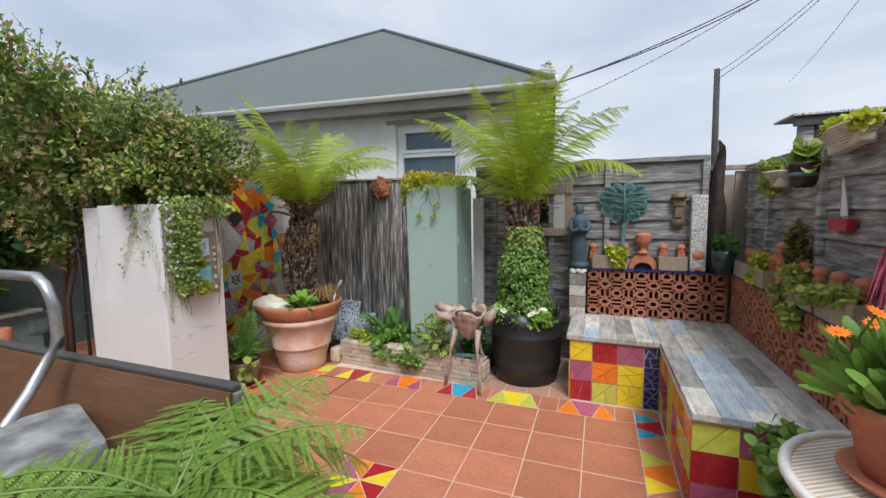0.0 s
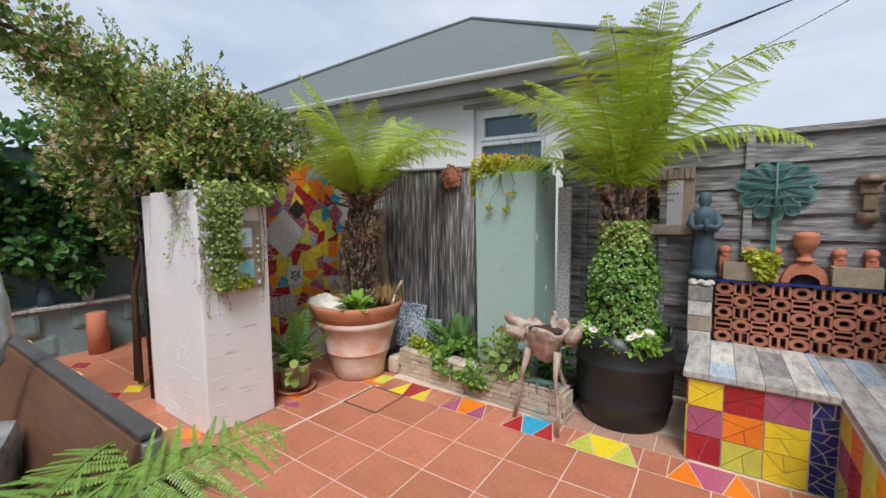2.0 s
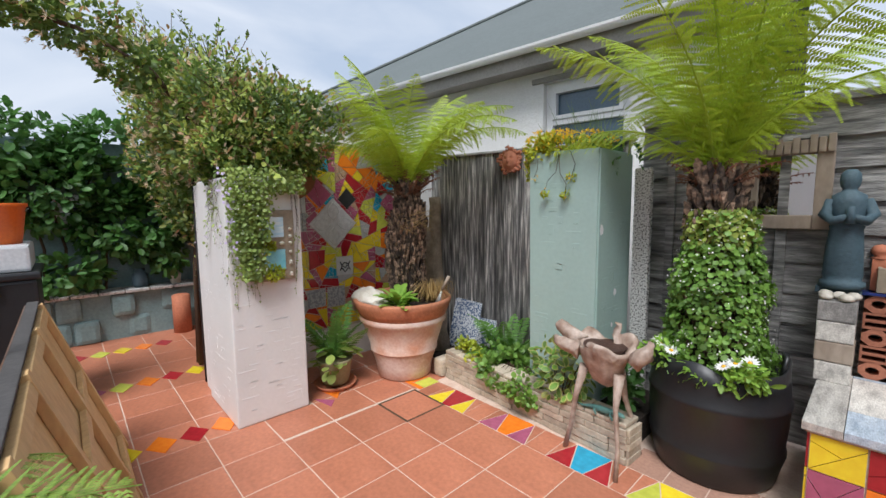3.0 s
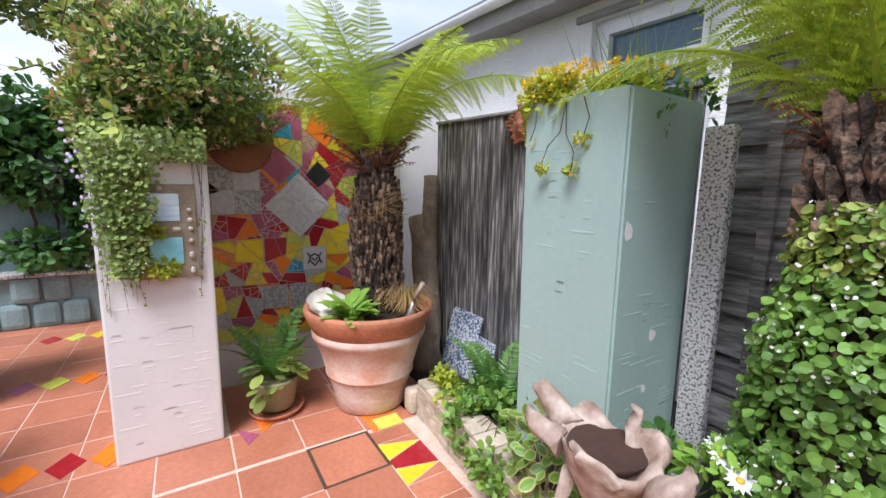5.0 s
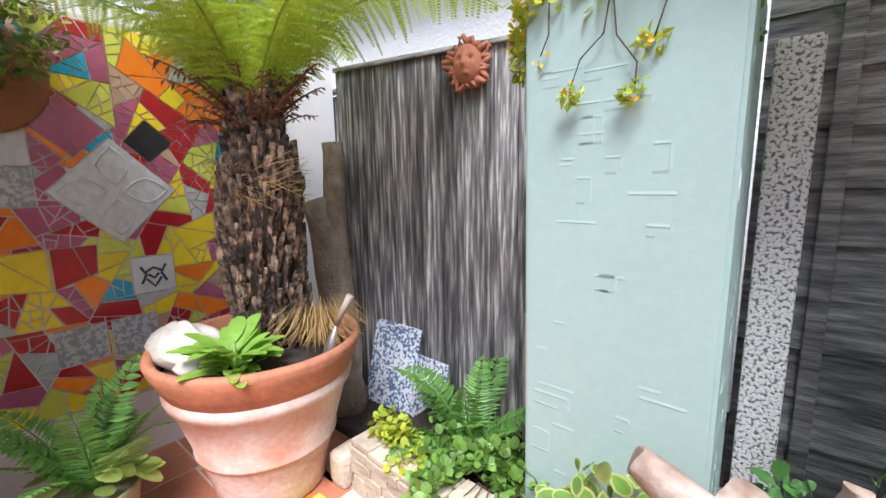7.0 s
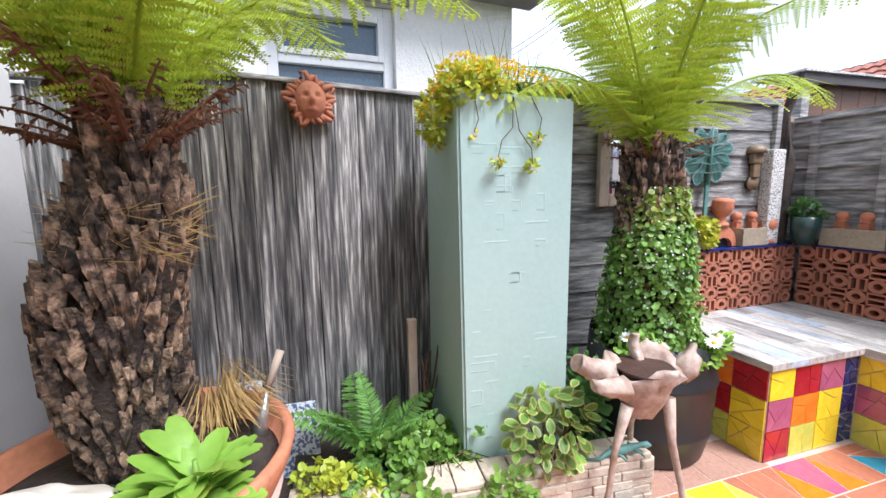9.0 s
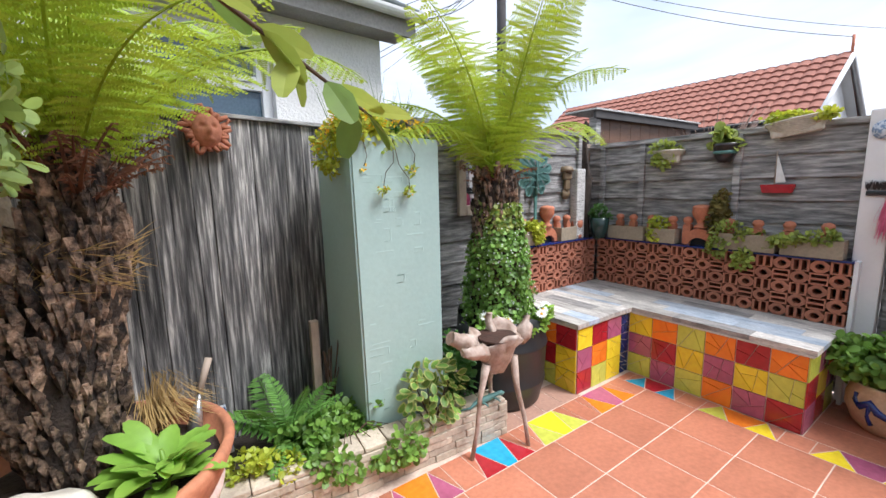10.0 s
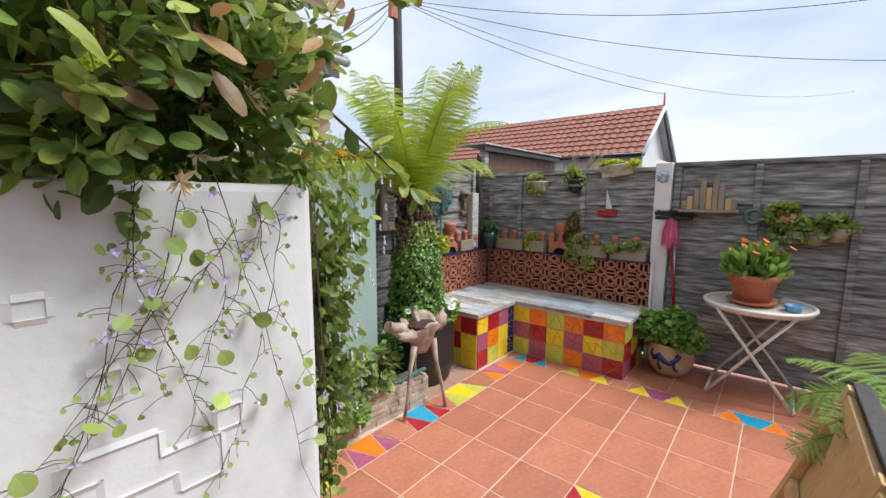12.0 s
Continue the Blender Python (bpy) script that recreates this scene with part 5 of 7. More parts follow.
mir = thing("framed_mirror", "square mirror in a rough driftwood frame on the fence", "mirror", (-0.36, 1.385, 1.48))
mm = bpy.data.materials.new("mirror glass")
mm.use_nodes = True
mm.node_tree.nodes["Principled BSDF"].inputs["Metallic"].default_value = 1
mm.node_tree.nodes["Principled BSDF"].inputs["Roughness"].default_value = 0.02
mm.node_tree.nodes["Principled BSDF"].inputs["Base Color"].default_value = (0.85, 0.86, 0.86, 1)
part("glass", bx(-0.13, 0.13, -0.012, -0.004, -0.17, 0.17), mm, mir)
for b in ((-0.19, -0.12, -0.235, 0.235), (0.12, 0.19, -0.235, 0.235), (-0.119, 0.119, 0.16, 0.235), (-0.119, 0.119, -0.235, -0.16)):
    part("frame_board", bx(b[0], b[1], -0.035, 0.0, b[2], b[3], bevel=0.006), M_OLDWOOD, mir)
for k in range(11):
    part("driftwood_slip", bx(-0.19 + k * 0.035, -0.16 + k * 0.035, -0.05, -0.036, 0.165, 0.235 + rf.uniform(-0.02, 0.025), bevel=0.004), M_OLDWOOD, mir)

# monk statue on its post
bp = thing("bench_post", "short post of reclaimed wood tiles at the end of the bench", "post", (-0.105, 1.19, TOP))
for k in range(4):
    part("block", bx(-0.07 + rf.uniform(0, 0.006), 0.07 - rf.uniform(0, 0.006), -0.07, 0.07, k * 0.1, k * 0.1 + 0.097, bevel=0.006), (M_BENCHTILE, M_OLDWOOD, M_BENCHTILE, M_BENCHDARK)[k], bp)
for k, (x, y) in enumerate(((-0.04, -0.04), (0.03, -0.05), (0.0, 0.01), (0.05, 0.02), (-0.05, 0.03))):
    t = tagged(part("shell", lathe([(0, 0), (0.026, 0.006), (0.03, 0.02), (0.015, 0.035), (0, 0.038)], 12, wob=0.3), M_SHELL), "small pale shell on top of the post", "shell", "shells on the post")
    t.matrix_basis = pose(-0.105 + x, 1.19 + y, TOP + 0.398, 0, 0, k * 70)
st = bmesh.new()
lathe([(0.0, 0.0), (0.085, 0.0), (0.085, 0.03), (0.07, 0.035), (0.075, 0.06), (0.068, 0.2), (0.06, 0.30), (0.064, 0.36), (0.072, 0.41), (0.062, 0.455), (0.03, 0.475), (0.026, 0.485), (0.036, 0.50), (0.04, 0.53), (0.036, 0.56), (0.02, 0.578), (0.0, 0.582)], 28, st)
for v in st.verts:
    a = math.atan2(v.co.y, v.co.x)
    if 0.06 < v.co.z < 0.3:
        f = 1 + 0.07 * math.sin(a * 9)
        v.co.x *= f
        v.co.y *= f
    if v.co.z > 0.035:
        v.co.y *= 0.8
for s_ in (1, -1):
    tube([(0.062 * s_, 0.0, 0.43), (0.085 * s_, -0.02, 0.36), (0.06 * s_, -0.06, 0.33), (0.0, -0.075, 0.355)], [0.025, 0.027, 0.022, 0.015], 10, st)
tube([(0.0, -0.08, 0.32), (0.0, -0.075, 0.40)], [0.02, 0.016], 8, st)
tube([(-0.06, 0, 0.30), (0.0, -0.062, 0.295), (0.06, 0, 0.30)], [0.008] * 3, 6, st)
tagged(part("monk_statue", st, M_STATUE), "slate blue robed monk statue standing by the fence", "statue").matrix_basis = pose(-0.105, 1.29, 0.965, 0, 0, 10)
tagged(part("statue_plinth", bx(-0.2, -0.03, 1.262, 1.40, 0.93, 0.965, bevel=0.006), M_STATUE), "thin blue stone plinth under the statue", "plinth")


def monstera():
    t = thing("leaf_plaque", "large verdigris metal monstera leaf mounted on the fence", "wall ornament", (0.275, 1.365, 1.57))
    # heart outline with lobes and slots
    bm = bmesh.new()
    n, rings = 120, 8
    R = []
    for i in range(n):
        a = 2 * math.pi * i / n
        lobe = abs(math.sin(a * 5.5 + 0.4)) ** 0.35
        base = 0.205 + 0.035 * math.cos(a + math.pi / 2) + 0.012 * math.cos(2 * a)
        R.append(base * (0.62 + 0.38 * lobe))
    V = [[bm.verts.new((R[i] * math.cos(2 * math.pi * i / n) * k / rings * (1.02 + 0.25 * math.sin(2 * math.pi * i / n)), -0.018 * (1 - (k / rings) ** 2) - 0.004 * math.sin(i * 0.9) * k / rings, R[i] * math.sin(2 * math.pi * i / n) * k / rings)) for i in range(n)] for k in range(1, rings + 1)]
    for k in range(rings - 1):
        for i in range(n):
            a = 2 * math.pi * (i + 0.5) / n
            slot = abs(math.sin(a * 5.5 + 0.4)) < 0.30 and 3 <= k <= 5
            if slot:
                continue
            f = bm.faces.new((V[k][i], V[k][(i + 1) % n], V[k + 1][(i + 1) % n], V[k + 1][i]))
            f.smooth = True
    bm.faces.new(V[0][::-1])
    r = bmesh.ops.solidify(bm, geom=list(bm.faces), thickness=0.006)
    part("blade", bm, M_VERD, t)
    part("midrib", tube([(0.0, -0.026, 0.16), (0.0, -0.03, 0.0), (0.0, -0.02, -0.2)], [0.004, 0.008, 0.01], 8), M_VERD, t)
    for k in range(5):
        for s in (1, -1):
            part("vein", tube([(0, -0.03, 0.09 - 0.055 * k), (s * 0.08, -0.022, 0.12 - 0.06 * k), (s * 0.17, -0.008, 0.12 - 0.065 * k)], [0.004, 0.003, 0.002], 5), M_VERD, t)
    part("stalk", bx(-0.014, 0.014, -0.02, -0.006, -0.42, -0.19, bevel=0.003), M_VERD, t)


monstera()
M_BRONZE = mat("dull bronze", (0.24, 0.17, 0.10), (0.15, 0.11, 0.07), 12, 0.55, 0.3, 60, 0.5, metal=0.3)
mk = thing("tribal_ornament", "small bronze ceremonial knife ornament hung on the fence", "wall ornament", (0.71, 1.375, 1.50))
part("crown", lathe([(0.0, 0.13), (0.05, 0.12), (0.065, 0.09), (0.06, 0.075), (0.0, 0.072)], 20), M_BRONZE, mk)
part("face", bx(-0.05, 0.05, -0.03, 0.01, 0.005, 0.072, bevel=0.012), M_BRONZE, mk)
part("body", bx(-0.03, 0.03, -0.022, 0.008, -0.09, 0.004, bevel=0.008), M_BRONZE, mk)
part("blade", lathe([(0.0, -0.012), (0.05, -0.01), (0.05, 0.006), (0.0, 0.01)], 24, m=pose(0, 0, -0.125, 90, 0, 0)), M_BRONZE, mk)


# terracotta caps, troughs and finials along the block walls
def cap(at, turn):
    t = thing("clay_finial", "terracotta post cap with a rounded top on the block wall", "ornament", at, turn, "terracotta caps along the wall")
    part("shaft", bx(-0.028, 0.028, -0.028, 0.028, 0, 0.155, bevel=0.005), M_CLAY, t)
    part("knob", lathe([(0.030, 0.155), (0.036, 0.161), (0.022, 0.168), (0.034, 0.185), (0.037, 0.20), (0.026, 0.22), (0.0, 0.228)], 16), M_CLAY, t)
    return t


def trough(at, turn, w, label="sandy concrete window box on the block wall"):
    t = thing("trough", label, "planter", at, turn)
    bm = bmesh.new()
    box(bm, -w / 2, w / 2, -0.06, -0.045, 0, 0.12, bevel=0.004)
    box(bm, -w / 2, w / 2, 0.045, 0.06, 0, 0.12, bevel=0.004)
    box(bm, -w / 2, -w / 2 + 0.015, -0.0449, 0.0449, 0, 0.12)
    box(bm, w / 2 - 0.015, w / 2, -0.0449, 0.0449, 0, 0.12)
    part("box", bm, M_TROUGH, t)
    part("soil", bx(-w / 2 + 0.016, w / 2 - 0.016, -0.0448, 0.0448, 0.002, 0.10), M_SOIL, t)
    return t


def finial(at, turn):
    t = thing("clay_urn_ornament", "ornate terracotta ball finial on an arched base", "ornament", at, turn, "terracotta finials")
    part("urn", lathe([(0.0, 0.14), (0.05, 0.14), (0.045, 0.155), (0.025, 0.17), (0.03, 0.20), (0.055, 0.23), (0.066, 0.265), (0.062, 0.29), (0.066, 0.30), (0.06, 0.315), (0.03, 0.325), (0.0, 0.328)], 24, wob=0.06), M_CLAY, t)
    bm = bmesh.new()
    for i in range(12):
        a0_, a1 = math.pi * i / 12, math.pi * (i + 1) / 12
        q = [(0.075 * math.cos(a0_), 0.06 * math.sin(a0_)), (0.115 * math.cos(a0_), 0.135 * math.sin(a0_)), (0.115 * math.cos(a1), 0.135 * math.sin(a1)), (0.075 * math.cos(a1), 0.06 * math.sin(a1))]
        prism(bm, q, -0.03, 0.03, Matrix(((1, 0, 0, 0), (0, 0, -1, 0), (0, 1, 0, 0.001), (0, 0, 0, 1))))
    part("arch", bm, M_CLAY, t)
    # dark slab painting the shade inside the arch opening
    part("arch_back", bx(-0.07, 0.07, 0.0, 0.02, 0.0, 0.055), M_GAPSHADE, t)
    return t


M_TROUGH = mat("sandy cast stone", (0.34, 0.28, 0.20), (0.25, 0.20, 0.145), 10, 0.9, 0.3, 60, 0.5)
WZ = TOP + 0.432
for x in (0.02, 0.155, 0.29, 0.60, 0.74):
    cap((x, 1.385, WZ), 0)
trough((0.16, 1.355, WZ), 0, 0.29)
trough((0.67, 1.355, WZ), 0, 0.22)
finial((0.44, 1.365, WZ), 0)
tagged(part("urn_finial", lathe([(0.0, 0.0), (0.05, 0.0), (0.055, 0.03), (0.03, 0.045), (0.04, 0.08), (0.062, 0.12), (0.06, 0.16), (0.03, 0.19), (0, 0.195)], 22, wob=0.05), M_CLAY), "squat terracotta urn finial at the wall corner", "ornament").matrix_basis = pose(0.86, 1.365, WZ)
for y in (1.10, 0.97, 0.80, 0.62, 0.50, 0.20, 0.02, -0.16, -0.36):
    cap((1.165, y, WZ), 90)
finial((1.16, 0.40, WZ), -90)
trough((1.14, 1.0, WZ), -90, 0.34)
trough((1.14, 0.68, WZ), -90, 0.24)
trough((1.14, 0.08, WZ), -90, 0.38)
trough((1.14, -0.30, WZ), -90, 0.32)


def trailing(name, label, at, spots, material, r, size=0.03, category="plant", n=190):
    t = thing(name, label, category, at)
    L = Leaves()
    for x, y, z, a, b, c in spots:
        bush(L, r, (x, y, z), (a, b, c), n, size, 0.3, 0.3, 0.8)
    L.put("leaves", material, t)
    return t


trailing("trailing_plant", "yellow green trailing plant in the window box", (0.16, 1.34, WZ + 0.12), [(0, 0, 0.02, 0.11, 0.05, 0.05), (0.07, -0.03, 0.02, 0.09, 0.05, 0.06), (0.08, -0.06, -0.06, 0.05, 0.03, 0.05)], L_SEDUM, rf)
trailing("trailing_plant", "green trailing plant hanging over the block wall", (1.11, 0.70, WZ + 0.12), [(0, 0, 0.02, 0.06, 0.10, 0.09), (-0.03, 0.02, -0.05, 0.05, 0.07, 0.06)], L_SEDUM, rf)
trailing("trailing_plant", "green trailing plant spilling far down the block wall", (1.10, 0.05, WZ + 0.10), [(0, 0.12, 0.03, 0.06, 0.12, 0.09), (-0.03, 0.2, -0.1, 0.05, 0.07, 0.09), (-0.02, -0.05, 0.0, 0.06, 0.15, 0.07), (-0.04, 0.02, -0.16, 0.04, 0.06, 0.08), (-0.02, -0.2, 0.03, 0.06, 0.12, 0.06), (0, -0.38, 0.04, 0.05, 0.1, 0.05)], L_HONEYL, rf)
trailing("conifer", "rusty brown and green dwarf conifer on the wall", (1.15, 0.26, WZ + 0.20), [(0, 0, 0.0, 0.09, 0.10, 0.17), (0, 0, 0.12, 0.06, 0.07, 0.13)], mat("rusty conifer", (0.22, 0.14, 0.04), (0.12, 0.13, 0.03), 9, 0.9, 0, island=0.3), rf, 0.03, n=420)
cp = thing("corner_planter", "dark green glazed pot with a small shrub in the wall corner", "plant pot", (1.02, 1.22, WZ))
part("body", lathe([(0, 0), (0.06, 0), (0.08, 0.10), (0.085, 0.19), (0.075, 0.19), (0, 0.17)], 22), mat("dark green glaze", (0.02, 0.05, 0.045), None, 6, 0.25, 0.05), cp)
trailing("shrub", "small dark green shrub in the corner pot", (1.02, 1.22, WZ + 0.18), [(0, 0, 0.05, 0.10, 0.10, 0.10)], L_IVY, rf, 0.03, n=320)


# hanging things on the side fence
def wall_basket(at, w, label):
    t = thing("wall_basket", label, "hanging planter", at)
    bm = bmesh.new()
    for k in range(9):
        z = -0.012 * k - 0.0
        f = 1 - 0.05 * k
        pts = [(0.0, -w / 2 * f, z), (-0.09 * f, -w / 2 * f * 0.85, z), (-0.12 * f, 0, z), (-0.09 * f, w / 2 * f * 0.85, z), (0.0, w / 2 * f, z)]
        tube(pts, 0.008, 6, bm)
    part("rope_coil", bm, M_WICKER, t)
    part("liner", bx(-0.075, -0.005, -w / 2 * 0.78, w / 2 * 0.78, -0.10, -0.004, bevel=0.02), M_WICKER, t)
    return t


M_WICKER = mat("cream rope basket", (0.62, 0.56, 0.46), (0.45, 0.40, 0.32), 20, 0.9, 0.4, 70, 0.5)
wall_basket((1.215, -0.13, 1.83), 0.36, "cream rope basket planter hung on the fence").matrix_basis = pose(1.215, -0.13, 1.86, -8, 0, 0)
trailing("basket_plant", "yellow green plant in the rope basket", (1.15, -0.12, 1.88), [(0, 0.05, 0.0, 0.06, 0.13, 0.03), (0, -0.12, 0.0, 0.05, 0.1, 0.03)], L_SEDUM, rf, 0.035)
wall_basket((1.215, 0.70, 1.72), 0.24, "small moss lined basket hung on the fence")
trailing("basket_plant", "straggly plant in the small fence basket", (1.14, 0.70, 1.72), [(0, 0, 0.02, 0.07, 0.14, 0.06), (0, 0.03, -0.08, 0.05, 0.09, 0.06)], L_HONEYL, rf, 0.035)
hp = thing("hanging_pot", "dark glazed pot with a green stripe hung on the fence", "plant pot", (1.16, 0.27, 1.60))
part("body", lathe([(0, 0), (0.04, 0.0), (0.07, 0.05), (0.08, 0.12), (0.085, 0.14), (0.07, 0.14), (0, 0.12)], 22), mat("dark brown glaze", (0.03, 0.022, 0.02), None, 6, 0.3, 0.05), hp)
part("stripe", lathe([(0.0735, 0.062), (0.0785, 0.085)], 22), M_VERD, hp, "green glazed stripe")
part("bracket", tube([(0.08, 0, 0.05), (0.0, 0, 0.0)], 0.006, 6), M_CABLE, hp)
trailing("aloe", "pale green succulent in the hanging pot", (1.16, 0.27, 1.74), [(0, 0, 0.03, 0.05, 0.06, 0.06)], L_HONEYL, rf, 0.08, n=60)
boat = thing("toy_boat", "red toy sailing boat with a white sail hung on the fence", "ornament", (1.20, -0.06, 1.40))
bm = prism(bmesh.new(), [(-0.085, -0.03), (0.085, -0.03), (0.10, 0.03), (-0.10, 0.03)], -0.02, 0.02, Matrix(((0, 0, 1, 0), (1, 0, 0, 0), (0, 1, 0, 0), (0, 0, 0, 1))))
bm.faces.new([v for v in bm.verts][:4][::-1])
bmesh.ops.bevel(bm, geom=list(bm.edges), offset=0.004, segments=2, affect="EDGES")
part("hull", bm, GLAZE["red"], boat)
bm = prism(bmesh.new(), [(0.005, 0.04), (0.065, 0.045), (0.005, 0.235)], -0.003, 0.003, Matrix(((0, 0, 1, 0), (-1, 0, 0, 0.02), (0, 1, 0, 0), (0, 0, 0, 1))))
bm.faces.new([v for v in bm.verts][:3][::-1])
part("sail", bm, GLAZE["white"], boat)
part("mast", tube([(0, 0.02, 0.03), (0, 0.02, 0.26)], 0.004, 6), M_OLDWOOD, boat)
dsc = thing("tile_plaque", "round blue and white patterned tile on the white post", "wall plaque", (1.165, -0.555, 1.745))
part("disc", lathe([(0, 0), (0.055, 0), (0.055, 0.008), (0, 0.008)], 28, m=pose(0, 0, 0, 0, -90, 0)), mat("blue white pattern", (0.60, 0.63, 0.68), (0.20, 0.28, 0.42), 60, 0.3, 0.0, 120, 0.08), dsc)
sh = thing("driftwood_shelf", "narrow shelf carrying upright driftwood slabs on the fence", "shelf", (1.165, -0.92, 1.44))
part("board", bx(-0.06, 0.06, -0.22, 0.22, -0.012, 0.012, bevel=0.005), M_OLDWOOD, sh)
for k, (y, h) in enumerate(((0.18, 0.09), (0.14, 0.13), (0.09, 0.19), (0.045, 0.27), (0.0, 0.20), (-0.045, 0.29), (-0.09, 0.22), (-0.14, 0.11), (-0.18, 0.10))):
    part("slab", bx(-0.012 + 0.004 * (k % 3), 0.018, y - 0.021, y + 0.021, 0.0125, h, bevel=0.006), M_PINE if k % 3 == 1 else M_OLDWOOD, sh)
br = thing("broom", "black bristle broom head hung upside down on the fence", "broom", (1.18, -0.66, 1.385))
L = Leaves()
for k in range(420):
    p = Vector((rf.uniform(-0.03, 0.02), rf.uniform(-0.15, 0.15), 0))
    L.quad(p, (Vector((rf.uniform(-0.4, 0.2), rf.uniform(-0.25, 0.25), 1))).normalized(), Vector((0, 1, 0)), rf.uniform(0.04, 0.07), 0.006)
L.put("bristles", M_BLACK, br)
part("head", bx(-0.028, 0.025, -0.15, 0.15, -0.03, 0.0, bevel=0.008), M_BLACK, br)
part("handle", tube([(0, -0.02, -0.03), (0.02, -0.05, -1.3)], 0.011, 8), M_STEEL, br)
mop = thing("mop", "pink string mop with a red handle leaning upside down", "mop", (1.12, -0.67, 0))
part("handle", tube([(-0.06, -0.12, 0.02), (0.0, 0.0, 1.1), (0.01, 0.02, 1.32)], 0.013, 8), GLAZE["red"], mop)
L = Leaves()
for k in range(260):
    a = rf.uniform(0, 6.28)
    o = Vector((math.cos(a), math.sin(a), 0))
    p = Vector((0.01, 0.02, 1.36 + rf.uniform(-0.01, 0.02))) + o * rf.uniform(0, 0.05)
    L.quad(p, (o * rf.uniform(0.05, 0.25) + Vector((0, 0, -1))).normalized(), Vector((-o.y, o.x, 0)), rf.uniform(0.2, 0.30), 0.012)
L.put("strings", mat("pink cotton string", (0.72, 0.16, 0.27), (0.55, 0.10, 0.19), 30, 0.95, 0, island=0.2), mop)
rg = thing("metal_ring", "dark twisted ring hung on the fence", "ornament", (1.205, -1.235, 1.40))
part("ring", tube([(0, 0.055 * math.cos(6.283 * k / 20), 0.055 * math.sin(6.283 * k / 20)) for k in range(21)], 0.012, 8), M_VERD, rg)
for y, z, n in ((-1.45, 1.42, 150), (-1.62, 1.30, 190), (-1.75, 1.33, 190), (-1.5, 1.30, 160)):
    w = thing("wall_pot", "small clay pot of trailing plants fixed to the fence", "plant pot", (1.15, y, z), group="pots on the fence")
    part("pot", lathe([(0, -0.10), (0.045, -0.10), (0.065, 0.0), (0.055, 0.0), (0, -0.02)], 18), M_CLAY if n == 150 else M_TROUGH, w)
    part("hook", tube([(0.03, 0, -0.05), (0.085, 0, -0.03)], 0.006, 6), M_CABLE, w)
    trailing("trailing_plant", "yellow and green trailing leaves in a fence pot", (1.13, y, z), [(0, 0, 0.04, 0.08, 0.14, 0.07), (-0.02, 0.05, -0.02, 0.06, 0.1, 0.05)], L_HONEYL if n == 150 else L_CREEP, rf, 0.04)

# painted pot beside the bench
ch = thing("painted_pot", "round cream pot painted with a dark blue animal", "plant pot", (0.93, -0.76, 0))
M_CREAMPOT = mat("cream painted clay", (0.55, 0.40, 0.26), (0.40, 0.27, 0.17), 8, 0.6, 0.1)
part("body", lathe([(0, 0), (0.10, 0.0), (0.15, 0.05), (0.185, 0.14), (0.185, 0.2), (0.165, 0.27), (0.17, 0.29), (0.155, 0.295), (0.14, 0.27), (0, 0.25)], 36), M_CREAMPOT, ch)
for z0, pts in ((0, [(-0.55, 0.17), (-0.3, 0.21), (-0.1, 0.17), (0.15, 0.15), (0.4, 0.19), (0.55, 0.23)]), (1, [(-0.3, 0.2), (-0.35, 0.12), (-0.25, 0.08)]), (2, [(0.3, 0.17), (0.38, 0.1), (0.5, 0.09)]), (3, [(-0.55, 0.17), (-0.7, 0.2), (-0.72, 0.24)])):
    q = []
    for a, z in pts:
        rr = 0.188 if 0.12 < z < 0.21 else 0.178 if z > 0.2 else 0.172
        q.append((rr * math.cos(a + math.pi), rr * math.sin(a + math.pi), z))
    part("painted_motif", tube(q, [0.012 if z0 else 0.022] * len(q), 6), GLAZE["navy"], ch, "dark blue painted animal shape")
trailing("herb", "bushy green leafy herb in the painted pot", (0.93, -0.76, 0.29), [(0, 0, 0.13, 0.22, 0.23, 0.17), (-0.08, -0.1, 0.09, 0.16, 0.16, 0.14), (-0.06, 0.13, 0.13, 0.15, 0.14, 0.14)], L_ROUND, rf, 0.052, n=420)

# folding garden table
tb = thing("garden_table", "round white metal folding table with a mesh top", "table", (0.93, -1.33, 0), 90)
part("rim", tube([(0.345 * math.cos(6.2832 * k / 48), 0.345 * math.sin(6.2832 * k / 48), 0.735) for k in range(49)], 0.016, 10, cap=False), M_METAL, tb)
part("apron", lathe([(0.335, 0.705), (0.345, 0.705), (0.345, 0.735), (0.335, 0.735)], 48), M_METAL, tb)
bm = bmesh.new()
for k in range(-22, 23):
    d = k * 0.0152
    h = math.sqrt(max(0, 0.338 ** 2 - d * d))
    if h > 0.02:
        box(bm, d - 0.0032, d + 0.0032, -h, h, 0.732, 0.736)
        box(bm, -h, h, d - 0.0032, d + 0.0032, 0.7285, 0.7325)
bmesh.ops.rotate(bm, cent=(0, 0, 0), matrix=Matrix.Rotation(radians(30), 3, "Z"), verts=bm.verts)
part("mesh_top", bm, M_RUST, tb)
part("underplate", lathe([(0.335, 0.722), (0.0, 0.722)], 32), M_RUST, tb)
for y in (0.25, -0.27):
    for a, b in (((-0.27, y, 0.012), (0.24, y, 0.715)), ((0.27, y * 0.86, 0.012), (-0.24, y * 0.86, 0.715))):
        part("leg", tube([a, b], 0.012, 8), M_METAL, tb)
for x, y0, y1 in ((-0.27, -0.27, 0.25), (0.27, -0.23, 0.215)):
    part("foot_bar", tube([(x, y0, 0.014), (x, y1, 0.014)], 0.012, 8), M_METAL, tb)
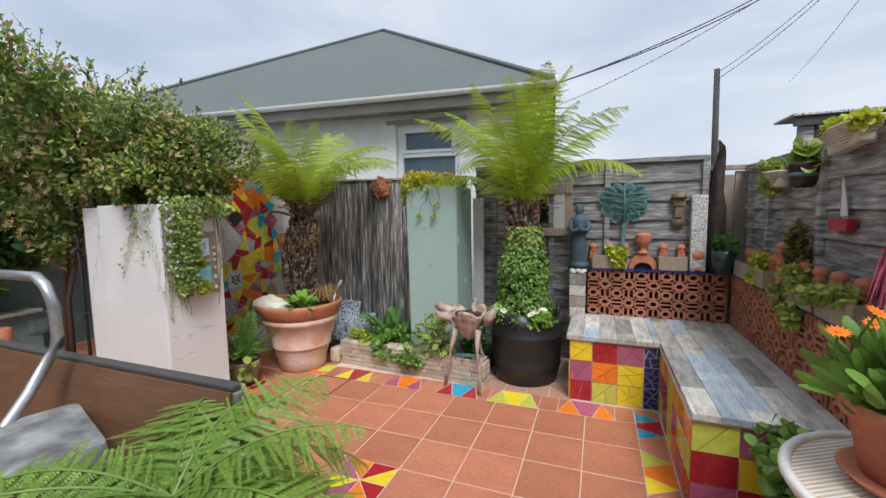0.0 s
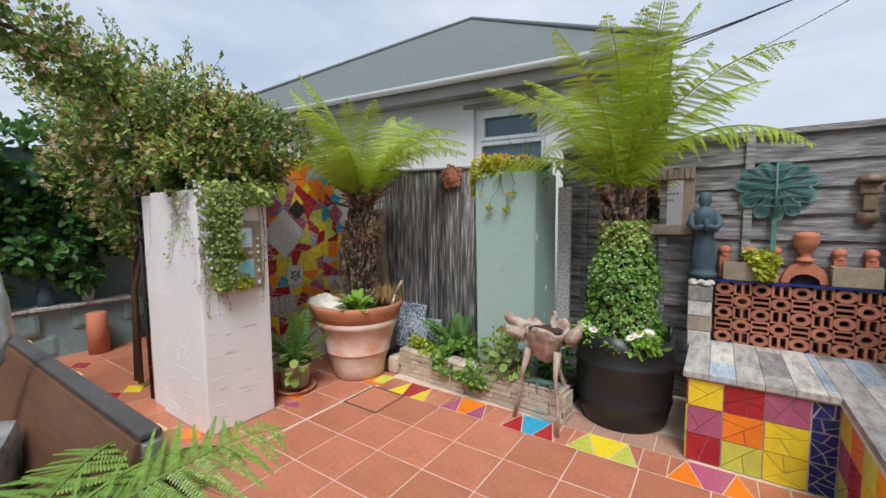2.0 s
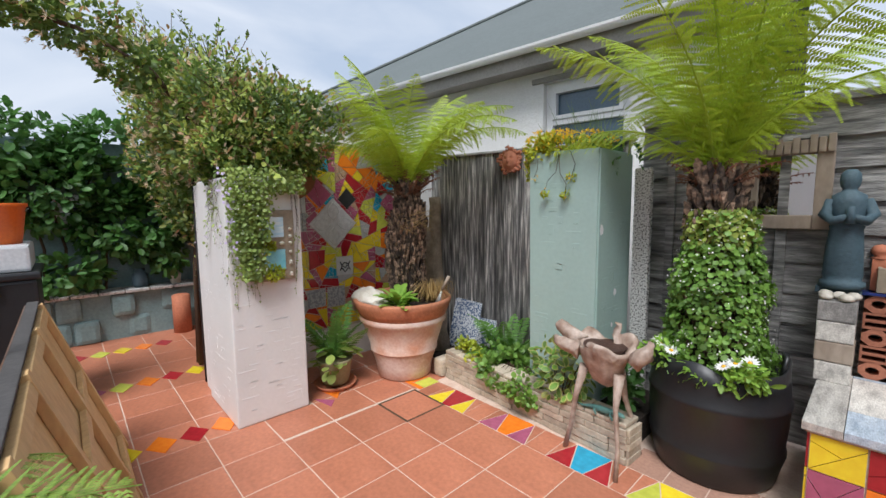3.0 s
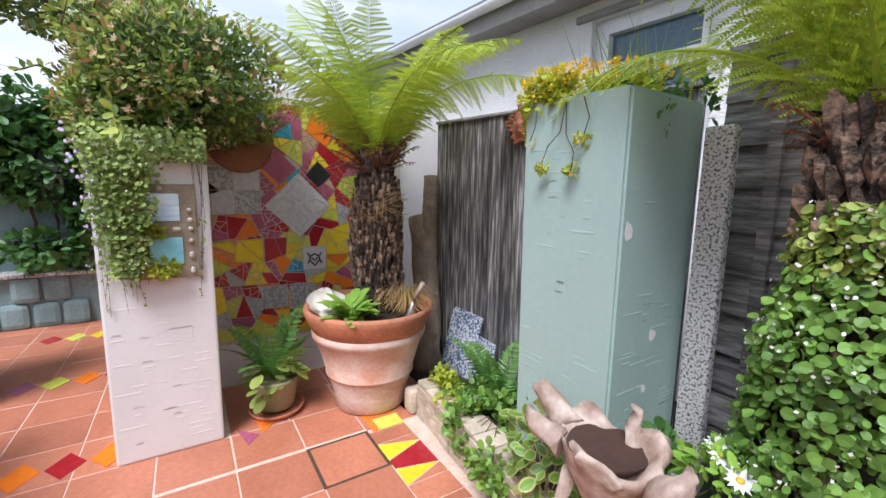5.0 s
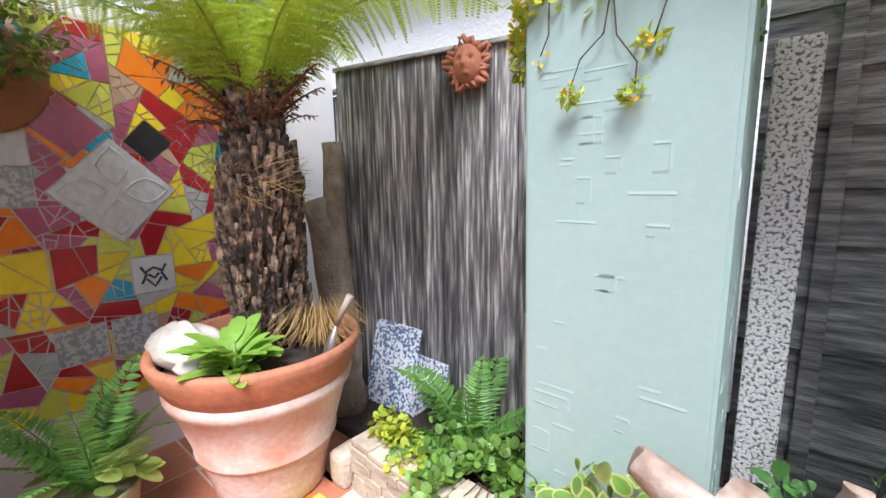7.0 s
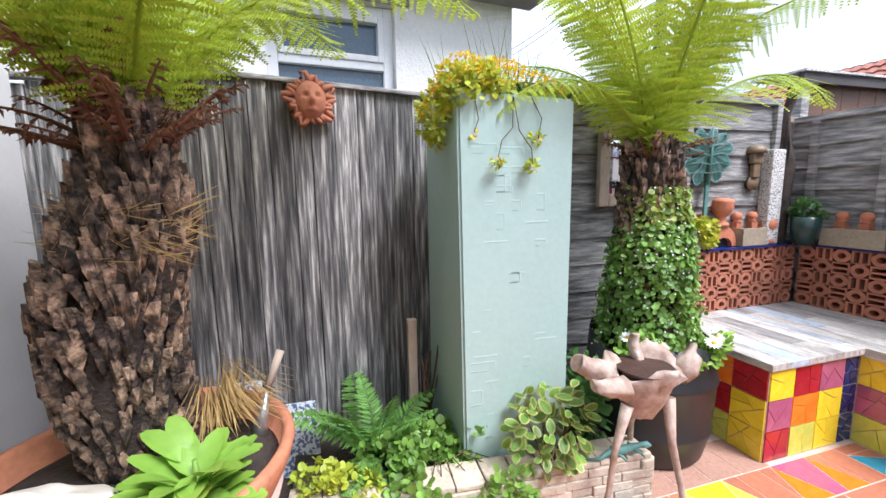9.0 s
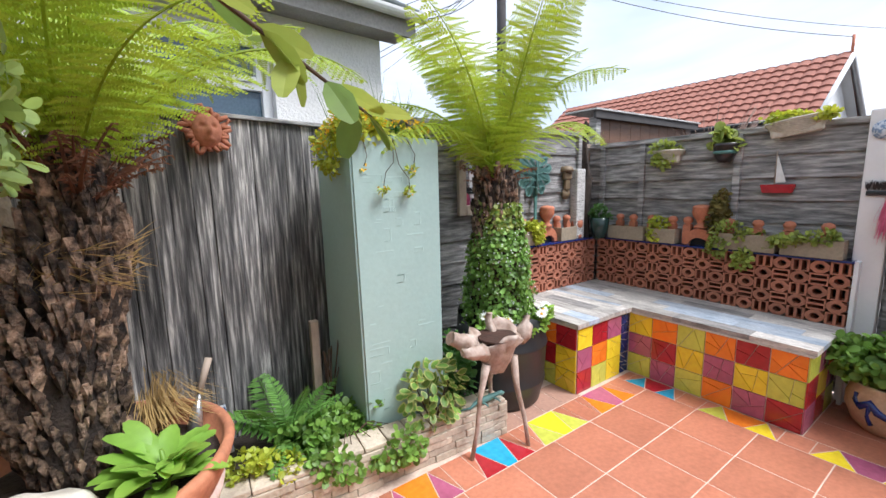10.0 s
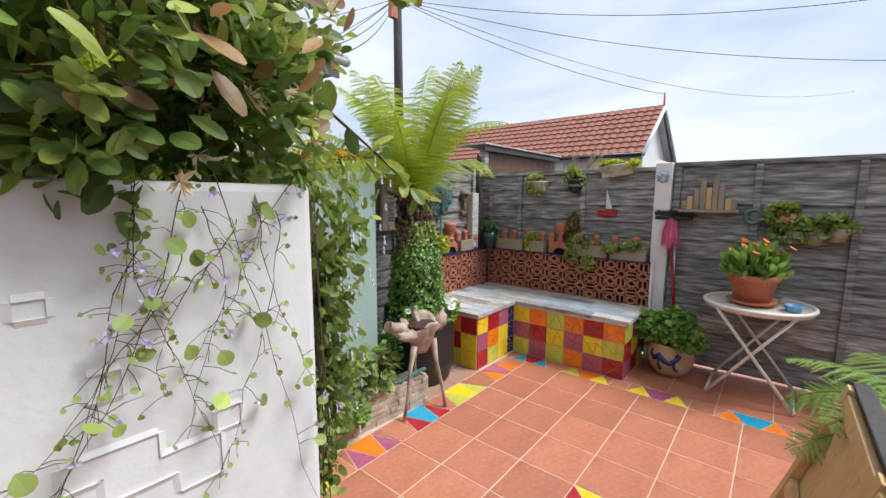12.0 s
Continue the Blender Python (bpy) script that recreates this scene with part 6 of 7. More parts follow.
fp = thing("flower_pot", "terracotta plastic pot standing in a saucer on the table", "plant pot", (0.87, -1.29, 0.752))
part("body", lathe([(0, 0.008), (0.115, 0.008), (0.15, 0.175), (0.166, 0.18), (0.172, 0.225), (0.158, 0.226), (0.14, 0.19), (0, 0.185)], 36), M_CLAY, fp)
part("saucer", lathe([(0, 0), (0.14, 0), (0.165, 0.022), (0.155, 0.022), (0, 0.006)], 32), M_CLAY, fp)
part("soil", lathe([(0.15, 0.195), (0.0, 0.205)], 24), M_SOIL, fp)
mg = thing("marigold", "leafy green marigold in the table pot", "plant", (0.87, -1.29, 0.95))
L = Leaves()
for k in range(420):
    d = rv(rf)
    d.z = abs(d.z)
    s = rf.uniform(0.06, 0.13)
    p = Vector((d.x * 0.19, d.y * 0.19, d.z * 0.20)) * rf.uniform(0.3, 1)
    L.oval(p, (d + Vector((0, 0, 0.5)) + rv(rf) * 0.4).normalized(), rv(rf), s, s * 0.36, 0.15)
L.put("leaves", L_ROUND, mg)
for k in range(20):
    a = rf.uniform(0, 6.28)
    rr = rf.uniform(0.05, 0.24)
    daisy((0.87 + rr * math.cos(a), -1.29 + rr * math.sin(a), 0.95 + rf.uniform(0.16, 0.32)), rf, 0.026, L_ORANGE, L_ORANGE, "orange marigold flower above the leaves")
dish = thing("blue_dish", "small sky blue plastic tub on the table", "dish", (0.80, -1.54, 0.737))
part("tub", lathe([(0, 0), (0.045, 0), (0.06, 0.05), (0.055, 0.05), (0.04, 0.008), (0, 0.008)], 24), mat("sky blue plastic", (0.17, 0.42, 0.68), None, 5, 0.35, 0.0), dish)

# timber A-frame with fern and trolley
af = thing("trestle_board", "long timber A-frame board with a dark face and pine back", "board", (0, 0, 0))
M_DKBROWN = mat("dark brown stained board", (0.16, 0.075, 0.038), (0.09, 0.045, 0.025), 5, 0.5, 0.15, 40, 0.5, stretch=(0.4, 3, 3))
lean = 18
mB = Matrix.Translation((-2.95, -1.69, 0.9)) @ pose(0, 0, 0, -lean, 0, 0)
mF = Matrix.Translation((-2.95, -1.67, 0.9)) @ pose(0, 0, 0, lean, 0, 0)
part("dark_panel", bx(0, 1.88, -0.02, 0.0, -0.93, 0.0, bevel=0.004, m=mB), M_DKBROWN, af)
part("top_plank", bx(-2.95, -1.07, -1.70, -1.655, 0.905, 0.92, bevel=0.004), M_POLE, af)
for x in (0.0, 0.60, 1.22, 1.82):
    part("pine_upright", bx(x, x + 0.055, 0.0, 0.03, -0.94, 0.0, bevel=0.003, m=mF), M_PINE, af)
for z in (-0.9, -0.45, -0.07):
    part("pine_rail", bx(0.056, 1.819, 0.002, 0.026, z, z + 0.05, bevel=0.003, m=mF), M_PINE, af)
part("pine_panel", bx(0.03, 1.85, -0.012, -0.001, -0.88, -0.03, m=mF), M_PINE, af)
for x in (0.0, 1.83):
    part("end_stay", bx(x - 2.95, x - 2.90, -1.86, -1.50, 0.36, 0.40, bevel=0.003), M_PINE, af)
    part("hinge", bx(x - 2.96, x - 2.885, -1.70, -1.66, 0.80, 0.90, bevel=0.004), M_STEEL, af)
L_FERN2 = leafmat("bright fern green", (0.22, 0.33, 0.055), (0.12, 0.22, 0.03))
fe = thing("fern", "large arching green fern in front of the dark board", "fern", (-0.97, -1.99, 0.755))
BIGF = [frond_mesh("frond", rf, 0.58, radians(30), radians(b - 15), 0.17, L_FERN2, 32, 0.0066, 0.25) for b in (75, 92, 110)]
for k in range(28):
    ob = part("frond", BIGF[k % 3], None, fe)
    kk = rf.uniform(0.82, 1.12)
    ob.matrix_basis = pose(0, 0, 0, 0, 0, k * 360 / 28 + rf.uniform(-10, 10)) @ pose(0, 0, 0, rf.uniform(-25, 25), rf.uniform(-12, 34), 0) @ Matrix.Diagonal((kk, kk, kk, 1))
fpot = thing("fern_pot", "brown planter under the large fern", "plant pot", (-0.97, -1.99, 0))
part("body", lathe([(0, 0), (0.15, 0), (0.2, 0.69), (0.21, 0.75), (0.19, 0.75), (0, 0.74)], 28), M_DKBROWN, fpot)
cart = thing("garden_trolley", "tubular steel garden trolley with a worn grey cover", "trolley", (-1.75, -2.15, 0))
part("handle", tube([(-0.75, 0.40, 1.26), (-0.22, 0.37, 1.27), (-0.14, 0.36, 1.24), (-0.12, 0.37, 1.16), (-0.14, 0.38, 1.04), (-0.16, 0.36, 0.96), (-0.10, 0.26, 0.86), (-0.04, 0.14, 0.76), (0.02, 0.1, 0.5), (0.03, 0.1, 0.02)], 0.02, 12), M_STEEL, cart)
part("cover", bx(-0.22, 0.24, -0.13, 0.12, 0.60, 0.80, bevel=0.035, m=pose(0.13, 0.2, 0, 0, 0, -18)), mat("worn grey sheet", (0.30, 0.30, 0.29), (0.10, 0.10, 0.10), 9, 0.5, 0.4, 40, 0.3), cart)
for x, y in ((-0.05, 0.13), (0.3, 0.05), (0.14, 0.09)):
    part("leg", tube([(x, y, 0.0), (x, y, 0.65)], 0.015, 8), M_STEEL, cart)

# ---------------------------------------------------------------- climbers and the far yard
rg_ = random.Random(31)
hs = thing("honeysuckle", "dense flowering honeysuckle sprawling over the pillar and wall", "climbing plant", (-3.2, -0.55, 1.55))
L, Y, C, B = Leaves(), Leaves(), Leaves(), Leaves()
blobs = [(0.15, 0.0, 0.22, 0.50, 0.36, 0.24, 2600), (-0.5, -0.05, 0.35, 0.55, 0.42, 0.36, 2600), (0.05, 0.1, 0.48, 0.50, 0.36, 0.22, 1700), (-1.1, -0.05, 0.55, 0.6, 0.45, 0.45, 2400), (-0.8, 0.0, 0.70, 0.6, 0.4, 0.24, 1300), (-1.9, 0.0, 0.95, 0.6, 0.45, 0.36, 1500), (-1.5, -0.1, 0.25, 0.5, 0.4, 0.4, 1200), (-2.7, -0.1, 1.4, 0.6, 0.4, 0.35, 1000), (0.0, 0.35, 0.28, 0.30, 0.30, 0.22, 800), (-0.75, -0.20, -0.1, 0.25, 0.20, 0.35, 700), (0.35, -0.22, 0.12, 0.22, 0.15, 0.16, 500), (0.45, 0.15, 0.35, 0.32, 0.42, 0.30, 1700), (0.1, -0.12, 0.62, 0.42, 0.3, 0.2, 800), (-0.35, -0.45, 0.82, 0.32, 0.35, 0.18, 700), (-0.35, -0.82, 1.0, 0.28, 0.35, 0.15, 650), (-0.4, -1.2, 1.08, 0.28, 0.35, 0.13, 550)]
for x, y, z, a, b, c, n in blobs:
    near = x > -0.3 and y > -0.4
    ls = 0.036 if near else 0.05
    bush(L, rg_, (x, y, z), (a, b, c), int(n * (1.5 if near else 1.0)), ls, 0.3, 0.35, 0.52)
    bush(Y, rg_, (x, y, z + 0.04), (a * 1.05, b * 1.05, c * 1.05), int(n * (0.6 if near else 0.36)), ls, 0.5, 0.75, 0.45)
    bush(B, rg_, (x, y, z + 0.05), (a * 1.06, b * 1.06, c * 1.06), int(n * 0.12), 0.045, 0.6, 0.85, 0.42)
    for k in range(int(n * (0.02 if near else 0.045))):
        d = rv(rg_)
        p = Vector((x + d.x * a * 1.02, y + d.y * b * 1.02, z + d.z * c * 1.02))
        for j in range(13):
            C.leaf(p, (d + rv(rg_) + Vector((0, 0, 0.4))).normalized(), rv(rg_), rg_.uniform(0.018, 0.034) if near else rg_.uniform(0.025, 0.05), 0.007, 0.1)
# loose sprays standing out of the top
stems = bmesh.new()
for k in range(70):
    x = rg_.uniform(-2.4, 0.4)
    base = Vector((x, rg_.uniform(-0.3, 0.3), 0.55 + max(0, -x) * 0.42 + rg_.uniform(-0.1, 0.15)))
    d = Vector((rg_.uniform(-0.4, 0.7), rg_.uniform(-0.5, 0.3), rg_.uniform(0.5, 1))).normalized()
    ln = rg_.uniform(0.2, 0.5)
    pts = [base, base + d * ln * 0.5, base + d * ln + Vector((0.06, -0.03, -0.05))]
    tube(pts, [0.004, 0.003, 0.0015], 4, stems)
    for j in range(16):
        u = rg_.random()
        p = pts[0].lerp(pts[1], u * 2) if u < 0.5 else pts[1].lerp(pts[2], u * 2 - 1)
        s = rg_.uniform(0.03, 0.055)
        (Y if rg_.random() < 0.4 else L).leaf(p, (d + rv(rg_)).normalized(), rv(rg_), s, s * 0.5, 0.15)
for pts, n in (([(0.35, -0.2, 0.25), (0.62, -0.16, 0.2), (0.82, -0.13, 0.1), (1.0, -0.10, 0.0)], 34), ([(0.3, -0.25, 0.35), (0.5, -0.3, 0.42), (0.72, -0.28, 0.40), (0.9, -0.22, 0.46)], 26), ([(0.2, -0.3, 0.3), (0.38, -0.42, 0.33), (0.55, -0.46, 0.26)], 24)):
    P = [Vector(p) for p in pts]
    tube(P, [0.0045, 0.0035, 0.003, 0.0015][: len(P)], 5, stems)
    for j in range(n):
        u = rg_.random() * (len(P) - 1)
        p = P[int(u)].lerp(P[int(u) + 1], u % 1)
        s = rg_.uniform(0.035, 0.065)
        (Y if rg_.random() < 0.7 else L).oval(p, (P[-1] - P[0]).normalized() * 0.6 + rv(rg_) * 0.8, Vector((0, 0, 1)) + rv(rg_) * 0.5, s, s * 0.5, 0.15)
L.put("leaves", L_HONEY, hs)
Y.put("young_leaves", L_HONEYL, hs)
C.put("blossom", L_CREAM, hs)
B.put("young_shoots", L_BRONZE, hs, "bronze red young shoots")
part("stems", stems, M_STEM, hs)["kind"] = "stuff"
for pts in ([(-0.3, -0.1, 0.3), (-0.33, -0.45, 0.8), (-0.36, -0.82, 0.99), (-0.42, -1.3, 1.08)], [(-0.1, 0.0, -0.1), (-0.5, 0.0, 0.4), (-1.1, 0, 0.8), (-2.0, 0, 1.3)], [(-0.3, -0.05, -0.3), (-0.2, 0.0, 0.3), (0.2, 0.1, 0.55)], [(-0.8, -0.2, -1.5), (-0.78, -0.18, -0.6), (-0.6, -0.1, 0.2)], [(-0.72, -0.2, -1.5), (-0.7, -0.2, -0.7), (-0.5, -0.1, 0.1)]):
    part("trunk", tube(pts, [0.022, 0.018, 0.015, 0.01][: len(pts)], 7), M_STEM, hs)

# trellis bars at the back of the pillar
trl = thing("trellis", "thin black metal trellis leaning by the pillar", "trellis", (-3.62, -0.78, 0))
for x in (0.0, 0.26):
    part("bar", tube([(x, 0, 0), (x - 0.08, 0.02, 1.9)], 0.012, 7), M_CABLE, trl)
for z in (0.25, 0.75, 1.25, 1.7):
    part("rung", tube([(-0.04 * z, 0, z), (0.26 - 0.04 * z, 0, z)], 0.008, 6), M_CABLE, trl)

# creeper curtain on the white pillar and the wall corner
cur = thing("hanging_creeper", "curtain of tiny leaved creeper hanging down the white pillar", "climbing plant", (-2.655, -0.60, 1.55))
L, W, Sx, V = Leaves(), Leaves(), bmesh.new(), Leaves()
for k in range(5200):
    u = rg_.random() ** 0.9
    if u < 0.22:
        y = rg_.uniform(-0.24, 0.23)
    else:
        y = rg_.gauss(-0.115 + 0.02 * u, 0.07 - 0.045 * u)
    if y < -0.24 or y > 0.25:
        continue
    z = 0.08 - u * 0.68
    s = rg_.uniform(0.011, 0.027)
    p = Vector((0.012 + rg_.random() * (0.13 - 0.06 * u), y, z))
    L.oval(p, (rv(rg_) + Vector((0.3, -0.1, -0.5))).normalized(), (Vector((1, -0.2, 0.4)) + rv(rg_) * 0.5).normalized(), s, s * 0.95, 0.12)
    q = rg_.random()
    if q < 0.05:
        W.leaf(p + Vector((0.012, 0, 0)), rv(rg_), Vector((1, 0, 0)), 0.010, 0.009, 0.1)
    elif q < 0.20:
        if y < -0.16 and rg_.random() < 0.5:
            for j in range(5):
                a = 6.283 * j / 5 + y * 40
                V.leaf(p + Vector((0.015, -0.035, 0)), Vector((0.5 * math.cos(a), 0.8 * math.cos(a), math.sin(a))), Vector((0.6, -0.8, 0.2)), 0.010, 0.010, 0.1)
V.put("lilac_flowers", L_LILAC, cur)
for k in range(34):
    y = rg_.choice((rg_.uniform(-0.22, -0.02), rg_.uniform(0.17, 0.24), rg_.uniform(-0.22, -0.05)))
    z0 = -0.35 + rg_.uniform(-0.1, 0.1)
    q = [Vector((0.012, y, 0.0)), Vector((0.02, y + rg_.uniform(-0.03, 0.03), z0)), Vector((0.012, y + rg_.uniform(-0.05, 0.05), z0 - rg_.uniform(0.15, 0.38)))]
    tube(q, [0.0013, 0.001, 0.0007], 4, Sx)
    for j in range(12):
        u = rg_.random()
        p = q[1].lerp(q[2], u)
        s = rg_.uniform(0.008, 0.016)
        L.leaf(p, rv(rg_), Vector((1, 0, 0)), s, s, 0.1)
L.put("leaves", L_CREEP, cur)
W.put("flowers", L_WHITE, cur)
part("stems", Sx, M_STEM, cur)

crn = thing("flowering_creeper", "lilac flowered creeper trailing down the white pillar corner", "climbing plant", (-2.70, -0.86, 1.50))
L, W = Leaves(), Leaves()
for k in range(12):
    Sx = bmesh.new()
    x = rg_.choice((rg_.uniform(-0.6, -0.42), rg_.uniform(-0.24, 0.02), rg_.uniform(-0.2, 0.02)))
    n = 18
    ln = rg_.uniform(0.2, 0.75)
    q = [Vector((x, 0.028, rg_.uniform(0.0, 0.1)))]
    drift = rg_.uniform(-0.03, 0.012)
    for j in range(n):
        drift += rg_.uniform(-0.007, 0.007)
        q.append(q[-1] + Vector((drift * 0.6, 0, -ln / n)))
        q[-1].y = 0.026 - 0.012 * abs(math.sin(j * 0.7 + k))
    tube(q, [0.0008 - 0.00003 * j for j in range(n + 1)], 4, Sx)
    for j in range(20):
        i = rg_.randint(0, n - 1)
        p = q[i].lerp(q[i + 1], rg_.random())
        tip = p + Vector((rg_.uniform(-0.035, 0.035), -0.008, rg_.uniform(-0.03, 0.012)))
        tube([p, p.lerp(tip, 0.5) + Vector((0, -0.003, 0.004)), tip], [0.0006, 0.0005, 0.0004], 3, Sx)
        s = rg_.uniform(0.005, 0.011) if rg_.random() < 0.86 else rg_.uniform(0.016, 0.028)
        L.oval(tip, (rv(rg_) + Vector((0, -0.4, -0.3))).normalized(), (Vector((0, -1, 0.3)) + rv(rg_) * 0.4).normalized(), s, s * 0.9, 0.1)
        if rg_.random() < 0.08:
            for w in range(5):
                W.leaf(tip, (rv(rg_) + Vector((0, -0.6, 0))).normalized(), Vector((0, -1, 0)), 0.009, 0.008, 0.1)
    part("stem", Sx, M_STEM, crn)
L.put("leaves", L_CREEP, crn)
W.put("flowers", L_LILAC, crn)

# framed picture tiles on the pillar
fr_ = thing("picture_panel", "shell edged panel holding two blue picture tiles on the pillar", "wall panel", (-2.648, -0.545, 1.14))
part("backing", bx(-0.006, 0.012, -0.125, 0.125, -0.22, 0.235, bevel=0.004), M_TROUGH, fr_)
M_SEA = mat("painted sky and sea tile", (0.35, 0.62, 0.80), (0.75, 0.84, 0.88), 14, 0.25, 0.0, 40, 0.3, stretch=(1, 0.5, 3))
part("picture_tile", bx(0.0125, 0.02, -0.085, 0.055, 0.06, 0.19, bevel=0.002), M_SEA, fr_, "tile painted with a blue sky and white clouds")
part("picture_tile", bx(0.0125, 0.02, -0.075, 0.06, -0.15, -0.02, bevel=0.002), mat("turquoise tile", (0.16, 0.52, 0.62), (0.40, 0.68, 0.74), 6, 0.25, 0.0), fr_, "turquoise picture tile")
for k in range(26):
    a, b = rg_.choice(((rg_.uniform(-0.12, 0.12), rg_.choice((-0.2, 0.215, 0.02))), (rg_.choice((-0.11, 0.095)), rg_.uniform(-0.2, 0.21))))
    part("shell", lathe([(0, 0), (0.012, 0.003), (0.010, 0.012), (0, 0.015)], 8, m=pose(0.012, a, b, 0, 90, 0)), M_SHELL, fr_)
trailing("stonecrop", "orange and green stonecrop growing on the picture panel", (-2.62, -0.57, 0.97), [(0.01, 0, 0, 0.03, 0.07, 0.05), (0.01, -0.03, 0.18, 0.03, 0.05, 0.03)], L_SEDUM, rg_, 0.022)

# succulents on top of the sage pillar
sd = thing("stonecrop", "yellow flowering stonecrop spilling over the sage pillar top", "plant", (-1.38, 0.98, 1.715))
L, Y, D, Sx = Leaves(), Leaves(), Leaves(), bmesh.new()
for x, y, z, a, b, c, n in ((0, -0.05, 0.05, 0.28, 0.16, 0.08, 800), (-0.2, -0.12, 0.03, 0.12, 0.12, 0.12, 450), (-0.29, -0.03, -0.06, 0.07, 0.12, 0.12, 330), (-0.05, -0.14, 0.06, 0.15, 0.08, 0.08, 330)):
    bush(L, rg_, (x, y, z), (a, b, c), n, 0.032, 0.5, 0.4, 0.55)
    for k in range(n // 4):
        d = rv(rg_)
        p = Vector((x + d.x * a, y + d.y * b, z + abs(d.z) * c * 1.15))
        for j in range(3):
            Y.leaf(p, rv(rg_), Vector((0, 0, 1)), 0.016, 0.012, 0.1)
for x, y, z, a, b, c, n in ((0.22, 0.02, 0.03, 0.14, 0.16, 0.10, 550), (0.30, 0.08, -0.08, 0.08, 0.1, 0.14, 300)):
    bush(D, rg_, (x, y, z), (a, b, c), n, 0.035, 0.2, 0.4, 0.4)
for pts in ([(-0.02, -0.2, 0.0), (-0.03, -0.215, -0.12), (-0.08, -0.225, -0.17), (-0.1, -0.235, -0.24)], [(-0.02, -0.2, 0.0), (0.0, -0.215, -0.13), (0.05, -0.225, -0.2), (0.05, -0.235, -0.27)], [(0.06, -0.2, 0.0), (0.1, -0.212, -0.08), (0.08, -0.22, -0.16)], [(-0.18, -0.19, 0.0), (-0.17, -0.21, -0.09), (-0.19, -0.215, -0.14)]):
    tube(pts, 0.002, 5, Sx)
    bush(L, rg_, pts[-1], (0.03, 0.02, 0.03), 26, 0.028, 0.3, 0.2, 0.55)
    for j in range(5):
        Y.leaf(Vector(pts[-1]) + rv(rg_) * 0.02, rv(rg_), Vector((0, -1, 0)), 0.016, 0.012, 0.1)
G_ = Leaves()
for k in range(60):
    p = Vector((rg_.uniform(-0.2, 0.2), rg_.uniform(0.0, 0.2), 0.0))
    G_.quad(p, (Vector((rg_.uniform(-0.6, 0.6), rg_.uniform(-0.5, 0.3), 1))).normalized(), Vector((1, 0, 0)), rg_.uniform(0.15, 0.42), 0.004)
L.put("leaves", L_SEDUM, sd)
Y.put("flowers", L_YELLOW, sd)
D.put("dark_leaves", L_IVY, sd)
G_.put("grass", L_HONEY, sd)
part("trailing_stems", Sx, M_STEM, sd)

# ---------------------------------------------------------------- yard beyond the pillar
wall_box("wall_yard", "blue green painted yard wall under ivy", M_BLUEWALL, -5.95, -5.75, -4.6, 2.0, 0, 2.1)
wall_box("wall_yard_end", "white painted wall at the yard end", M_WHITE, -5.74, -3.53, 0.35, 0.45, 0, 1.7)
ledge = thing("stone_ledge", "low rough blue green painted stone ledge", "ledge", (0, 0, 0), kind="structure")
part("mortar", bx(-5.74, -5.53, -2.2, -0.22, 0, 0.495), M_BLUEWALL, ledge)
for k in range(9):
    y = -2.2 + k * 0.22
    for row in range(2):
        part("stone", bx(-5.74, -5.50 + rg_.uniform(-0.05, 0.03), y + 0.005 + row * 0.09, y + 0.215 + row * 0.09, row * 0.25, row * 0.25 + 0.245, bevel=0.05), M_BLUEWALL, ledge)
    part("cap_stone", bx(-5.74, -5.46, y + 0.004, y + 0.216, 0.496, 0.53, bevel=0.008), M_CONC, ledge)
for nm, at, pr, m_ in (("jar", (-5.58, -0.95, 0.531), [(0, 0), (0.06, 0), (0.075, 0.05), (0.07, 0.14), (0.045, 0.17), (0.05, 0.2), (0.0, 0.2)], M_STATUE), ("jar", (-5.58, -0.62, 0.531), [(0, 0), (0.05, 0), (0.06, 0.1), (0.03, 0.15), (0, 0.15)], M_SHELL), ("clay_pipe", (-5.35, -0.62, 0.0), [(0, 0), (0.09, 0), (0.09, 0.42), (0.07, 0.43), (0.0, 0.4)], M_CLAY)):
    tagged(part(nm, lathe(pr, 20), m_), "old " + ("clay chimney pipe standing by the ledge" if nm == "clay_pipe" else "glazed jar standing on the stone ledge"), nm.replace("_", " ")).matrix_basis = pose(*at)
vy = thing("ivy", "thick dark green virginia creeper covering the yard wall", "climbing plant", (-5.7, -1.0, 1.6))
L = Leaves()
for x, y, z, a, b, c, n in ((0.1, 0.0, 0.35, 0.3, 0.8, 0.4, 1500), (0.1, -1.0, 0.4, 0.3, 0.8, 0.4, 1300), (0.15, 0.7, 0.1, 0.3, 0.5, 0.7, 1300), (0.15, 0.3, -0.4, 0.25, 0.3, 0.5, 700), (0.1, -2.0, 0.4, 0.3, 0.8, 0.45, 1200), (0.1, -2.2, -0.3, 0.25, 0.5, 0.5, 600), (1.0, 0.95, 0.2, 0.8, 0.3, 0.55, 1300), (0.12, -0.5, 0.0, 0.25, 0.6, 0.45, 1100), (0.12, 0.0, -0.4, 0.22, 0.5, 0.4, 900), (0.1, -1.2, -0.05, 0.2, 0.45, 0.35, 500), (0.1, -2.0, -0.1, 0.22, 0.6, 0.5, 900), (0.2, -0.6, -0.85, 0.2, 0.4, 0.18, 350)):
    bush(L, rg_, (x, y, z), (a, b, c), n, 0.10, 0.1, 0.5, 0.55)
L.put("leaves", L_IVY, vy)
for k in range(10):
    y = rg_.uniform(-2.3, 0.8)
    part("stem", tube([(0.0, y, -1.4), (0.02, y + 0.06, -0.6), (0.03, y - 0.05, 0.0), (0.04, y + 0.08, 0.5)], [0.018, 0.014, 0.01, 0.005], 6), M_STEM, vy)
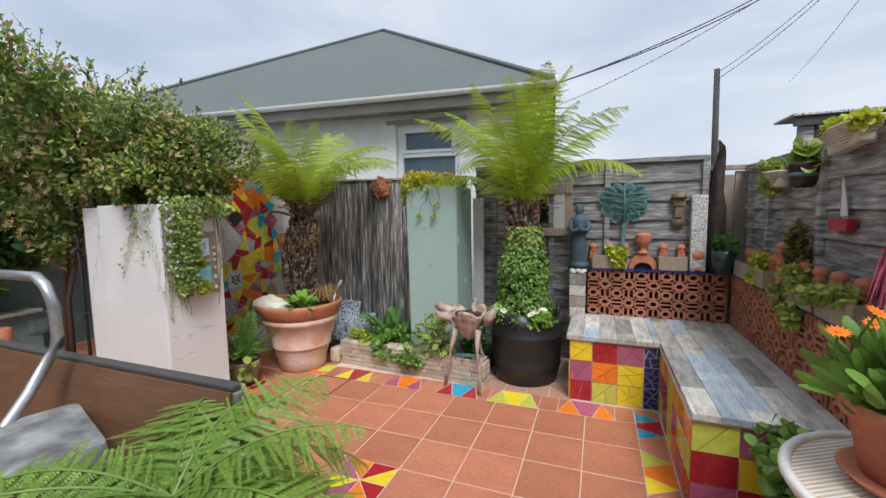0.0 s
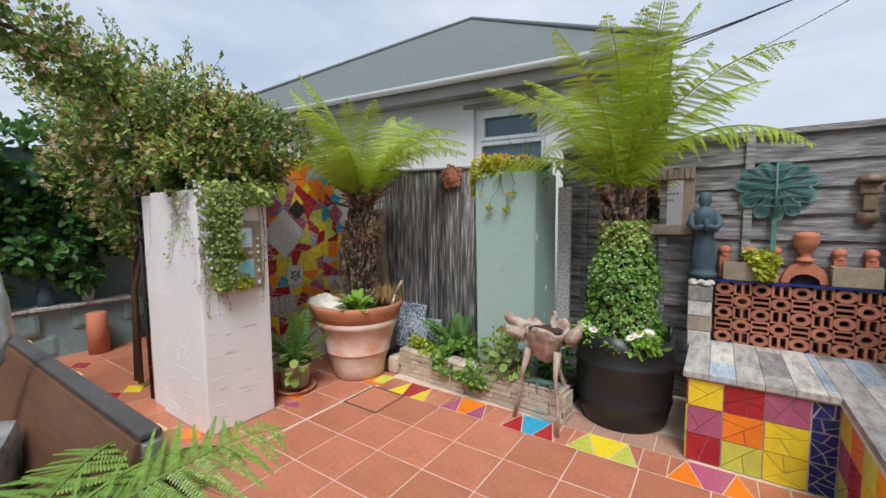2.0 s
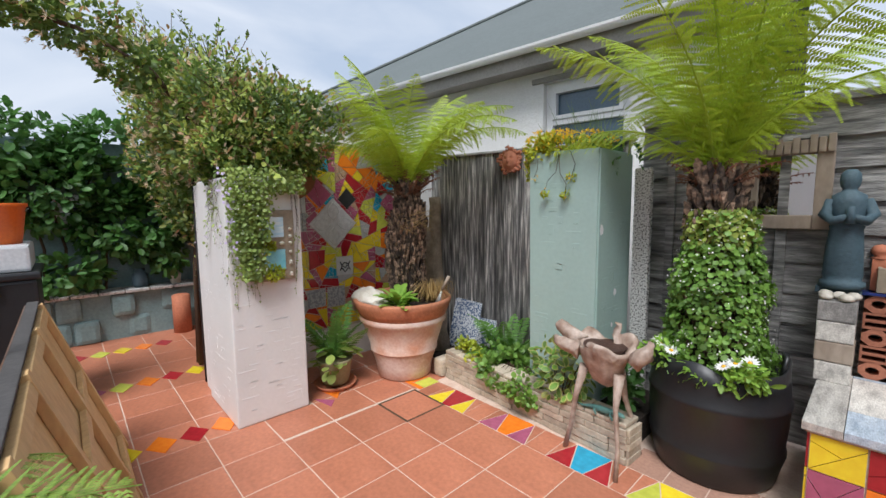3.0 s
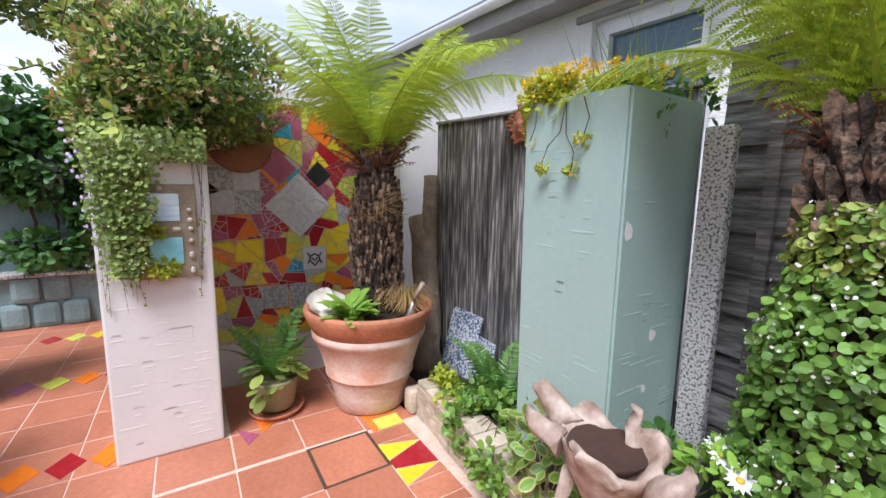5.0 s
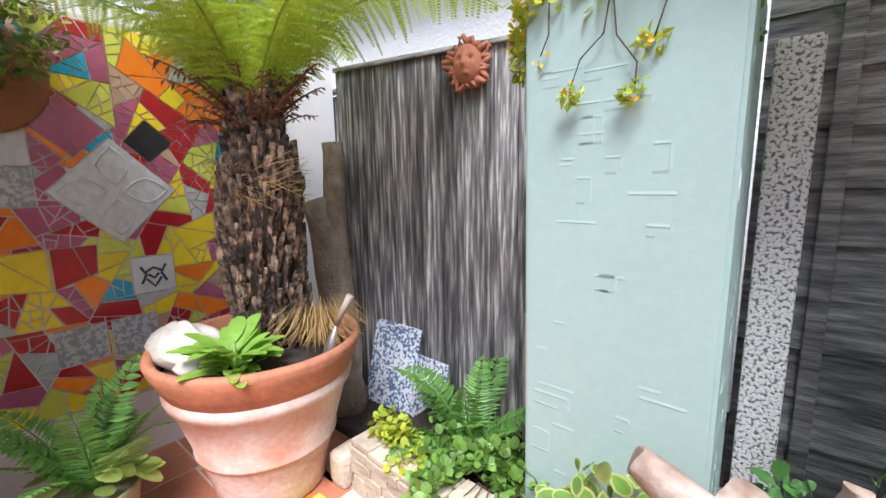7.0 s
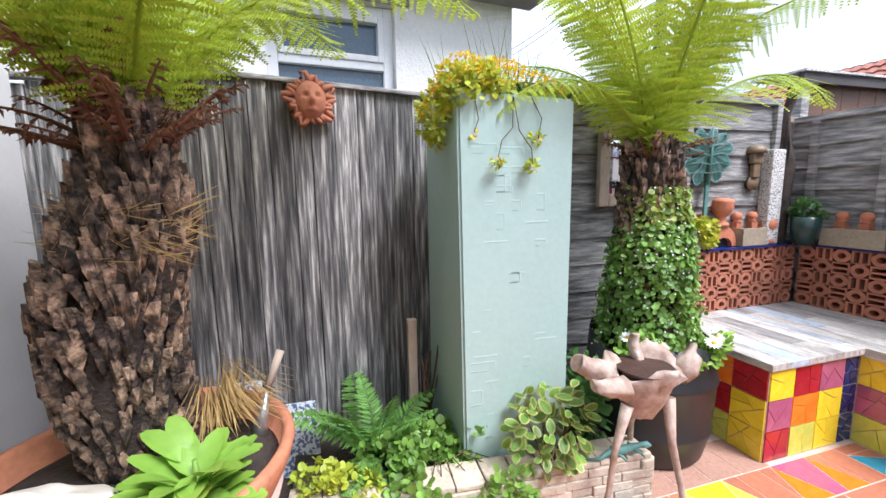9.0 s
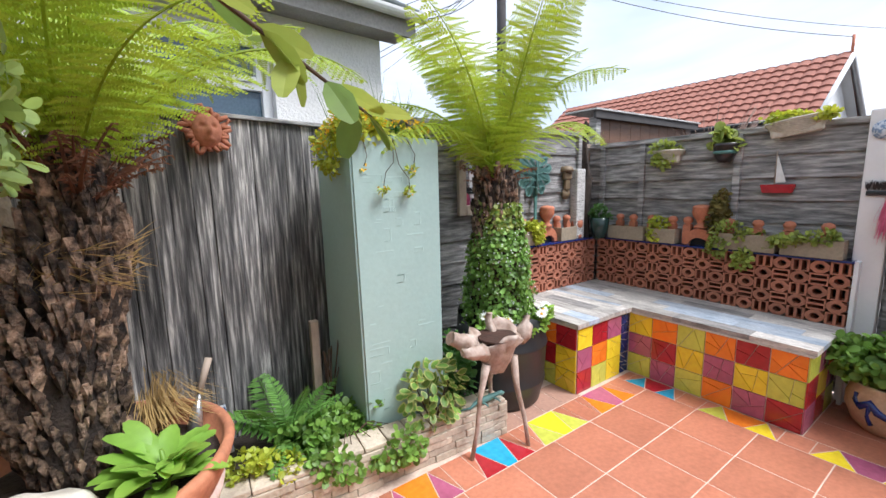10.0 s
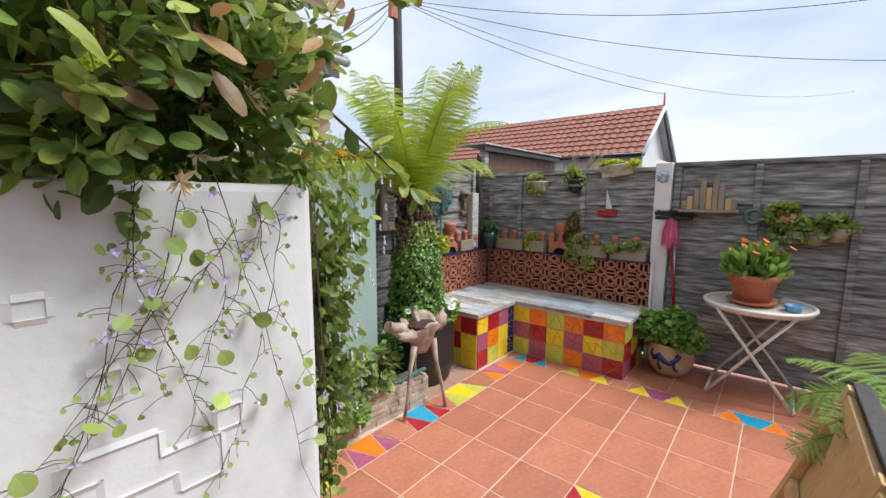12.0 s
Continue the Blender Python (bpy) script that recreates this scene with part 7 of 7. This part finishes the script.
tp = thing("mosaic_plaque", "small white and blue mosaic plaque on the yard wall", "wall plaque", (-5.745, -1.4, 1.35))
for j in range(3):
    for k in range(3):
        part("tile", bx(0, 0.012, -0.2 + k * 0.135, -0.072 + k * 0.135, -0.2 + j * 0.135, -0.072 + j * 0.135, bevel=0.002), GLAZE["navy"] if j == 1 and k == 1 else GLAZE["white"], tp)
bxs = thing("storage_box", "black plastic storage box on the patio", "storage box", (-3.95, -1.9, 0))
part("tub", bx(-0.3, 0.3, -0.22, 0.22, 0, 0.95, bevel=0.02), M_BLACK, bxs)
part("lid", bx(-0.32, 0.32, -0.24, 0.24, 0.951, 1.0, bevel=0.015), M_BLACK, bxs)
part("clip", bx(0.301, 0.325, -0.05, 0.05, 0.86, 0.96, bevel=0.005), GLAZE["yellow"], bxs, "yellow plastic clip")
cl = tagged(part("clear_box", bx(-0.27, 0.27, -0.2, 0.2, 0, 0.17, bevel=0.02), mat("cloudy clear plastic", (0.62, 0.64, 0.66), (0.5, 0.52, 0.54), 4, 0.3, 0.0)), "cloudy clear plastic tub on the storage box", "storage box")
cl.matrix_basis = pose(-3.95, -1.9, 1.001)
bk = thing("bucket", "orange plastic bucket on the clear tub", "bucket", (-3.93, -1.87, 1.172))
part("pail", lathe([(0, 0), (0.13, 0), (0.165, 0.24), (0.175, 0.24), (0.175, 0.265), (0.16, 0.265), (0.13, 0.02), (0, 0.02)], 28), mat("orange plastic", (0.80, 0.16, 0.02), None, 4, 0.35, 0.0), bk)
part("bail", tube([(0, -0.175, 0.23), (0.09, -0.1, 0.16), (0.14, 0, 0.13), (0.09, 0.1, 0.16), (0, 0.175, 0.23)], 0.004, 6), M_STEEL, bk)

# bare shrub and shed edge beyond the side fence
tw = thing("bare_shrub", "tangle of bare brown twigs behind the fence", "shrub", (4.2, 1.6, 0))
bm = bmesh.new()
for k in range(150):
    a = rg_.uniform(0, 6.28)
    o = Vector((math.cos(a) * 0.9, math.sin(a) * 0.7, 0))
    h = rg_.uniform(1.6, 2.5)
    tube([(0, 0, 0.8), o * 0.3 + Vector((0, 0, h * 0.75)), o * rg_.uniform(0.5, 1.2) + Vector((0, 0, h))], [0.012, 0.008, 0.003], 4, bm)
part("twigs", bm, mat("brown twig", (0.26, 0.17, 0.13), (0.18, 0.12, 0.09), 9, 0.9, 0.2), tw)
shed = thing("lean_to", "old dark timber lean-to shed behind the side fence", "shed", (0, 0, 0))
for k in range(10):
    part("board", bx(1.76 + k * 0.22, 1.975 + k * 0.22, 1.78, 1.81, 0, 2.19, bevel=0.004), M_DKBROWN, shed)
part("corner_post", bx(1.66, 1.75, 1.74, 1.83, 0, 2.19, bevel=0.006), M_FENCE, shed)
part("fascia", bx(1.60, 3.99, 1.70, 1.735, 2.17, 2.25, bevel=0.004), M_POLE, shed)
part("roof_sheet", bx(1.58, 4.01, 1.68, 2.1, 2.252, 2.272, bevel=0.004), M_CONC, shed)
ft = thing("tree", "distant dark green tree beyond the fences", "tree", (24, -9, 0))
part("trunk", tube([(0, 0, 0), (0.1, 0, 2.5), (0, 0.1, 5)], [0.3, 0.2, 0.08], 10), M_BARK, ft)
for pts in ([(0, 0, 2.5), (1.2, 0.4, 4)], [(0, 0, 2.8), (-1.1, 0.6, 4.2)], [(0, 0, 2.2), (0.3, -1.2, 3.8)]):
    part("limb", tube(pts, [0.12, 0.04], 7), M_BARK, ft)
L = Leaves()
for x, y, z, a in ((0, 0, 4.6, 1.3), (1.2, 0.5, 4.1, 1.0), (-1.2, 0.6, 4.3, 1.0), (0.3, -1.2, 4.0, 1.0), (0.2, 1.5, 4.2, 1.0)):
    bush(L, rg_, (x, y, z), (a, a, a * 0.8), 900, 0.22, 0.2, 0.5, 0.6)
L.put("crown", L_HONEY, ft)

# ---------------------------------------------------------------- floor tiles
tq = random.Random(5)


def tile_mesh(w, h):
    bm = bmesh.new()
    b = 0.0025
    lo_ = [bm.verts.new((x, y, -0.006)) for x, y in ((0, 0), (w, 0), (w, h), (0, h))]
    md = [bm.verts.new((x, y, -0.0025)) for x, y in ((0, 0), (w, 0), (w, h), (0, h))]
    hi_ = [bm.verts.new((x, y, 0)) for x, y in ((b, b), (w - b, b), (w - b, h - b), (b, h - b))]
    bm.faces.new(hi_)
    for i in range(4):
        j = (i + 1) % 4
        bm.faces.new((lo_[i], lo_[j], md[j], md[i]))
        bm.faces.new((md[i], md[j], hi_[j], hi_[i]))
    me = bpy.data.meshes.new("floor_tile")
    bm.to_mesh(me)
    bm.free()
    me.materials.append(M_TERRA)
    return me


GAP = 0.0048
TM = tile_mesh(G - GAP, G - GAP)


def lay(x, y, me=TM, dz=0.0, turn=0.0):
    ob = part("floor_tile", me, None, floor)
    ob.matrix_basis = pose(x + GAP / 2, y + GAP / 2, dz + tq.uniform(-0.0006, 0.0006), tq.uniform(-0.12, 0.12), tq.uniform(-0.12, 0.12), turn)


for j in range(-9, 1):
    for i in range(-8, 1):
        x, y = i * G, j * G
        if -1.40 < x + 0.17 < -0.95 and -1.05 < y + 0.17 < -0.63:
            continue
        if x < -2.62 and y > -0.85:
            continue
        if (i, j) == (-7, 0):
            wet = part("floor_tile", TM, None, floor)
            wet.matrix_basis = pose(x + 0.011, y + 0.011, -0.001) @ Matrix.Diagonal((0.945, 0.945, 1, 1))
            part("damp_joint", bx(x - 0.004, x + G + 0.004, y - 0.004, y + G + 0.004, -0.006, -0.0014), M_DKGROUT, floor)
            continue
        lay(x, y)


def shard(poly, material, name="tile"):
    q = inset(poly, 0.003)
    if len(q) > 2 and area(q) > 1e-5:
        part(name, prism(bmesh.new(), q, -0.006, 0.0), material, floor)


def along(o, u, v):
    return lambda a, b: (o[0] + u[0] * a + v[0] * b, o[1] + u[1] * a + v[1] * b)


def border(o, u, v, w, runs, length):
    """A strip of coloured triangles and a parallelogram, with terracotta between the groups."""
    f = along(o, u, v)
    at = 0.0
    for start, ln, cols in runs:
        if start > at + 0.02:
            n = max(1, round((start - at) / 0.26))
            for k in range(n):
                a, b = at + (start - at) * k / n, at + (start - at) * (k + 1) / n
                shard([f(a, 0), f(b, 0), f(b, w), f(a, w)], M_TERRA, "floor_tile")
        a, b = start, start + ln
        m1, m2 = a + ln * 0.42, a + ln * 0.62
        t1, t2 = a + ln * 0.20, a + ln * 0.78
        shard([f(a, 0), f(m1, 0), f(t1, w)], GLAZE[cols[0]])
        shard([f(m1, 0), f(m2, 0), f(t2, w), f(t1, w)], GLAZE[cols[1]])
        shard([f(m2, 0), f(b, 0), f(t2, w)], GLAZE[cols[2]])
        shard([f(a, 0), f(t1, w), f(a, w)], M_TERRA, "floor_tile")
        shard([f(b, 0), f(b, w), f(t2, w)], M_TERRA, "floor_tile")
        at = b
    if at < length - 0.02:
        n = max(1, round((length - at) / 0.28))
        for k in range(n):
            a, b = at + (length - at) * k / n, at + (length - at) * (k + 1) / n
            shard([f(a, 0), f(b, 0), f(b, w), f(a, w)], M_TERRA, "floor_tile")


border((-2.30, G), (1, 0), (0, 1), 0.225, [(0.12, 0.36, ("yellow", "red", "yellow")), (0.62, 0.36, ("mauve", "orange", "mauve")), (1.12, 0.36, ("red", "blue", "red")), (1.56, 0.40, ("lime", "yellow", "lime")), (2.10, 0.40, ("orange", "mauve", "orange"))], 2.63)
border((G, 0.56), (0, -1), (1, 0), 0.165, [(0.06, 0.36, ("blue", "red", "blue")), (0.56, 0.42, ("lime", "orange", "yellow")), (1.12, 0.44, ("yellow", "mauve", "yellow")), (1.72, 0.44, ("orange", "blue", "orange")), (2.32, 0.44, ("lime", "red", "lime")), (2.95, 0.4, ("yellow", "mauve", "yellow"))], 3.6)
for j in range(-10, 0):
    for k in range(3):
        x = 0.502 + k * 0.27
        y = j * G - 0.16
        if y + G < -0.49:
            shard([(x, y), (x + 0.268, y), (x + 0.268, y + G), (x, y + G)], M_TERRA, "floor_tile")
# strip between barrel, planter and bench
for k in range(4):
    shard([(-0.83 + k * 0.18, 0.56), (-0.65 + k * 0.18, 0.56), (-0.65 + k * 0.18, 0.80), (-0.83 + k * 0.18, 0.80)], M_FLOORSLAB, "floor_tile")

# bright square let into the main floor
sqx0, sqx1, sqy0, sqy1 = -1.332, -0.999, -0.999, -0.666
c_ = ((sqx0 + sqx1) / 2, (sqy0 + sqy1) / 2)
pts8 = [(sqx0, sqy0), (c_[0], sqy0), (sqx1, sqy0), (sqx1, c_[1]), (sqx1, sqy1), (c_[0], sqy1), (sqx0, sqy1), (sqx0, c_[1])]
for k, cn_ in enumerate(("mauve", "orange", "red", "yellow", "red", "orange", "mauve", "yellow")):
    shard([pts8[k], pts8[(k + 1) % 8], c_], GLAZE[cn_])

# damp sunken tiles near the pots, larger irregular tiles by the wall
for x0, x1, y0, y1 in ((-2.66, -2.33, 0.333, 0.66), (-2.66, -2.35, 0.0, 0.33), (-2.66, -2.35, -0.33, -0.003), (-3.0, -2.664, -0.33, -0.02), (-3.30, -3.004, -0.33, 0.0), (-3.0, -2.664, -0.016, 0.30), (-3.30, -3.004, 0.004, 0.32), (-3.30, -2.97, 0.324, 0.62), (-2.966, -2.664, 0.304, 0.62), (-3.30, -2.97, 0.624, 0.86), (-2.966, -2.43, 0.624, 0.86), (-2.66, -2.35, -0.664, -0.334)):
    shard([(x0, y0), (x1, y0), (x1, y1), (x0, y1)], M_TERRA, "floor_tile")
for poly, cn_ in (([(-2.42, 0.40), (-2.30, 0.40), (-2.30, 0.56), (-2.42, 0.56)], "lime"), ([(-2.50, 0.36), (-2.30, 0.36), (-2.30, 0.40), (-2.46, 0.40)], "orange"), ([(-2.50, 0.37), (-2.43, 0.41), (-2.43, 0.58)], "orange"), ([(-2.80, -0.20), (-2.60, -0.17), (-2.70, -0.09)], "orange"), ([(-2.72, -0.30), (-2.52, -0.26), (-2.60, -0.19)], "mauve")):
    q = inset(poly, 0.003)
    if len(q) > 2:
        part("tile", prism(bmesh.new(), q, -0.003, 0.003), GLAZE[cn_], floor)

# yard floor beyond the pillar, with three coloured strips across it
for j in range(-11, 2):
    for i in range(-17, -8):
        x, y = i * G, j * G
        if y > -0.86 and x > -3.70:
            continue
        lay(x, y)


def strip(x0, y0, n, cols):
    for k in range(n):
        a = y0 + k * 0.17
        d = 0.0825
        q = [(x0, a), (x0 + 0.12, a + d), (x0, a + 0.165), (x0 - 0.12, a + d)]
        qq = inset(q, 0.004)
        part("tile", prism(bmesh.new(), qq, -0.003, 0.004), GLAZE[cols[k % len(cols)]], floor)


strip(-5.02, -1.62, 5, ("red", "lime", "yellow", "orange"))
strip(-3.95, -1.55, 5, ("mauve", "lime", "orange", "red", "yellow"))
strip(-2.80, -1.46, 4, ("yellow", "orange", "red", "orange"))

# ---------------------------------------------------------------- mosaic wall
mq = random.Random(77)
MX = -3.31
Mm = Matrix(((0, 0, 1, MX), (1, 0, 0, 0), (0, 1, 0, 0), (0, 0, 0, 1)))
moz = thing("wall_mosaic_tiles", "bright broken tile mosaic of reds, oranges, yellows and greys", "mosaic", (0, 0, 0), kind="structure")
part("grout_bed", bx(MX, MX + 0.006, -0.355, 1.02, 0.30, 1.95), M_MGROUT, moz)


def mtile(poly, key, z1=0.012, material=None, g=0.003):
    q = inset(poly, g)
    if len(q) > 2 and area(q) > 4e-5:
        return part("tile", prism(bmesh.new(), q, 0.005, z1, Mm), material or GLAZE[key], moz)


# set pieces: the grey diamond, the crest tile, the four patterned grey tiles
cy, cz, hd = 0.222, 1.245, 0.228
DIA = [(cy - hd, cz), (cy, cz - hd), (cy + hd, cz), (cy, cz + hd)]
M_PALE = mat("pale grey embossed tile", (0.60, 0.60, 0.60), (0.50, 0.50, 0.50), 30, 0.3, 0.1, 70, 0.2, grain=0.1)
M_PATT = mat("grey patterned cement tile", (0.50, 0.50, 0.49), (0.27, 0.28, 0.29), 55, 0.4, 0.05, 90, 0.08, grain=0.1)
fixed = [DIA, [(0.235, 0.775), (0.405, 0.775), (0.405, 0.945), (0.235, 0.945)]] + [[(-0.35 + a * 0.16, 1.19 + b * 0.155), (-0.19 + a * 0.16, 1.19 + b * 0.155), (-0.19 + a * 0.16, 1.345 + b * 0.155), (-0.35 + a * 0.16, 1.345 + b * 0.155)] for a in range(2) for b in range(2)] + [[(-0.04, 1.52), (0.10, 1.385), (0.21, 1.50), (0.08, 1.63)], [(0.27, 1.46), (0.36, 1.37), (0.46, 1.46), (0.36, 1.56)], [(0.72, 1.42), (0.83, 1.32), (0.93, 1.43), (0.82, 1.53)], [(-0.21, 0.87), (-0.03, 0.85), (-0.03, 1.02), (-0.19, 1.01)], [(-0.02, 0.85), (0.12, 0.90), (0.13, 1.02), (-0.02, 1.02)], [(-0.05, 0.52), (0.12, 0.52), (0.12, 0.68), (-0.05, 0.68)], [(0.14, 0.50), (0.31, 0.50), (0.31, 0.68), (0.14, 0.68)]]


def hits(poly, q):
    """Whether two convex polygons overlap."""
    for A, B in ((poly, q), (q, poly)):
        s = 1 if sum(a[0] * b[1] - a[1] * b[0] for a, b in zip(A, A[1:] + A[:1])) > 0 else -1
        for a, b in zip(A, A[1:] + A[:1]):
            nx, ny = (b[1] - a[1]) * s, -(b[0] - a[0]) * s
            if all((c[0] - a[0]) * nx + (c[1] - a[1]) * ny >= -1e-4 for c in B):
                return False
    return True


mtile(DIA, "grey", 0.013, M_PALE)
for k in range(4):
    a = math.pi / 2 * k
    c, s = math.cos(a), math.sin(a)
    arc = [(cy + c * (0.03 + 0.16 * u) - s * 0.055 * math.sin(math.pi * u), cz + s * (0.03 + 0.16 * u) + c * 0.055 * math.sin(math.pi * u)) for u in (0, 0.25, 0.5, 0.75, 1)]
    arc2 = [(cy + c * (0.03 + 0.16 * u) + s * 0.055 * math.sin(math.pi * u), cz + s * (0.03 + 0.16 * u) - c * 0.055 * math.sin(math.pi * u)) for u in (0, 0.25, 0.5, 0.75, 1)]
    for q in (arc, arc2):
        part("raised_line", tube([(MX + 0.0135, y, z) for y, z in q], 0.0035, 5), GLAZE["white"], moz)
mtile(fixed[1], "white", 0.013)
for pts in ([(0.27, 0.90), (0.29, 0.86), (0.27, 0.82)], [(0.37, 0.90), (0.35, 0.86), (0.37, 0.82)], [(0.285, 0.87), (0.32, 0.89), (0.355, 0.87)], [(0.29, 0.84), (0.32, 0.80), (0.35, 0.84)], [(0.30, 0.86), (0.32, 0.84), (0.34, 0.86)]):
    part("crest_line", tube([(MX + 0.0135, y, z) for y, z in pts], 0.006, 6), GLAZE["black"], moz)
for k, q in enumerate(fixed[2:6]):
    mtile(q, "grey", 0.012, (M_PALE, M_PATT, M_PATT, M_PALE)[k])
for q, key in zip(fixed[6:11], ("mauve", "black", "mauve", "yellow", "red")):
    for w in crazed(q, 9 if q is fixed[8] else 1 if key == "black" else 2, mq):
        mtile(w, key, 0.013, None, 0.002)
for q in fixed[11:]:
    mtile(q, "grey", 0.012, M_PATT)
disc = [(-0.27 + 0.07 * math.cos(6.283 * k / 18), 1.265 + 0.07 * math.sin(6.283 * k / 18)) for k in range(18)]
part("round_tile", prism(bmesh.new(), disc, 0.012, 0.016, Mm), M_PALE, moz)
big = [(-0.35, 0.32), (1.0, 0.32), (1.0, 1.93), (-0.35, 1.93)]
shards = crazed(big, 230, mq)
order = ("orange", "yellow", "red", "mauve", "orange", "lime", "red", "tan", "yellow", "blue", "mauve", "orange", "grey", "red", "lime", "yellow")
for k, s in enumerate(shards):
    c = mid(s)
    if c[0] > 0.92 + 0.09 * math.sin(c[1] * 7):
        continue
    pieces = [s]
    for f in fixed:
        nxt = []
        for p in pieces:
            if hits(p, f):
                # cut away along the sides of the set piece
                rest, fc = p, mid(f)
                for a, b in zip(f, f[1:] + f[:1]):
                    inner = None
                    dx, dy = b[0] - a[0], b[1] - a[1]
                    inside = (fc[0] - a[0]) * dy - (fc[1] - a[1]) * dx > 0
                    for q in split(rest, a, (dx, dy)):
                        c2 = mid(q)
                        if ((c2[0] - a[0]) * dy - (c2[1] - a[1]) * dx > 0) == inside:
                            inner = q
                        else:
                            nxt.append(q)
                    if inner is None:
                        break
                    rest = inner
            else:
                nxt.append(p)
        pieces = nxt
    key = mq.choice(order)
    for p in pieces:
        if area(p) < 0.0005:
            continue
        if mq.random() < 0.45:
            for w in crazed(p, max(2, int(area(p) / 0.0016)), mq):
                mtile(w, key)
        else:
            mtile(p, key)
# round wooden dish at the top of the mosaic
dd = thing("wooden_disc", "round brown wooden disc hung on the mosaic wall", "wall ornament", (MX + 0.02, -0.14, 1.66))
part("disc", lathe([(0, 0), (0.20, 0), (0.20, 0.02), (0.19, 0.03), (0, 0.022)], 40, m=pose(0, 0, 0, 0, 90, 0)), mat("warm brown wood", (0.30, 0.12, 0.05), (0.22, 0.085, 0.035), 5, 0.5, 0.1), dd)
